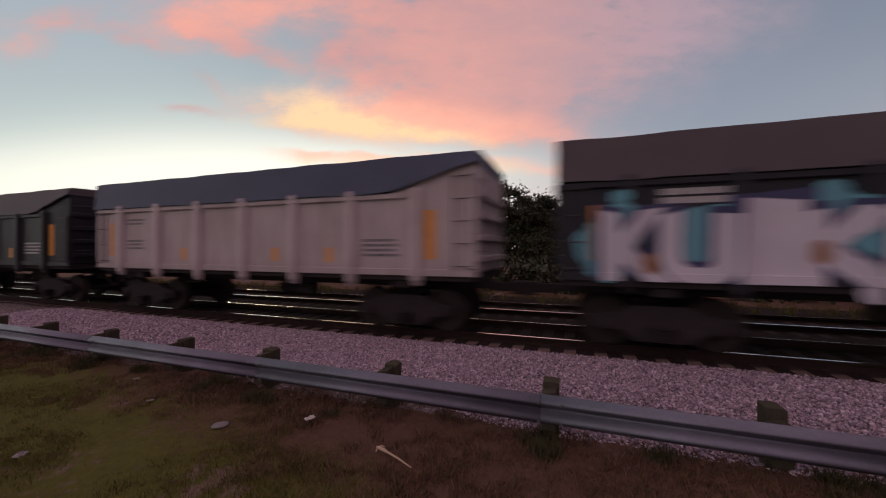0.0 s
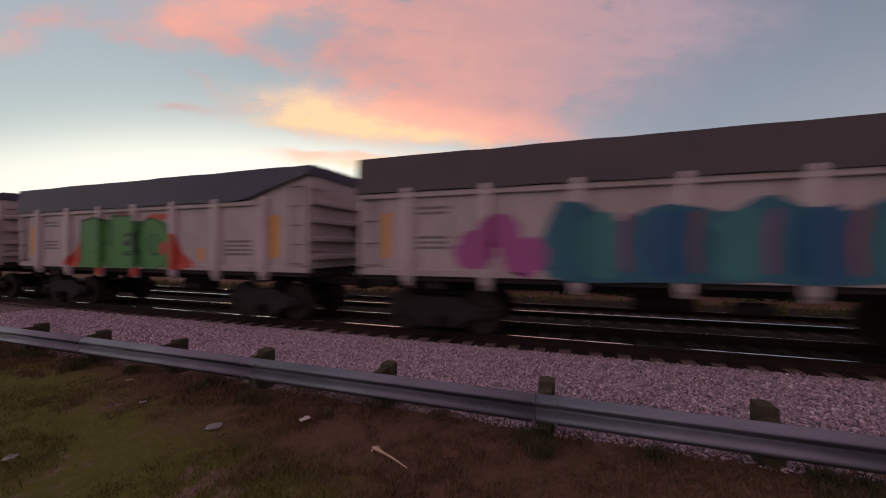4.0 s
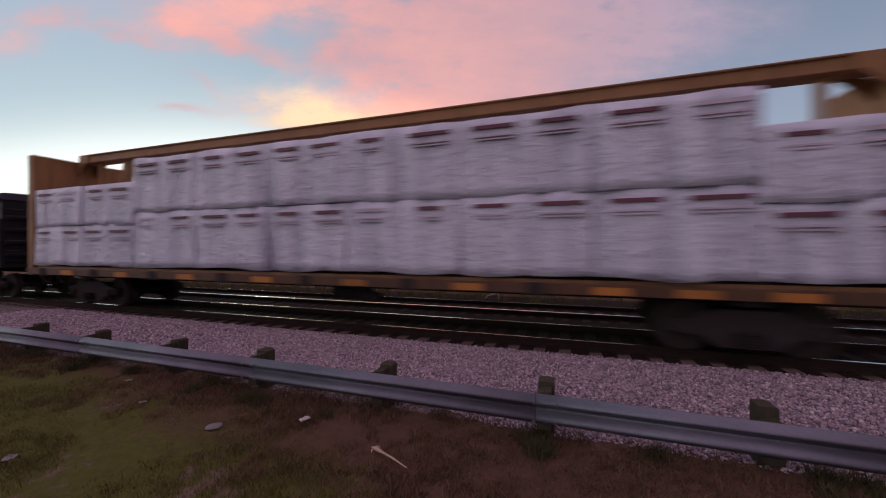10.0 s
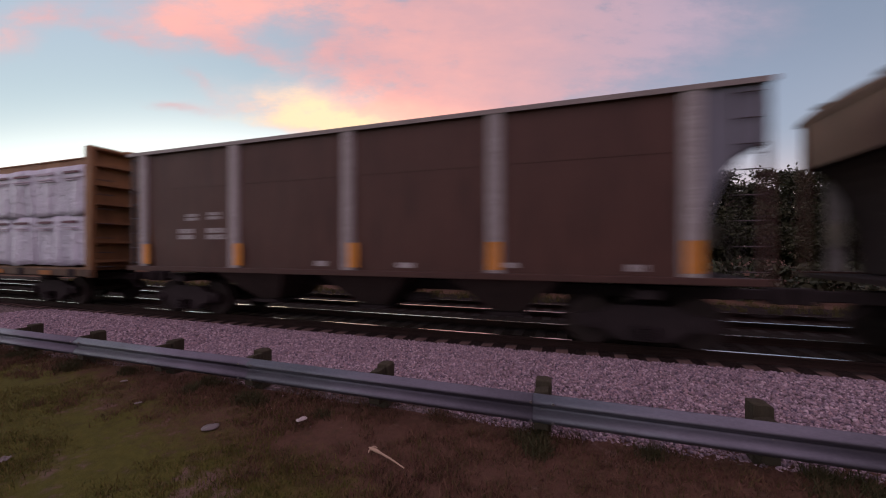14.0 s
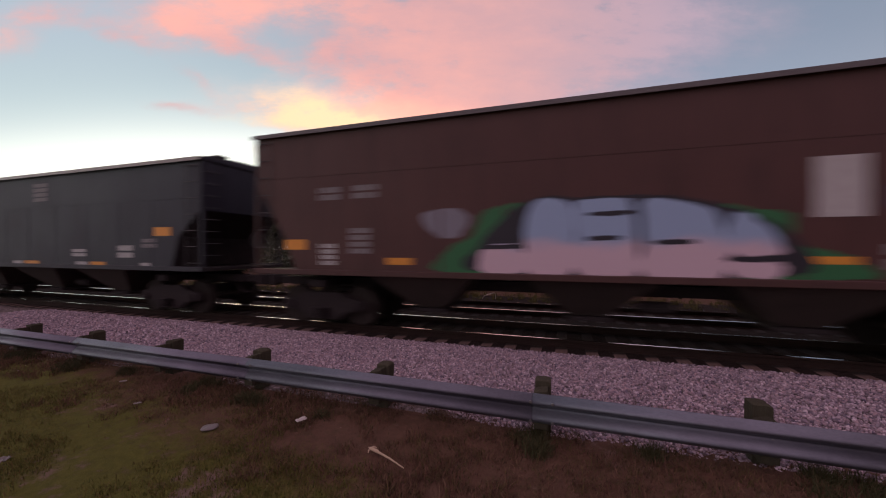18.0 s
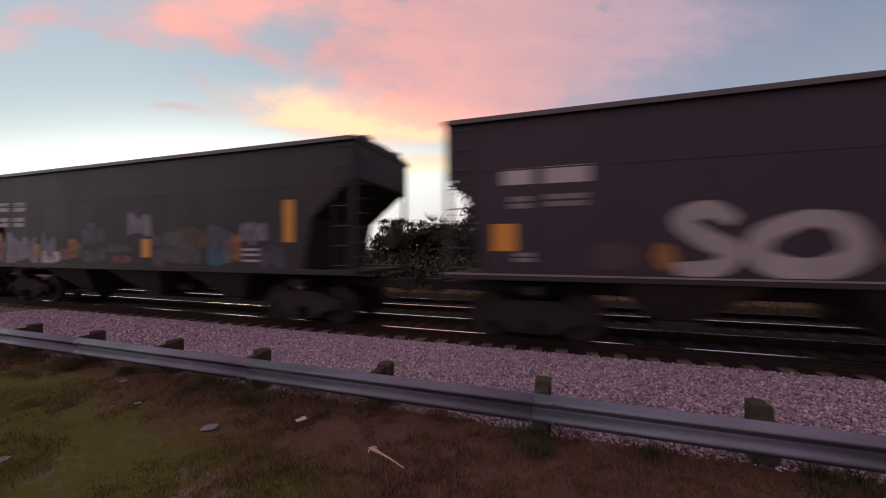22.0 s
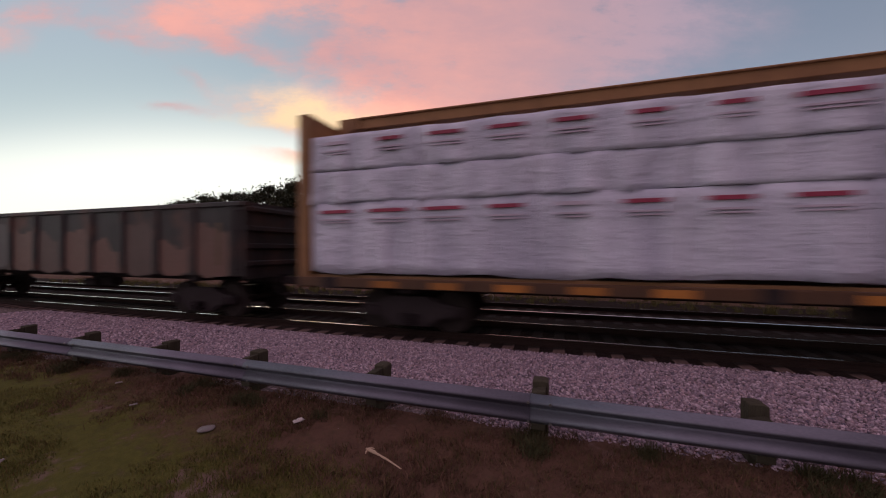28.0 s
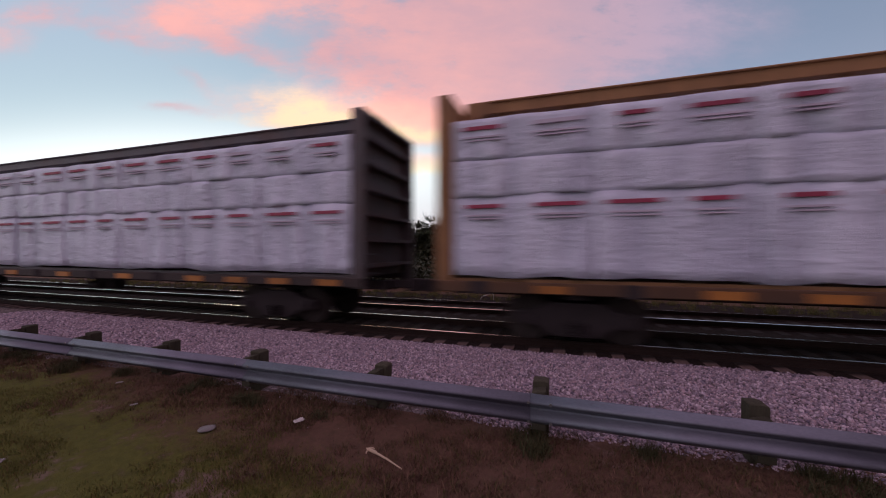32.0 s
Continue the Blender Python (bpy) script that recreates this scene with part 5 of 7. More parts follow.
def two_tone(name, over, under, z):
    """Spray paint that fades from one colour to another at a height."""
    mat, nt, b = material(name)
    g = Graph(nt)
    h = g.math("MULTIPLY_ADD", g.noise(2.0, 3), 0.5, g.xyz()[2])
    g.put(b.inputs["Base Color"], g.mix(g.step(h, z + 0.10, z + 0.42), under, over))
    b.inputs["Roughness"].default_value = 0.55
    return mat


S_CYAN, S_PALE, S_NAVY = spray("cyan_spray", (0.13, 0.33, 0.39)), spray("pale_lilac_white_spray", (0.56, 0.51, 0.57)), spray("navy_spray", (0.05, 0.05, 0.12))
S_OCHRE, S_GREY, S_INK = spray("ochre_spray", (0.28, 0.12, 0.04)), spray("grey_white_spray", (0.20, 0.18, 0.22)), spray("black_spray", (0.022, 0.018, 0.026))
S_MAGENTA, S_BRICK, S_WHITE = spray("magenta_spray", (0.36, 0.09, 0.26)), spray("brick_spray", (0.26, 0.075, 0.068)), spray("white_spray", (0.56, 0.50, 0.52))
S_ORANGE, S_MOSS, S_SMOKE = spray("orange_spray", (0.50, 0.225, 0.09)), spray("moss_spray", (0.26, 0.22, 0.06)), spray("smoky_blue_grey_spray", (0.075, 0.066, 0.098))
S_RED, S_GREEN, S_DARKGREEN = spray("red_spray", (0.46, 0.06, 0.04)), spray("green_spray", (0.065, 0.215, 0.055)), spray("dark_green_spray", (0.03, 0.13, 0.05))
S_TEAL, S_TEALBLUE, S_LILAC = spray("teal_spray", (0.09, 0.28, 0.22)), spray("teal_blue_spray", (0.035, 0.13, 0.18)), spray("lilac_spray", (0.27, 0.235, 0.285))
S_MAROONRED, S_DUNE, S_OCHREDIM = spray("maroon_red_spray", (0.13, 0.026, 0.028)), spray("dun_spray", (0.085, 0.066, 0.066)), spray("dull_ochre_spray", (0.10, 0.052, 0.028))
S_INKDIM, S_REDPINK, S_GOLD = spray("faint_dark_spray", (0.032, 0.019, 0.026)), spray("red_pink_spray", (0.38, 0.07, 0.12)), spray("golden_spray", (0.46, 0.27, 0.10))
S_TEALDEEP, S_TEALGREEN, S_MAGENTADIM = spray("deep_teal_blue_spray", (0.03, 0.10, 0.20)), spray("teal_green_spray", (0.05, 0.19, 0.20)), spray("dim_magenta_spray", (0.22, 0.06, 0.16))
S_BONE, S_DIMPLUM = spray("bone_white_spray", (0.36, 0.315, 0.305), 0.6), spray("dim_plum_spray", (0.065, 0.040, 0.046))
S_MIDGREEN = spray("mid_green_spray", (0.050, 0.17, 0.048))
S_DUSKPINK = spray("dusky_pink_spray", (0.20, 0.10, 0.14))
S_INKGREEN = spray("blackish_green_spray", (0.018, 0.055, 0.022))
S_BLUEPINK = two_tone("blue_and_pink_spray", (0.26, 0.33, 0.48), (0.52, 0.37, 0.43), 1.85)
SIDE = ((), flat_skin)


def freight():
    gondola(-41.5, -29.3, "covered gondola car with faded cream ribbed sides", cream("cream_paint_first"), COVERS[0], 90)
    gondola(-27.8, -15.6, "dark covered gondola car with ribbed sides", black("black_paint_first"), COVERS[2], 91)
    gondola(-14.04, -1.8, "cream covered gondola car with ribbed sides and a blue-grey lid", cream("cream_paint"), COVERS[1], 1, text=DARKMARK)
    car = gondola(-0.22, 11.9, "black covered gondola car with a white and cyan spray piece", black("black_paint_sprayed"), COVERS[2], 2,
                  marks=[(-3.80, 2.98, 0.85, 0.16, WHITEMARK), (-3.80, 2.68, 1.20, 0.30, WHITEMARK)])
    skin = gondola_skin(12.12)
    for x, rx in ((-5.03, 0.16), (-2.13, 0.20), (-0.55, 0.17), (0.81, 0.19), (1.89, 0.19)):
        spot(car, x, 2.68, rx, 0.13, S_CYAN, skin, 0.006)
    for pts in ([(-5.8, 1.9), (-5.55, 2.2), (-5.3, 2.5), (-4.9, 2.55), (-4.6, 2.2), (-5.0, 1.25), (-5.5, 1.25)], [(-4.5, 2.25), (-3.9, 2.45), (-3.2, 2.55), (-2.7, 2.5), (-3.0, 1.5), (-3.9, 1.4)],
                [(-2.7, 2.2), (-2.3, 2.62), (-1.8, 2.58), (-1.5, 2.2), (-1.8, 1.4), (-2.6, 1.5)], [(-1.4, 2.2), (-1.0, 2.5), (-0.4, 2.62), (0.0, 2.45), (0.3, 1.3), (-1.2, 1.25)],
                [(0.0, 2.2), (0.35, 2.62), (0.9, 2.6), (1.4, 2.66), (2.0, 2.62), (2.5, 2.68), (2.9, 2.4), (3.0, 1.3), (1.0, 1.3)], [(2.7, 2.5), (3.1, 2.3), (2.95, 1.9), (3.5, 1.55), (3.6, 1.36), (2.7, 1.25)]):
        daub(car, pts, S_CYAN, skin, 0.005, "cyan spray cloud")
    letters(car, "KUIKMORZ", ((-5.25, -4.40, 1.20, 2.34, 0.05), (-4.32, -3.38, 1.20, 2.28, 0.0), (-3.08, -2.70, 1.20, 2.46, 0.05), (-2.44, -1.52, 1.20, 2.28, 0.0), (-1.36, -0.18, 1.20, 2.28, 0.0), (-0.04, 0.50, 1.20, 2.24, 0.0),
                             (0.60, 1.36, 1.20, 2.34, 0.06), (1.52, 2.74, 1.22, 2.33, 0.0)), S_PALE, S_NAVY, skin)
    for x, z in ((-2.25, 1.7), (-0.02, 1.72), (2.2, 1.5), (-4.55, 1.5)):
        spot(car, x, z, 0.12, 0.20, S_OCHRE, skin, 0.017)
    for x in gondola_ribs(12.12)[2:6]:
        daub(car, [(x - 0.12, 1.2), (x + 0.12, 1.2), (x + 0.10, 0.98), (x - 0.10, 0.98)], S_CYAN if x > 1.5 else S_PALE, skin, 0.004, wob=0.005)
    for pts in ([(3.2, 2.3), (3.6, 2.5), (4.1, 2.6), (4.2, 2.2), (3.8, 2.0), (4.2, 1.4), (3.6, 1.3), (3.4, 1.7)], [(4.62, 2.5), (4.95, 2.56), (5.0, 1.95), (4.66, 1.88)]):
        daub(car, pts, S_SMOKE, skin, 0.008, "faded grey scrawl", 0.06)
    for pts in ([(3.3, 1.4), (3.5, 2.4), (3.8, 1.6), (4.0, 2.5)], [(3.9, 2.55), (4.2, 2.3), (3.7, 1.9), (4.25, 1.5)], [(4.7, 2.45), (4.95, 2.2), (4.7, 2.0)]):
        swash(car, pts, 0.10, S_GREY, skin, 0.011, "grey-white sprayed stroke")
    for z in (1.32, 1.62, 1.85):
        daub(car, [(3.1, z), (4.2, z + 0.02), (4.2, z - 0.06), (3.1, z - 0.05)], S_INK, skin, 0.012, wob=0.01)
    car = gondola(13.44, 25.77, "cream covered gondola car with a white and magenta spray piece", cream("cream_paint_magenta"), COVERS[0], 3, text=DARKMARK)
    skin = gondola_skin(12.33)
    daub(car, [(-3.85, 1.8), (-3.4, 2.3), (-3.05, 2.25), (-3.1, 1.4), (-3.5, 1.45)], S_MAGENTA, skin, 0.005, "magenta spray")
    daub(car, [(1.50, 2.42), (1.95, 2.40), (2.22, 2.2), (2.10, 1.22), (1.45, 1.20)], S_MAGENTA, skin, 0.006, "magenta spray")
    daub(car, [(1.70, 2.05), (1.35, 1.75), (1.0, 1.60), (1.25, 1.22), (1.62, 1.22)], S_BRICK, skin, 0.007, "brick-red wedge")
    letters(car, "MERZ", ((-3.0, -1.58, 1.22, 2.38, 0.15), (-1.42, -0.74, 1.22, 2.44, 0.05), (-0.60, 0.26, 1.22, 2.44, 0.05), (0.36, 1.40, 1.24, 2.38, 0.10)), S_WHITE, S_INK, skin, 0.052, 0.088, (-0.03, 0.045))
    for x, z in ((-2.35, 1.68), (0.02, 1.72), (-1.1, 1.72)):
        spot(car, x, z, 0.14, 0.19, S_OCHRE, skin, 0.017)
    daub(car, [(2.25, 1.25), (2.32, 2.05), (2.55, 2.3), (2.9, 2.3), (2.97, 1.25)], S_WHITE, skin, 0.008, "white spray block")
    spot(car, 2.50, 1.62, 0.17, 0.22, S_ORANGE, skin, 0.012)
    daub(car, [(2.4, 2.4), (2.65, 2.66), (3.0, 2.74), (3.02, 2.5), (2.7, 2.42)], S_MOSS, skin, 0.006, "yellow-green spray")
    for pts in ([(3.6, 2.45), (4.0, 2.5), (4.6, 2.55)], [(3.75, 2.4), (4.0, 2.1), (4.3, 2.42)], [(3.9, 2.15), (4.2, 2.05), (4.5, 2.42)], [(3.7, 2.3), (4.1, 2.32), (4.5, 2.3)]):
        swash(car, pts, 0.13, S_SMOKE, skin, 0.008, "smoky dark scrawl")
    spot(car, -4.75, 2.42, 0.30, 0.16, S_SMOKE, skin, 0.006, "dark smudge")
    for x in gondola_ribs(12.33)[2:5]:
        daub(car, [(x - 0.12, 1.2), (x + 0.12, 1.2), (x + 0.10, 0.98), (x - 0.10, 0.98)], S_MAGENTA if x > 1 else S_WHITE, skin, 0.004, wob=0.005)
    car = gondola(27.12, 39.14, "cream covered gondola car with a green and red spray piece", cream("cream_paint_green"), COVERS[0], 4, text=DARKMARK)
    skin = gondola_skin(12.02)
    daub(car, [(-3.32, 1.28), (-3.1, 1.62), (-2.8, 1.9), (-2.7, 2.25), (-2.4, 1.9), (-2.4, 1.25)], S_RED, skin, 0.005, "red spray wedge")
    daub(car, [(1.2, 1.26), (1.35, 2.0), (1.55, 2.2), (1.70, 1.75), (2.05, 1.50), (2.22, 1.25)], S_RED, skin, 0.005, "red spray wedge")
    for a, b, z in ((-2.34, -1.94, 2.66), (-1.0, -0.36, 2.70), (0.34, 1.2, 2.64)):
        daub(car, [(a, z), (a + 0.08, z + 0.10), (b - 0.08, z + 0.10), (b, z), ((a + b) / 2, z - 0.12)], S_RED, skin, 0.005, "red spray cap")
    daub(car, [(-2.66, 2.3), (-2.4, 2.58), (-1.9, 2.6), (-1.3, 2.64), (-0.7, 2.66), (-0.1, 2.58), (0.5, 2.60), (1.1, 2.54), (1.40, 2.2), (1.44, 1.8), (1.30, 1.27), (0.5, 1.23), (-0.6, 1.23), (-1.6, 1.23), (-2.45, 1.26), (-2.6, 1.7)],
         S_MIDGREEN, skin, 0.008, "green body of a spray piece")
    letters(car, "BEO", ((-2.48, -1.30, 1.27, 2.52, 0.0), (-1.02, -0.22, 1.27, 2.54, 0.0), (0.10, 1.22, 1.28, 2.46, 0.0)), S_GREEN, S_INKGREEN, skin, 0.070, 0.098, (-0.02, 0.02))
    daub(car, [(-0.62, 2.0), (-0.28, 2.05), (-0.30, 1.88), (-0.6, 1.86)], S_INK, skin, 0.017)
    spot(car, 1.06, 1.78, 0.15, 0.20, S_RED, skin, 0.017)
    for x in gondola_ribs(12.02)[2:4]:
        daub(car, [(x - 0.12, 1.2), (x + 0.12, 1.2), (x + 0.10, 0.98), (x - 0.10, 0.98)], S_RED, skin, 0.004, wob=0.005)
    car = gondola(40.55, 53.3, "cream covered gondola car with magenta and teal spray pieces",
                  cream("cream_paint_teal"), COVERS[2], 5, text=DARKMARK)
    skin = gondola_skin(12.75)
    for x, z, rx, rz in ((-3.75, 1.70, 0.42, 0.40), (-3.25, 2.10, 0.42, 0.36), (-2.75, 1.62, 0.45, 0.38)):
        spot(car, x, z, rx, rz, S_MAGENTA, skin, 0.006, "magenta spray bubble")
    top = [(-2.2 + 0.55 * k, 2.45 + 0.16 * math.sin(2.3 * k) + 0.06 * math.cos(5.1 * k)) for k in range(15)]
    daub(car, [(-2.3, 1.24)] + top + [(5.6, 2.0), (5.5, 1.24), (3.0, 1.22), (0.5, 1.22)], S_TEALBLUE, skin, 0.006, "long teal-blue spray piece")
    for k in range(7):
        x = -1.7 + 1.05 * k
        daub(car, [(x, 1.32), (x - 0.05, 2.1), (x + 0.25, 2.4), (x + 0.6, 2.3), (x + 0.62, 1.34)], S_TEALDEEP if k % 2 else S_TEALGREEN, skin, 0.010, "teal sprayed block", 0.03)
        swash(car, [(x + 0.72, 1.34), (x + 0.68, 1.9), (x + 0.78, 2.4)], 0.13, S_BRICK if k % 2 else S_MAGENTADIM, skin, 0.013)
    car = gondola(54.95, 66.9, "cream covered gondola car with an orange and teal spray piece", cream("cream_paint_orange"), COVERS[0], 6, text=DARKMARK)
    skin = gondola_skin(11.95)
    for pts in ([(-3.6, 1.26), (-3.2, 1.55), (-2.9, 1.75), (-2.68, 2.18), (-2.35, 2.1), (-2.1, 2.5), (-1.8, 2.45), (-1.9, 1.26)], [(0.4, 2.4), (0.65, 2.76), (1.0, 2.70), (1.3, 2.76), (1.5, 2.4), (1.0, 2.1)],
                [(0.6, 1.25), (1.1, 1.55), (1.6, 1.25)], [(2.4, 2.2), (2.75, 2.52), (3.0, 2.25), (3.4, 2.2), (3.80, 2.34), (3.85, 1.95), (4.3, 1.80), (4.45, 1.50), (4.85, 1.32), (4.0, 1.25), (2.6, 1.4)]):
        daub(car, pts, S_TEAL, skin, 0.005, "teal spray cloud")
    daub(car, [(-2.95, 1.42), (-2.75, 1.72), (-2.3, 1.76), (-2.0, 1.60), (-2.0, 1.22), (-2.6, 1.23)], S_INK, skin, 0.008)
    daub(car, [(-2.88, 1.40), (-2.7, 1.66), (-2.3, 1.68), (-1.8, 1.62), (-1.8, 1.21), (-2.55, 1.22)], S_ORANGE, skin, 0.013, "orange sprayed tail")
    letters(car, "DEXR", ((-1.98, -0.92, 1.24, 2.38, 0.10), (-0.55, 0.42, 1.24, 2.44, 0.05), (0.42, 1.85, 1.25, 2.50, 0.10), (1.58, 2.62, 1.28, 2.52, 0.12)), S_ORANGE, S_INK, skin, 0.075, 0.105, (-0.06, 0.06))
    daub(car, [(2.35, 1.72), (2.7, 1.62), (3.0, 1.50), (3.14, 1.80), (3.66, 1.80), (3.70, 1.28), (3.2, 1.22), (2.7, 1.28), (2.3, 1.45)], S_ORANGE, skin, 0.016, "orange sprayed tail")
    daub(car, [(3.10, 1.84), (3.66, 1.86), (3.66, 1.80), (3.12, 1.79)], S_INK, skin, 0.012, wob=0.006)
    gondola(68.45, 80.68, "plain cream covered gondola car with orange panels", cream("cream_paint_plain"), COVERS[0], 7, text=DARKMARK)
    gondola(82.23, 94.45, "black covered gondola car with orange panels and white stencils", black("black_paint"), COVERS[0], 8,
            marks=[(-3.68, 2.98, 1.05, 0.18, WHITEMARK), (-3.72, 2.62, 1.35, 0.19, WHITEMARK), (-0.16, 2.46, 0.26, 0.20, WHITEMARK), (-4.12, 1.51, 0.33, 0.29, WHITEMARK), (-3.43, 1.52, 0.44, 0.28, WHITEMARK), (-0.77, 1.47, 0.37, 0.16, WHITEMARK), (1.64, 1.75, 0.37, 0.16, WHITEMARK), (1.65, 1.50, 0.35, 0.18, WHITEMARK), (3.14, 1.90, 0.31, 0.16, WHITEMARK), (3.89, 1.68, 0.49, 0.18, WHITEMARK), (3.31, 1.29, 0.60, 0.06, WHITEMARK)])
    centerbeam(96.24, 119.12, "yellow centre-beam flatcar with white wrapped lumber, short stacks at its ends", YELLOW, 10, (1.62, 1.55), (5.2, 2.0), red=MAROONMARK)
    centerbeam(121.09, 144.67, "yellow centre-beam flatcar fully loaded with white wrapped lumber", YELLOW, 11, (1.62, 1.55), red=MAROONMARK, chord=5.06)
    white_rib = plain("pale_rib_paint", (0.44, 0.41, 0.41), (0.20, 0.17, 0.165), 0.6, scale=5, stretch=(1, 1, 7))
    brown = car_paint("brown_hopper_paint", (0.082, 0.037, 0.028), rust=(0.060, 0.032, 0.027), wear=0.5)
    hopper(146.42, 161.48, "brown covered hopper car with pale ribs", brown, 12, 3, 5, white_rib, cut=(1.12, 1.15, 2.75), top=4.58, arch=True, plates=(None, SLATE), edge=ROOFEDGE,
           marks=[(-5.09, 2.62, 0.42, 0.21, WHITEMARK), (-4.29, 2.64, 0.44, 0.22, WHITEMARK), (-5.30, 2.18, 0.56, 0.32, WHITEMARK), (-4.25, 2.18, 0.61, 0.34, WHITEMARK), (1.17, 1.41, 0.36, 0.11, WHITEMARK), (-0.97, 1.42, 0.32, 0.12, WHITEMARK), (3.41, 1.44, 0.24, 0.10, WHITEMARK), (5.60, 1.42, 0.30, 0.12, WHITEMARK)])
    hopper(163.2, 178.3, "brown covered hopper car with pale ribs and weathered ends", brown, 13, 3, 5, white_rib, cut=(1.12, 1.15, 2.75), top=4.58, arch=True, plates=(None, SLATE), edge=ROOFEDGE,
           marks=[(-5.09, 2.62, 0.42, 0.21, WHITEMARK), (-4.29, 2.64, 0.44, 0.22, WHITEMARK), (-5.30, 2.18, 0.56, 0.32, WHITEMARK), (-4.25, 2.18, 0.61, 0.34, WHITEMARK), (1.17, 1.41, 0.36, 0.11, WHITEMARK), (-0.97, 1.42, 0.32, 0.12, WHITEMARK), (3.41, 1.44, 0.24, 0.10, WHITEMARK), (5.60, 1.42, 0.30, 0.12, WHITEMARK)])
    car = hopper(180.39, 195.95, "dark blue-grey covered hopper car with white stencils", car_paint("slate_hopper_paint", (0.026, 0.024, 0.036), rust=(0.036, 0.027, 0.033), wear=0.4), 14, 3, top=4.30, cut=(1.5, 0.9, 2.1), plates=(BEIGE, None), edge=ROOFEDGE,
           marks=[(-6.14, 3.08, 0.55, 0.22, GREYMARK), (-5.10, 3.05, 0.62, 0.24, GREYMARK), (-6.14, 2.58, 0.62, 0.24, WHITEMARK), (-5.10, 2.56, 0.72, 0.26, WHITEMARK), (-6.12, 1.76, 0.50, 0.30, WHITEMARK), (-5.15, 1.74, 0.60, 0.30, WHITEMARK),
                  (-6.14, 1.36, 0.48, 0.11, WHITEMARK), (-3.85, 1.90, 0.90, 0.70, GREYMARK), (-3.65, 1.34, 0.70, 0.13, ORANGE), (-2.55, 1.66, 0.62, 0.26, GREYMARK), (-0.65, 1.31, 0.55, 0.12, WHITEMARK), (0.13, 1.31, 0.75, 0.13, ORANGE),
                  (2.60, 1.66, 0.66, 0.26, WHITEMARK), (2.75, 1.31, 0.60, 0.12, WHITEMARK), (3.50, 1.31, 0.68, 0.13, ORANGE), (4.71, 1.71, 0.67, 0.41, WHITEMARK), (5.72, 1.94, 0.56, 0.29, GREYMARK), (6.26, 2.24, 0.64, 0.24, ORANGE),
                  (5.58, 1.31, 0.39, 0.11, WHITEMARK), (-6.75, 2.30, 0.45, 0.23, ORANGE), (0.60, 3.62, 0.75, 0.62, GREYMARK)])
    bm = bmesh.new()
    prism(bm, [(-3.24, -1.421), (-3.18, -1.48), (-2.92, -1.48), (-2.86, -1.421)], "z", 1.28, 4.13)
    part("rib", bm, plain("dull_grey_rib_paint", (0.13, 0.115, 0.125), (0.07, 0.06, 0.068), 0.55, scale=4, stretch=(1, 1, 6)), car, "dull grey rib")
    car = hopper(197.7, 213.26, "red-brown covered hopper car with a blue and pink spray piece",
                 car_paint("oxide_hopper_paint", (0.075, 0.030, 0.027), rust=(0.055, 0.027, 0.026), wear=0.45), 15, 3, top=4.63, cut=(1.3, 1.0, 1.9), plates=(None, TANPLATE),
           marks=[(-5.60, 3.05, 0.61, 0.34, GREYMARK), (-4.66, 3.06, 0.64, 0.34, GREYMARK), (-6.53, 1.86, 0.59, 0.24, ORANGE), (-5.64, 1.65, 0.45, 0.52, WHITEMARK), (-4.79, 1.96, 0.55, 0.61, GREYMARK), (-3.82, 1.49, 0.58, 0.15, ORANGE), (-1.55, 1.49, 0.49, 0.13, ORANGE), (0.66, 1.53, 0.50, 0.14, ORANGE), (3.51, 2.71, 0.62, 0.93, PALEMARK), (3.45, 1.58, 0.54, 0.12, ORANGE), (6.13, 1.99, 0.58, 0.26, ORANGE), (6.11, 1.74, 0.32, 0.19, WHITEMARK), (4.34, 1.67, 0.61, 0.44, GREYMARK)])
    daub(car, [(-3.3, 2.50), (-2.35, 2.52), (-2.45, 2.02), (-3.0, 2.02)], S_GREY, SIDE, 0.006, "grey-white spray block")
    daub(car, [(-3.0, 1.32), (-2.7, 1.75), (-2.2, 2.0), (-2.0, 2.45), (-1.5, 2.62), (-1.15, 2.5), (-1.0, 1.3)], S_DARKGREEN, SIDE, 0.005, "green spray cloud")
    daub(car, [(1.9, 2.42), (2.4, 2.38), (2.9, 2.3), (2.95, 1.85), (3.5, 1.70), (3.95, 1.36), (3.4, 1.30), (1.9, 1.30)], S_DARKGREEN, SIDE, 0.005, "green spray cloud")
    daub(car, [(-1.2, 2.66), (0.0, 2.70), (1.0, 2.70), (2.1, 2.45), (2.9, 2.0), (2.8, 1.30), (-2.0, 1.29), (-2.1, 1.8)], S_INK, SIDE, 0.007, "dark rim of a spray piece")
    for pts in ([(-2.05, 1.32), (-2.0, 1.72), (-1.75, 1.85), (-1.3, 1.80), (-1.2, 1.32)], [(-1.12, 1.31), (-1.08, 2.58), (-0.36, 2.60), (-0.30, 1.80), (-0.38, 1.31)], [(-0.24, 1.31), (-0.22, 2.10), (-0.26, 2.60), (0.60, 2.62), (0.72, 1.95), (0.72, 1.31)],
                [(0.86, 1.31), (0.88, 1.9), (0.86, 2.60), (1.45, 2.54), (1.95, 2.30), (2.02, 1.31)], [(2.14, 1.70), (2.14, 2.34), (2.5, 2.22), (2.78, 1.86), (2.76, 1.66)], [(2.16, 1.55), (2.76, 1.55), (2.74, 1.31), (2.16, 1.31)]):
        daub(car, pts, S_BLUEPINK, SIDE, 0.010, "sprayed block, blue above and pink below", 0.025)
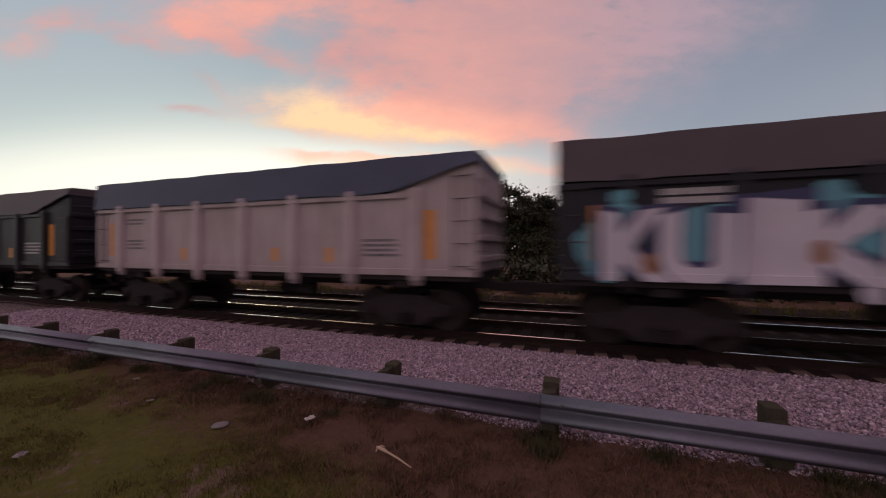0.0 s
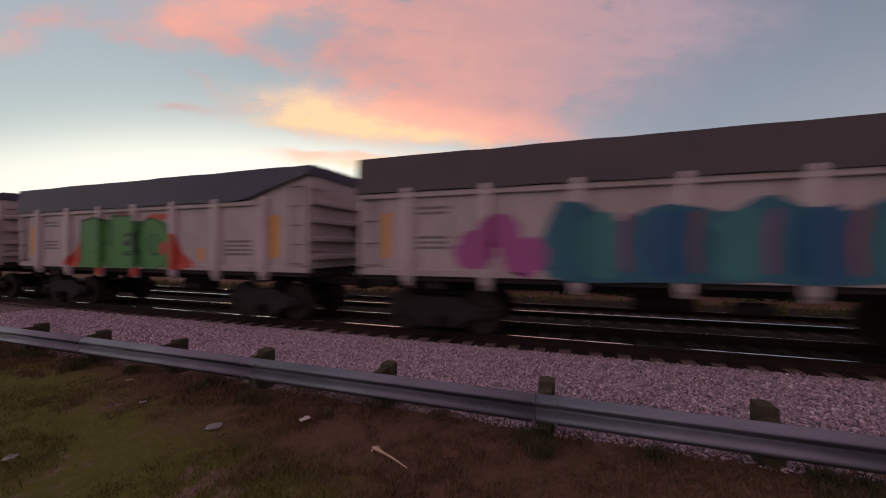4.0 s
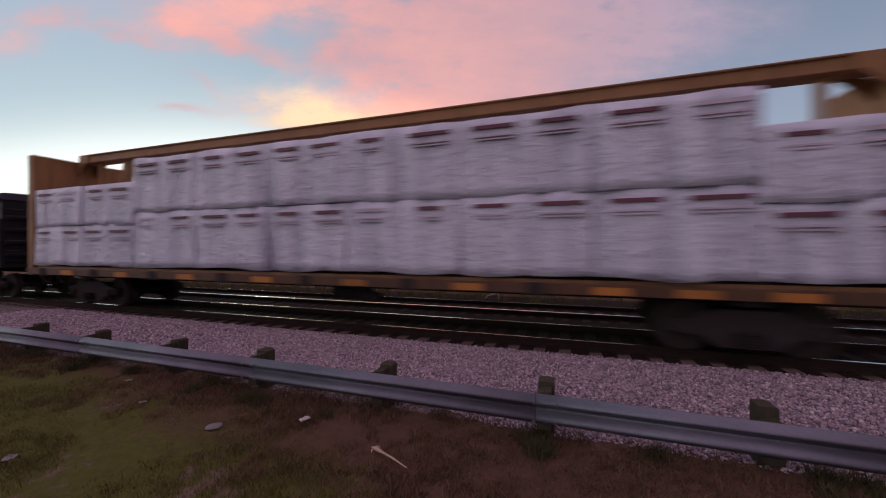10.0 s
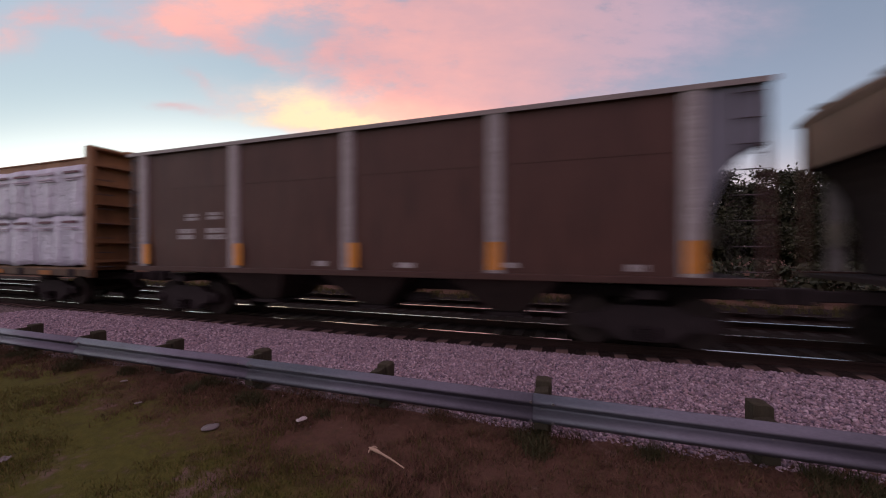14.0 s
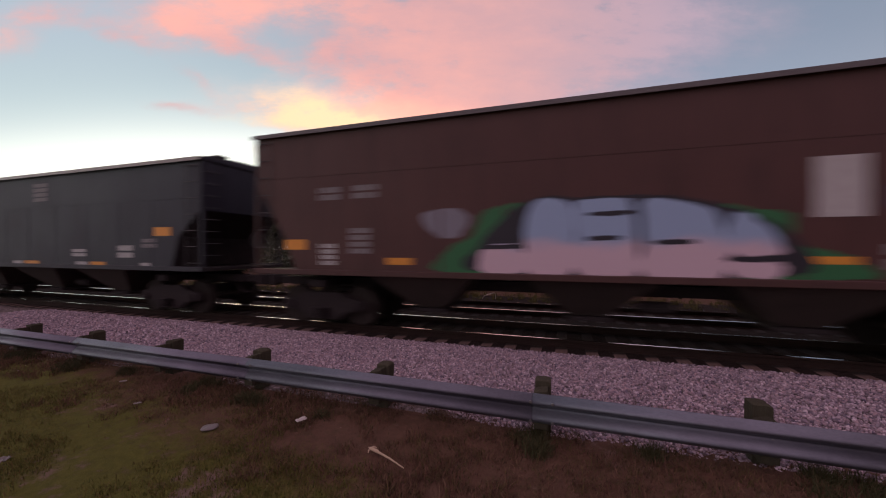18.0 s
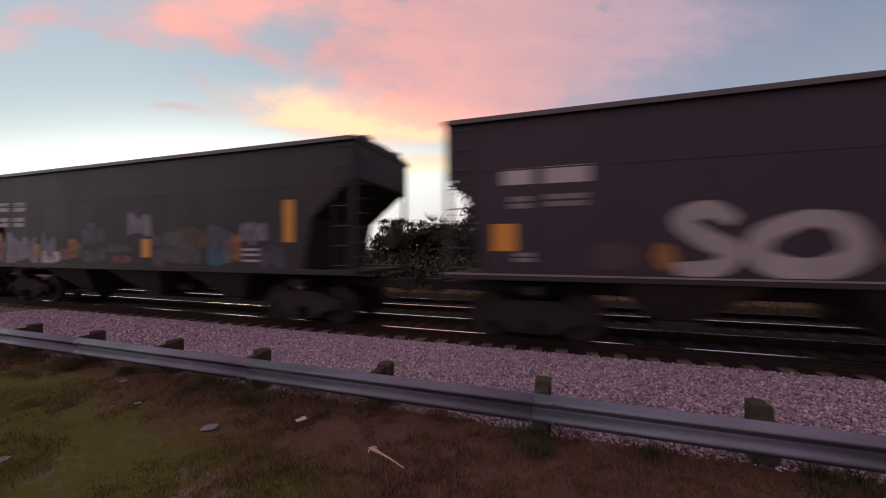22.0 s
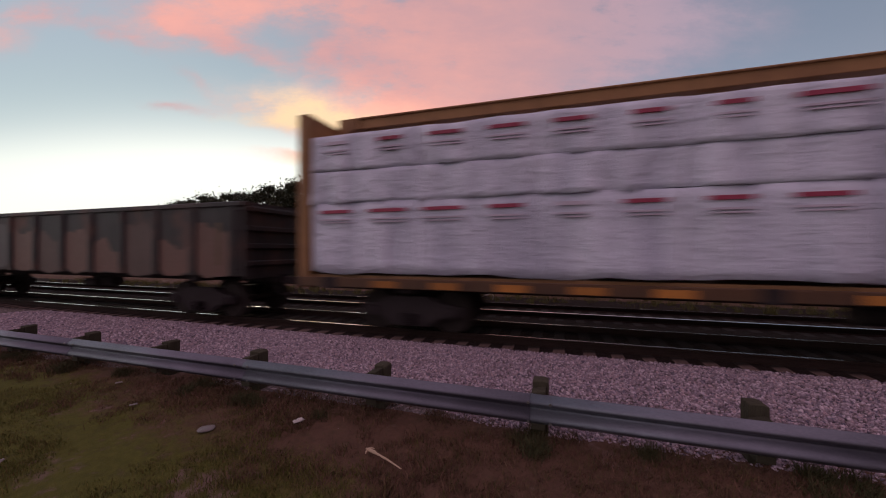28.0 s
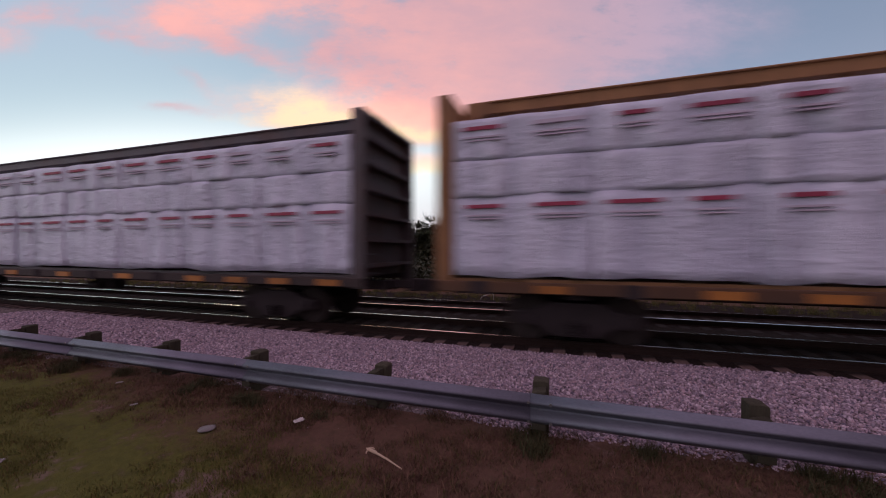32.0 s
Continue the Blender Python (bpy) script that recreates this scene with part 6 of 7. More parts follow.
    for x, z, w in ((-1.6, 1.82, 0.7), (0.3, 2.42, 0.6), (0.2, 1.98, 0.45), (1.3, 1.90, 0.5), (2.45, 1.62, 0.65)):
        daub(car, [(x - w / 2, z), (x + w / 2, z + 0.02), (x + w / 2, z - 0.06), (x - w / 2, z - 0.07)], S_INK, SIDE, 0.013, wob=0.012)
    daub(car, [(4.1, 2.65), (4.5, 2.75), (4.9, 2.6), (4.85, 2.1), (4.2, 2.1)], S_SMOKE, SIDE, 0.005, "faded blue-grey spray")
    car = hopper(214.96, 230.79, "dark maroon covered hopper car with red, orange and white spray pieces",
                 car_paint("maroon_hopper_paint", (0.024, 0.014, 0.017), rust=(0.034, 0.018, 0.019), wear=0.4), 16, 4, top=4.49, gate=PINKGATE,
           marks=[(-5.26, 3.02, 0.57, 0.28, PALEMARK), (-4.39, 3.00, 0.57, 0.29, PALEMARK), (-6.29, 2.55, 0.51, 0.27, WHITEMARK), (-6.21, 2.01, 0.46, 0.69, ORANGE), (-6.37, 1.55, 0.46, 0.23, WHITEMARK), (6.24, 2.12, 0.34, 1.26, ORANGE), (5.78, 1.99, 0.38, 0.52, PALEMARK)],
           chute=plain("grey_chute_paint", (0.12, 0.11, 0.12), (0.07, 0.065, 0.07), 0.7))
    daub(car, [(-5.85, 1.35), (-5.85, 3.2), (-5.6, 3.42), (-4.6, 3.36), (-3.98, 3.2), (-3.9, 1.36)], S_MAROONRED, SIDE, 0.005, "dull red spray block")
    for x in (-5.3, -4.65):
        swash(car, [(x, 1.4), (x + 0.05, 2.2), (x - 0.03, 2.9)], 0.10, S_INK, SIDE, 0.008)
    daub(car, [(-3.85, 1.34), (-3.75, 2.1), (-3.3, 2.35), (-2.9, 2.55), (-2.4, 2.52), (-2.3, 1.32)], S_BRICK, SIDE, 0.006, "brick-red spray")
    daub(car, [(-3.25, 1.34), (-3.1, 2.0), (-2.8, 2.4), (-2.6, 1.9), (-2.7, 1.34)], S_ORANGE, SIDE, 0.009, "orange spray flame")
    daub(car, [(-2.6, 2.5), (-1.0, 2.60), (1.0, 2.58), (2.2, 2.58), (3.4, 2.36), (3.5, 1.30), (-2.6, 1.30)], S_BRICK, SIDE, 0.006, "brick-red cloud behind a spray piece")
    for pts in ([(-2.55, 1.34), (-2.45, 2.1), (-2.25, 2.46), (-1.75, 2.5), (-1.65, 1.36)], [(-1.58, 1.36), (-1.55, 2.5), (-0.95, 2.5), (-0.9, 1.36)], [(-0.82, 1.34), (-0.80, 2.52), (-0.1, 2.54), (-0.05, 1.34)], [(0.05, 1.34), (0.05, 2.50), (0.75, 2.5), (0.80, 1.34)],
                [(0.9, 1.34), (0.95, 2.46), (1.35, 2.5), (1.6, 1.8), (1.95, 2.46), (2.0, 1.34)], [(2.08, 1.33), (2.1, 1.95), (2.5, 2.34), (3.05, 2.28), (3.3, 1.8), (3.4, 1.33)]):
        daub(car, pts, S_LILAC, SIDE, 0.010, "lilac-white sprayed block", 0.03)
    for x, z, w, hh in ((-2.1, 1.72, 0.35, 0.16), (-1.25, 2.05, 0.12, 0.5), (-0.45, 1.66, 0.35, 0.22), (0.4, 2.05, 0.3, 0.14), (1.35, 1.66, 0.25, 0.3), (2.4, 1.98, 0.75, 0.07), (2.6, 1.62, 0.55, 0.14)):
        daub(car, [(x - w / 2, z - hh / 2), (x - w / 2, z + hh / 2), (x + w / 2, z + hh / 2), (x + w / 2, z - hh / 2)], S_NAVY, SIDE, 0.013, wob=0.02)
    daub(car, [(3.3, 1.32), (3.25, 2.25), (3.9, 2.2), (4.4, 2.0), (4.55, 1.30)], S_ORANGE, SIDE, 0.009, "orange spray flame")
    swash(car, [(3.8, 2.6), (4.3, 2.68), (4.7, 2.4), (4.75, 1.95), (4.4, 1.75)], 0.34, S_GREY, SIDE, 0.012, "grey-white stroke")
    daub(car, [(4.95, 2.5), (5.35, 2.5), (5.4, 1.9), (5.0, 1.9)], S_SMOKE, SIDE, 0.006)
    car = hopper(232.52, 247.64, "dark covered hopper car with scattered small spray marks",
                 car_paint("dark_hopper_paint", (0.028, 0.0185, 0.0245), rust=(0.040, 0.024, 0.027), wear=0.4), 17, 3, top=4.40, cut=(1.0, 1.2, 2.5),
           marks=[(-6.39, 3.21, 0.60, 0.35, WHITEMARK), (-5.46, 3.19, 0.70, 0.35, WHITEMARK), (-6.38, 2.69, 0.58, 0.36, WHITEMARK), (-5.50, 2.68, 0.62, 0.36, WHITEMARK), (0.75, 1.78, 0.34, 0.52, ORANGE), (4.55, 1.74, 0.53, 0.06, WHITEMARK), (4.55, 1.61, 0.53, 0.06, WHITEMARK), (4.55, 1.46, 0.53, 0.06, WHITEMARK), (5.70, 2.43, 0.32, 1.02, ORANGE)])
    for k, (x, z, rx, rz, mat) in enumerate(((-6.75, 1.85, 0.30, 0.45, S_OCHRE), (-6.4, 1.62, 0.3, 0.30, S_GREY), (-5.7, 1.75, 0.40, 0.38, S_GREY), (-4.85, 1.78, 0.30, 0.40, S_LILAC), (-4.55, 1.62, 0.22, 0.30, S_ORANGE), (-3.85, 1.80, 0.34, 0.44, S_GREY),
                                               (-3.7, 1.50, 0.40, 0.16, S_PALE), (-2.85, 1.60, 0.34, 0.20, S_BRICK), (-2.45, 1.75, 0.24, 0.26, S_OCHRE), (-1.6, 2.20, 0.42, 0.28, S_SMOKE), (-1.55, 1.55, 0.45, 0.16, S_SMOKE), (-0.4, 1.80, 0.5, 0.14, S_SMOKE),
                                               (-0.3, 1.45, 0.35, 0.10, S_BRICK), (0.45, 2.48, 0.42, 0.34, S_GREY), (1.5, 2.0, 0.45, 0.18, S_SMOKE), (1.55, 1.60, 0.45, 0.24, S_DUNE), (2.5, 2.05, 0.45, 0.30, S_OCHREDIM), (2.4, 1.6, 0.35, 0.22, S_DUNE),
                                               (3.5, 1.95, 0.34, 0.40, S_SMOKE), (3.45, 1.55, 0.30, 0.20, S_TEALBLUE), (3.95, 1.75, 0.20, 0.28, S_OCHRE), (4.6, 2.15, 0.36, 0.24, S_GREY), (5.2, 1.6, 0.3, 0.25, S_SMOKE))):
        rng = random.Random(k)
        for q in range(3):
            a, b = x + rx * (0.75 * q - 1.0), x + rx * (0.75 * q - 0.45)
            lo, hi = z - rz * rng.uniform(0.6, 1.15), z + rz * rng.uniform(0.5, 1.25)
            daub(car, [(a, lo), (a + rng.uniform(-0.1, 0.1), hi), (b, hi - rng.uniform(-0.05, 0.2)), (b + rng.uniform(-0.1, 0.1), lo)], mat, SIDE, 0.006 + 0.001 * ((k + q) % 5), "small spray mark", 0.03, k)
        swash(car, [(x - rx * 0.7, z - rz * 0.6), (x - rx * 0.2, z + rz * 0.7), (x + rx * 0.2, z - rz * 0.6), (x + rx * 0.7, z + rz * 0.5)], 0.05, S_INK, SIDE, 0.012)
    car = hopper(249.73, 265.19, "dark purple-brown covered hopper car with a white spray piece",
                 car_paint("plum_hopper_paint", (0.038, 0.025, 0.037), rust=(0.050, 0.030, 0.036), wear=0.4), 18, 3, top=4.45, cut=(1.19, 0.6, 2.65),
           marks=[(-6.24, 3.15, 0.58, 0.31, PALEMARK), (-5.35, 3.15, 0.83, 0.32, PALEMARK), (-6.19, 2.67, 0.41, 0.27, GREYMARK), (-5.36, 2.69, 0.77, 0.27, GREYMARK), (-6.49, 1.98, 0.45, 0.53, ORANGE), (-6.12, 1.61, 0.38, 0.21, GREYMARK), (5.96, 1.85, 0.30, 0.68, ORANGE), (6.38, 1.85, 0.33, 0.67, GREYMARK), (4.39, 1.82, 0.57, 0.09, GREYMARK), (4.39, 1.62, 0.57, 0.09, GREYMARK), (4.39, 1.44, 0.57, 0.07, GREYMARK)],
           lip=plain("pale_sill_edge", (0.26, 0.225, 0.24), (0.14, 0.12, 0.125), 0.6))
    for pts, w in (([(-2.75, 2.20), (-3.1, 2.42), (-3.5, 2.25), (-3.2, 1.95), (-2.8, 1.72), (-3.0, 1.45), (-3.6, 1.42)], 0.34), ([(-1.7, 2.28), (-2.35, 2.0), (-2.4, 1.6), (-1.8, 1.42), (-1.25, 1.65), (-1.35, 2.1), (-1.75, 2.25)], 0.38),
                   ([(-0.6, 2.2), (0.0, 2.12), (0.4, 2.2)], 0.26), ([(0.0, 2.1), (-0.1, 1.75), (-0.15, 1.42)], 0.36), ([(0.55, 2.25), (1.0, 2.30), (1.5, 2.36)], 0.30), ([(0.95, 2.2), (0.95, 1.8), (0.9, 1.42)], 0.40), ([(1.45, 2.3), (1.2, 1.9), (1.45, 1.6), (1.75, 1.42)], 0.34),
                   ([(1.5, 2.0), (1.95, 2.12), (2.4, 1.95)], 0.22), ([(1.95, 1.95), (2.3, 1.7), (2.6, 1.48), (3.15, 1.72)], 0.30)):
        swash(car, pts, w + 0.10, S_INK, SIDE, 0.007)
        swash(car, pts, w, S_BONE, SIDE, 0.012, "bone-white sprayed stroke")
    for x, z in ((-3.75, 1.62), (-0.70, 1.70), (0.60, 1.62), (2.55, 1.72)):
        spot(car, x, z, 0.17, 0.24, S_OCHRE, SIDE, 0.006, "ochre spray")
    for pts in ([(3.85, 2.15), (4.6, 2.2), (4.7, 1.95), (3.9, 1.95)], [(4.8, 1.45), (4.8, 2.15), (5.2, 2.15), (5.3, 1.45)], [(-4.9, 1.4), (-4.8, 1.85), (-4.2, 1.8), (-4.2, 1.4)]):
        daub(car, pts, S_DIMPLUM, SIDE, 0.005, "faint brownish spray", 0.04)
    car = hopper(267.22, 283.14, "rusty red covered hopper car with small orange panels", car_paint("rust_red_hopper_paint", (0.085, 0.038, 0.032), wear=0.5, rust=(0.064, 0.034, 0.031)), 19, 3, top=4.49, cut=(1.2, 0.7, 2.5), plates=(REDORANGE, None),
           marks=[(-5.74, 2.96, 0.47, 0.33, GREYMARK), (-4.99, 2.96, 0.64, 0.34, GREYMARK), (-6.73, 1.93, 0.55, 0.26, ORANGE), (-5.01, 1.51, 0.56, 0.15, ORANGE), (-1.86, 1.78, 0.60, 0.15, ORANGE), (1.38, 1.88, 0.72, 0.14, ORANGE), (3.41, 1.50, 0.62, 0.16, ORANGE), (4.41, 1.75, 0.61, 0.05, GREYMARK), (4.41, 1.61, 0.61, 0.05, GREYMARK), (4.41, 1.47, 0.61, 0.05, GREYMARK), (5.83, 1.91, 0.60, 0.26, ORANGE)])
    for pts, w in (([(-2.3, 2.7), (-1.8, 2.92), (-1.2, 2.85), (-1.25, 2.2), (-1.3, 1.5)], 0.14), ([(-0.2, 1.6), (0.1, 2.3), (0.5, 2.75), (1.1, 2.92), (1.5, 2.6)], 0.16), ([(0.0, 2.7), (0.2, 2.62), (0.6, 2.4)], 0.18), ([(1.9, 1.9), (1.95, 2.5), (2.4, 2.52), (2.9, 2.3), (2.8, 1.7)], 0.16),
                   ([(-1.4, 1.5), (-0.9, 1.9), (-0.3, 1.95), (0.6, 2.1)], 0.12)):
        swash(car, pts, w, S_INKDIM, SIDE, 0.006, "faint dark sprayed line")
    car = hopper(284.8, 298.2, "dark brown covered hopper car with white and red spray pieces",
                 car_paint("umber_hopper_paint", (0.033, 0.021, 0.025), rust=(0.045, 0.026, 0.026), wear=0.4), 20, 4, pale=True, top=4.62, cut=(0.88, 1.05, 2.85), plates=(SLATE, None), gate=WHITEGATE,
           marks=[(-3.11, 2.71, 0.66, 0.39, GREYMARK), (-2.18, 2.69, 0.66, 0.41, GREYMARK), (-0.69, 2.41, 0.58, 0.29, LIMEMARK), (-3.86, 2.12, 0.25, 0.46, ORANGE), (-5.81, 1.84, 0.28, 1.08, ORANGE), (5.63, 1.83, 0.37, 1.04, ORANGE), (4.70, 2.04, 0.59, 0.34, GREYMARK), (-3.19, 1.58, 0.54, 0.29, GREYMARK)],
           chute=plain("pale_chute_paint", (0.20, 0.16, 0.17), (0.08, 0.065, 0.07), 0.7))
    daub(car, [(-5.2, 1.32), (-5.15, 2.0), (-4.8, 2.4), (-4.2, 2.42), (-3.75, 2.1), (-3.5, 1.32)], S_REDPINK, SIDE, 0.006, "red-pink spray")
    for z in (1.55, 1.85):
        daub(car, [(-5.0, z), (-3.8, z + 0.05), (-3.8, z - 0.03), (-5.0, z - 0.05)], S_MAROONRED, SIDE, 0.009, wob=0.015)
    for x, z, rx, rz in ((-1.55, 1.75, 0.30, 0.28), (0.25, 2.48, 0.30, 0.14), (1.0, 2.50, 0.30, 0.14), (2.45, 1.95, 0.30, 0.36)):
        spot(car, x, z, rx, rz, S_GOLD, SIDE, 0.006, "golden spray")
    for pts in ([(-2.1, 1.32), (-1.9, 1.55), (-1.0, 1.60), (-0.95, 1.32)], [(-1.5, 1.9), (-1.55, 2.4), (-0.9, 2.45), (-0.5, 2.1), (-0.2, 1.34), (-0.9, 1.34)], [(-0.3, 2.2), (0.1, 2.42), (0.5, 2.4), (0.45, 1.34), (-0.15, 1.34)],
                [(0.55, 2.2), (0.85, 2.45), (1.1, 2.0), (1.35, 1.34), (0.55, 1.34)], [(1.2, 2.30), (2.3, 2.32), (2.45, 2.16), (1.3, 2.05)], [(2.0, 1.36), (2.1, 1.58), (2.95, 1.58), (3.0, 1.36)]):
        daub(car, pts, S_PALE, SIDE, 0.010, "white sprayed block", 0.03)
    daub(car, [(1.45, 1.98), (1.95, 2.0), (2.0, 1.5), (1.6, 1.45)], S_INK, SIDE, 0.008)
    for pts in ([(-1.45, 2.3), (-1.1, 1.9), (-0.95, 1.4)], [(-0.75, 2.35), (-0.55, 1.8), (-0.25, 1.4)], [(-0.25, 2.15), (0.05, 1.8), (0.0, 1.4)], [(0.45, 2.3), (0.5, 1.8), (0.6, 1.4)], [(0.85, 2.4), (0.95, 1.9), (1.2, 1.4)], [(1.25, 2.16), (1.8, 2.2), (2.35, 2.18)]):
        swash(car, pts, 0.07, S_DUSKPINK, SIDE, 0.014, "dusky pink sprayed line")
    for x, z, rx, rz in ((-1.15, 2.1, 0.14, 0.16), (0.2, 1.95, 0.12, 0.2), (0.85, 1.6, 0.12, 0.2)):
        spot(car, x, z, rx, rz, S_GOLD, SIDE, 0.016, "golden spray")
    daub(car, [(4.2, 2.25), (4.9, 2.15), (5.3, 1.95), (5.2, 1.7), (4.7, 1.85), (4.4, 2.0)], S_GREY, SIDE, 0.006, "faded white scrawl")
    gondola_open(299.8, 317.1)
    centerbeam(318.77, 342.42, "yellow centre-beam flatcar fully loaded with lumber in white wrap", YELLOW, 22, (1.62, 0.72, 0.83))
    centerbeam(344.13, 367.97, "dark brown centre-beam flatcar loaded with lumber in white wrap", DARKFLAT, 23, (1.62, 0.72, 0.83))
    centerbeam(369.7, 393.5, "yellow-brown centre-beam flatcar loaded with lumber in white wrap", YELLOW, 24, (1.62, 0.72, 0.83))


def gondola_open(x0, x1):
    """A long open gondola with ribbed rusty sides."""
    car = car_root("gondola_car", x0, x1, "long open gondola car with rusty brown ribbed sides", "railcar")
    length = x1 - x0
    h = length / 2
    paint = car_paint("rusty_gondola_paint", (0.034, 0.026, 0.027), rust=(0.13, 0.058, 0.042), wear=0.95)
    underframe(car, length, paint, 1.05, 1.9)
    bot, top = 1.08, 2.98
    part("floor", boxes((-h + 0.06, h - 0.06, -1.34, 1.34, 1.07, 1.2)), IRON, car)
    for s in (-1, 1):
        part("side_wall", boxes((-h, h, *sorted((1.34 * s, 1.40 * s)), bot, top - 0.13)), paint, car)
        part("top_chord", boxes((-h, h, *sorted((1.30 * s, 1.46 * s)), top - 0.129, top)), paint, car, bevel=0.02)
        n = 13
        for i in range(n):
            x = -h + 0.35 + (length - 0.7) * i / (n - 1)
            bm = bmesh.new()
            prism(bm, [(x - 0.12, 1.401 * s), (x - 0.07, 1.48 * s), (x + 0.07, 1.48 * s), (x + 0.12, 1.401 * s)], "z", bot, top - 0.13)
            part("rib", bm, paint, car)
        a, b = sorted((s * h, s * (h - 0.06)))
        part("end_wall", boxes((a + 0.001, b - 0.001, -1.338, 1.338, 1.0, top)), paint, car)
        for z in (1.4, 1.85, 2.3, 2.8):
            a, b = sorted((s * (h + 0.001), s * (h + 0.09)))
            part("end_rib", boxes((a, b, -1.32, 1.32, z - 0.07, z + 0.07)), paint, car, bevel=0.02)
    ladder(car, h - 0.28, -1.40, 1.15, 2.8, 0.3, IRON)
    ladder(car, -h + 0.28, -1.40, 1.15, 2.8, 0.3, IRON)
    mark(car, "reflective_panel", h - 0.85, 1.9, 0.16, 1.1, S_OCHREDIM, -1.402, "faded ochre panel")
    bays = [-h + 0.35 + (length - 0.7) * i / 12 for i in range(13)]
    skin = ((), open_side)
    rng = random.Random(77)
    for k, (a, b) in enumerate(zip(bays, bays[1:])):
        lo, hi = a + 0.16, b - 0.16
        if k in (0, 1, 2, 4):
            daub(car, [(lo, 1.3), (lo + 0.05, 2.3), (lo + 0.4, 2.6), (hi - 0.2, 2.55), (hi, 1.9), (hi - 0.1, 1.25)], (S_SMOKE, S_TEALDIM, S_SMOKE, S_SMOKE, S_DUNE)[k], skin, 0.004, "faded blue-grey spray")
            swash(car, [(lo + 0.15, 1.5), (lo + 0.3, 2.35), (lo + 0.6, 1.6), (hi - 0.25, 2.3)], 0.12, S_DUNE, skin, 0.008)
        else:
            z = rng.uniform(1.9, 2.5)
            daub(car, [(lo, 1.15), (lo, z), (lo + 0.4, z + rng.uniform(-0.2, 0.2)), (hi - 0.3, z + rng.uniform(-0.3, 0.2)), (hi, z - 0.2), (hi, 1.15)], S_RUST if k % 3 else S_RUSTDIM, skin, 0.004, "rust-brown weathered patch", 0.05)


def open_side(x, z):
    return 1.40


S_RUST, S_RUSTDIM, S_TEALDIM = spray("rust_bloom", (0.15, 0.075, 0.058), 0.6), spray("dim_rust_bloom", (0.10, 0.055, 0.046), 0.6), spray("dim_teal_spray", (0.085, 0.115, 0.16))



freight()


# ---- small things on the verge ----
def litter():
    def scrap(name, label, cat, x, y, w, d, mat, seed, crumple=0.5):
        rng = random.Random(seed)
        bm = bmesh.new()
        n = 7
        grid = [[bm.verts.new((w * (i / n - 0.5), d * (j / n - 0.5), 0.012 + crumple * min(w, d) * rng.uniform(0, 0.6) * (1 if 0 < i < n and 0 < j < n else 0.3))) for i in range(n + 1)] for j in range(n + 1)]
        for j in range(n):
            for i in range(n):
                if (i in (0, n - 1) and j in (0, n - 1)):
                    continue
                bm.faces.new((grid[j][i], grid[j][i + 1], grid[j + 1][i + 1], grid[j + 1][i]))
        ret = bmesh.ops.extrude_face_region(bm, geom=list(bm.faces))
        for v in ret["geom"]:
            if isinstance(v, bmesh.types.BMVert):
                v.co.z += 0.006
        ob = new(name, finish(bm, name, mat))
        ob.location, ob.rotation_euler = (x, y, 0.02), (0, 0, rng.uniform(0, 3))
        tagged(ob, label, cat)
    scrap("paper_scrap", "crumpled white paper scrap on the dry grass", "litter", -2.86, 3.44, 0.12, 0.07, PAPER, 1)
    scrap("paper_scrap", "small pale scrap at the edge of the grass", "litter", -4.95, 1.90, 0.10, 0.08, CLEAR, 2)
    scrap("paper_scrap", "small pale scrap in the grass", "litter", -6.2, 3.6, 0.09, 0.04, CLEAR, 3)
    scrap("paper_scrap", "dull wrapper in the dry grass", "litter", -5.15, 3.15, 0.08, 0.045, CLEAR, 5, 0.3)
    bm = bmesh.new()
    bmesh.ops.create_uvsphere(bm, u_segments=18, v_segments=8, radius=0.088)
    for v in bm.verts:
        v.co.z = max(0.0, v.co.z + 0.025 * math.sin(v.co.x * 40)) * 0.28
    ob = new("plastic_lid", finish(bm, "plastic_lid", CLEAR, smooth=True))
    ob.location = (-3.73, 3.0, 0.015)
    tagged(ob, "flattened cloudy plastic lid lying on the grass", "litter")
    bm = bmesh.new()
    pts = [(-0.01, 0.01, 0.025), (0.03, -0.01, 0.028), (0.11, -0.035, 0.03), (0.14, -0.05, 0.03), (0.28, -0.10, 0.025), (0.46, -0.185, 0.02)]
    rad = [0.005, 0.016, 0.017, 0.011, 0.009, 0.005]
    tube(bm, pts, rad)
    tube(bm, [(0.0, 0.0, 0.026), (0.045, 0.022, 0.03), (0.075, 0.028, 0.026)], [0.006, 0.010, 0.004])
    tube(bm, [(0.02, -0.005, 0.026), (0.025, -0.05, 0.028), (0.035, -0.075, 0.022)], [0.010, 0.008, 0.003])
    ob = new("broken_stick", finish(bm, "broken_stick", STICK))
    ob.location = (-1.82, 3.16, 0.01)
    tagged(ob, "pale broken stick with a splintered end", "stick")
    # wire hoop beyond the far track
    bm = bmesh.new()
    path = [(-0.34, 0, 0.0), (-0.30, 0, 0.10), (-0.05, 0, 0.20), (0.10, 0, 0.24), (0.16, 0, 0.18), (0.15, 0, 0.0)]
    tube(bm, path, 0.012, 5)
    ob = new("wire_hoop", finish(bm, "wire_hoop", WIRE))
    ob.location = (-2.6, 13.7, 0.085)
    tagged(ob, "bent pale wire hoop standing by the far track", "wire")


litter()


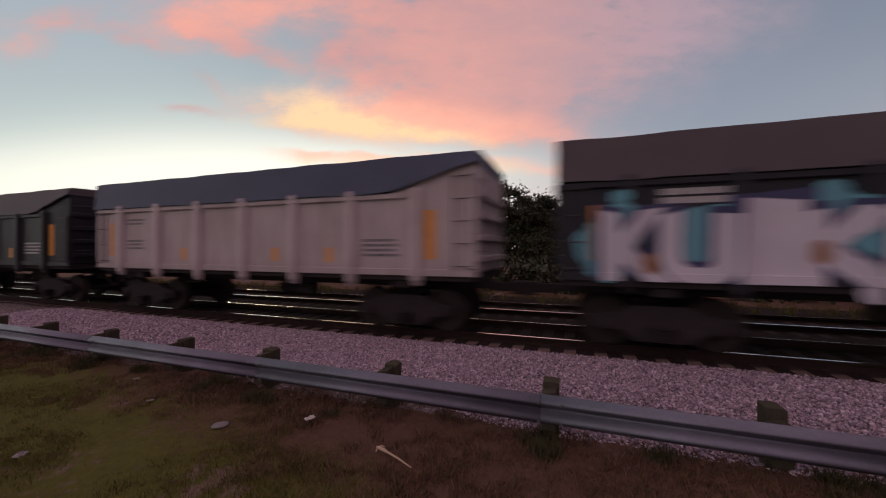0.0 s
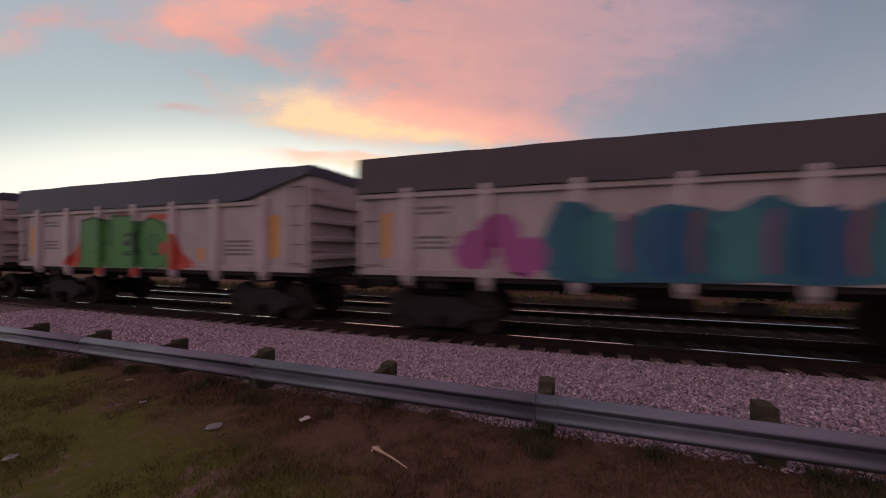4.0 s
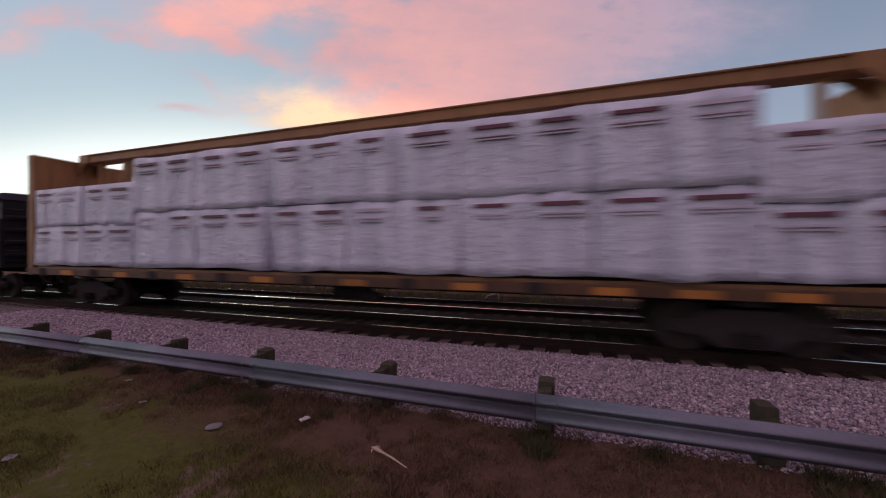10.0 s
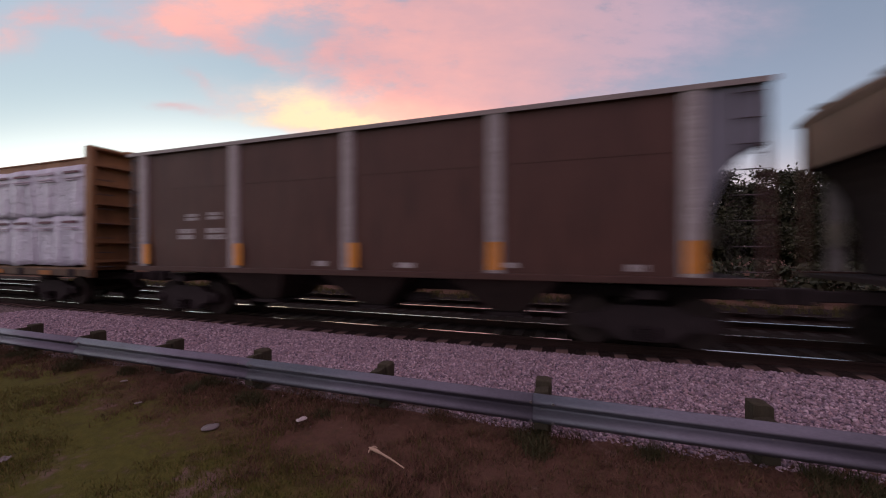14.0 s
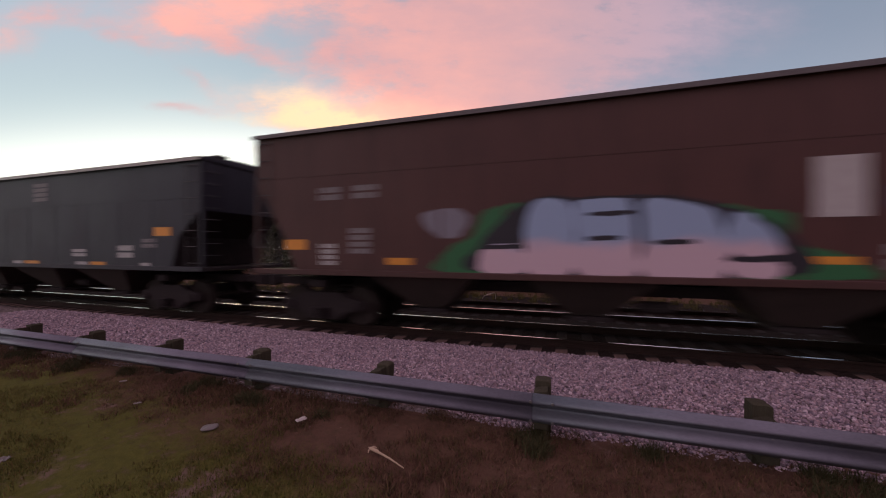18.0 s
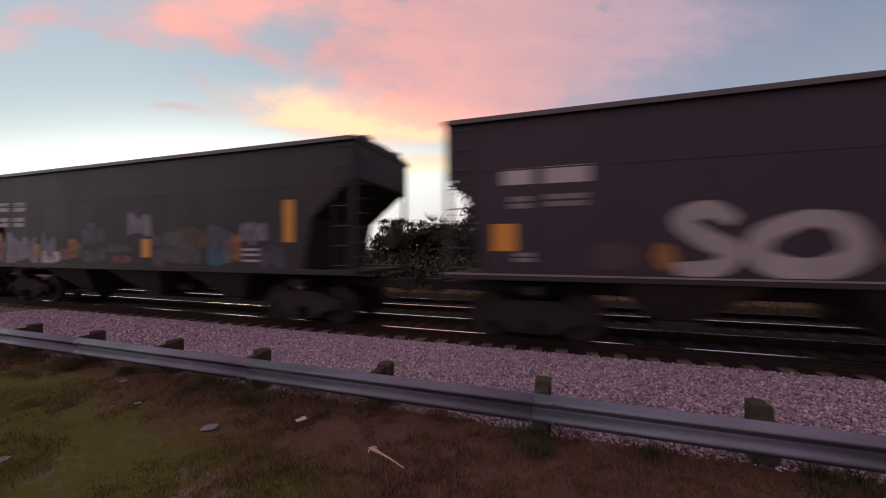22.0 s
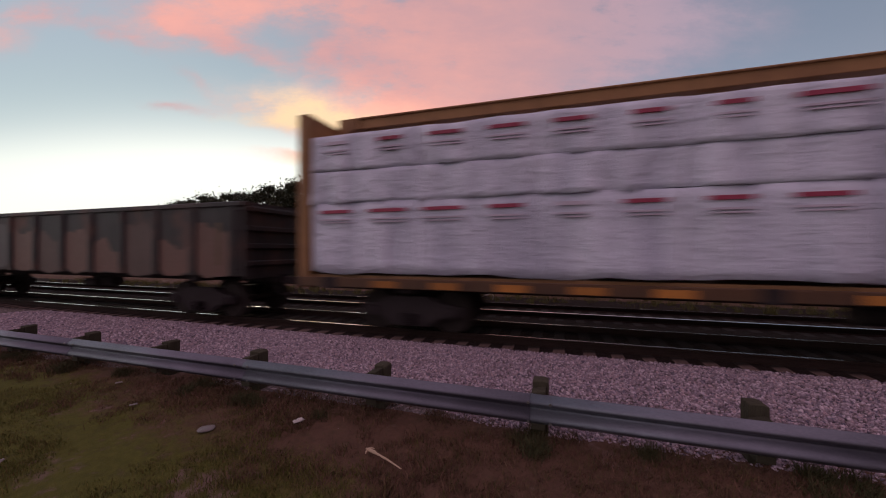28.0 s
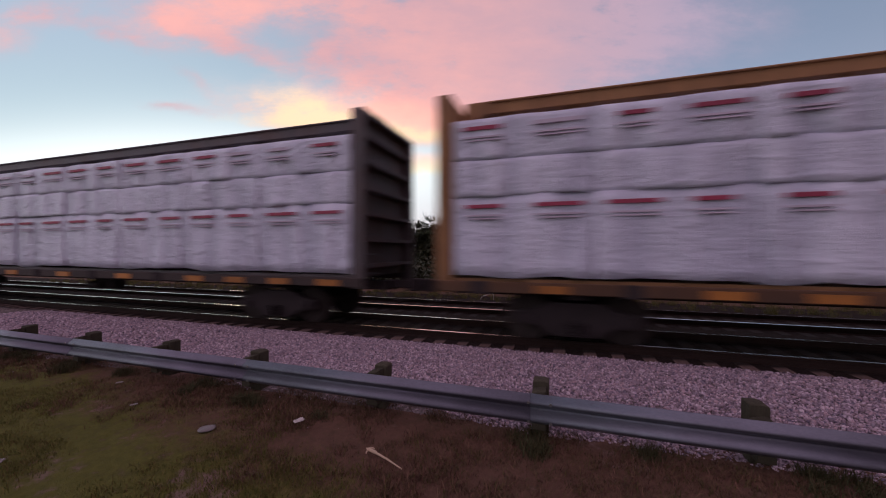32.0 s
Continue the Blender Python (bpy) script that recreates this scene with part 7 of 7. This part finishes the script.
# ---- ties, joined into their tracks ----
def ties():
    rng = random.Random(3)
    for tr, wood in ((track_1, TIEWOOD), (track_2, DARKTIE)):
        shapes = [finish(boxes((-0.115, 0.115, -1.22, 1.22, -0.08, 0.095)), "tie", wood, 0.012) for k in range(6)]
        for i in range(-85, 26):
            o = part("tie", shapes[i % 6], wood, tr)
            o.location = (i * 0.50 + rng.uniform(-0.03, 0.03), rng.uniform(-0.05, 0.05), rng.uniform(-0.008, 0.004))
            o.rotation_euler = (0, 0, rng.uniform(-0.02, 0.02))


ties()

# ---- what moves ----
#        seconds, metres that the train has gone
RUN = [(0, 0.0), (1, 11.18), (2, 22.56), (3, 33.52), (3.5, 39.22), (4.5, 50.68), (5.5, 62.19), (6, 67.98), (7, 79.47), (8, 90.98), (9, 102.43), (10, 113.52), (11, 124.34),
       (12, 135.69), (13, 146.87), (14, 158.33), (14.5, 164.1), (15.5, 175.7), (16.5, 187.39), (17, 193.29), (18, 205.0), (19, 216.86), (20, 228.69), (21, 240.54), (22, 252.06),
       (23, 264.1), (24, 276.16), (25, 288.7), (25.5, 294.7), (26.5, 306.7), (27.5, 318.71), (28, 324.66), (29, 336.6), (30, 348.18), (31, 360.13), (32, 372.14)]


def gone(t):
    return float(np.interp(t, [r[0] for r in RUN], [r[1] for r in RUN]))


def motions():
    start = {}
    for car, x in CARS:
        start[car.name] = x
        walk(car, [(t, pose(x - s, TRACK, RAIL_Z)) for t, s in RUN])
    turn = 75.0
    stride = radians(turn) * 0.455
    times = np.linspace(0, 32, 6401)
    dist = np.array([gone(t) for t in times])
    for wheel, dx, car in WHEELS:
        x = start[car.name]
        # turns while its car is near enough to be seen
        first, last = max(0.0, x - 16), min(dist[-1], x + 60)
        rows, angle, k = [(0.0, pose(dx, 0, 0.455))], 0.0, 0
        s = first + stride
        while s < last:
            t = float(np.interp(s, dist, times))
            if t - rows[-1][0] > 0.034 and t < 31.96:
                angle -= turn
                rows.append((t, pose(dx, 0, 0.455, 0, angle, 0)))
            s += stride
        rows.append((32.0, pose(dx, 0, 0.455, 0, angle - turn * 0.5, 0)))
        walk(wheel, rows)


motions()
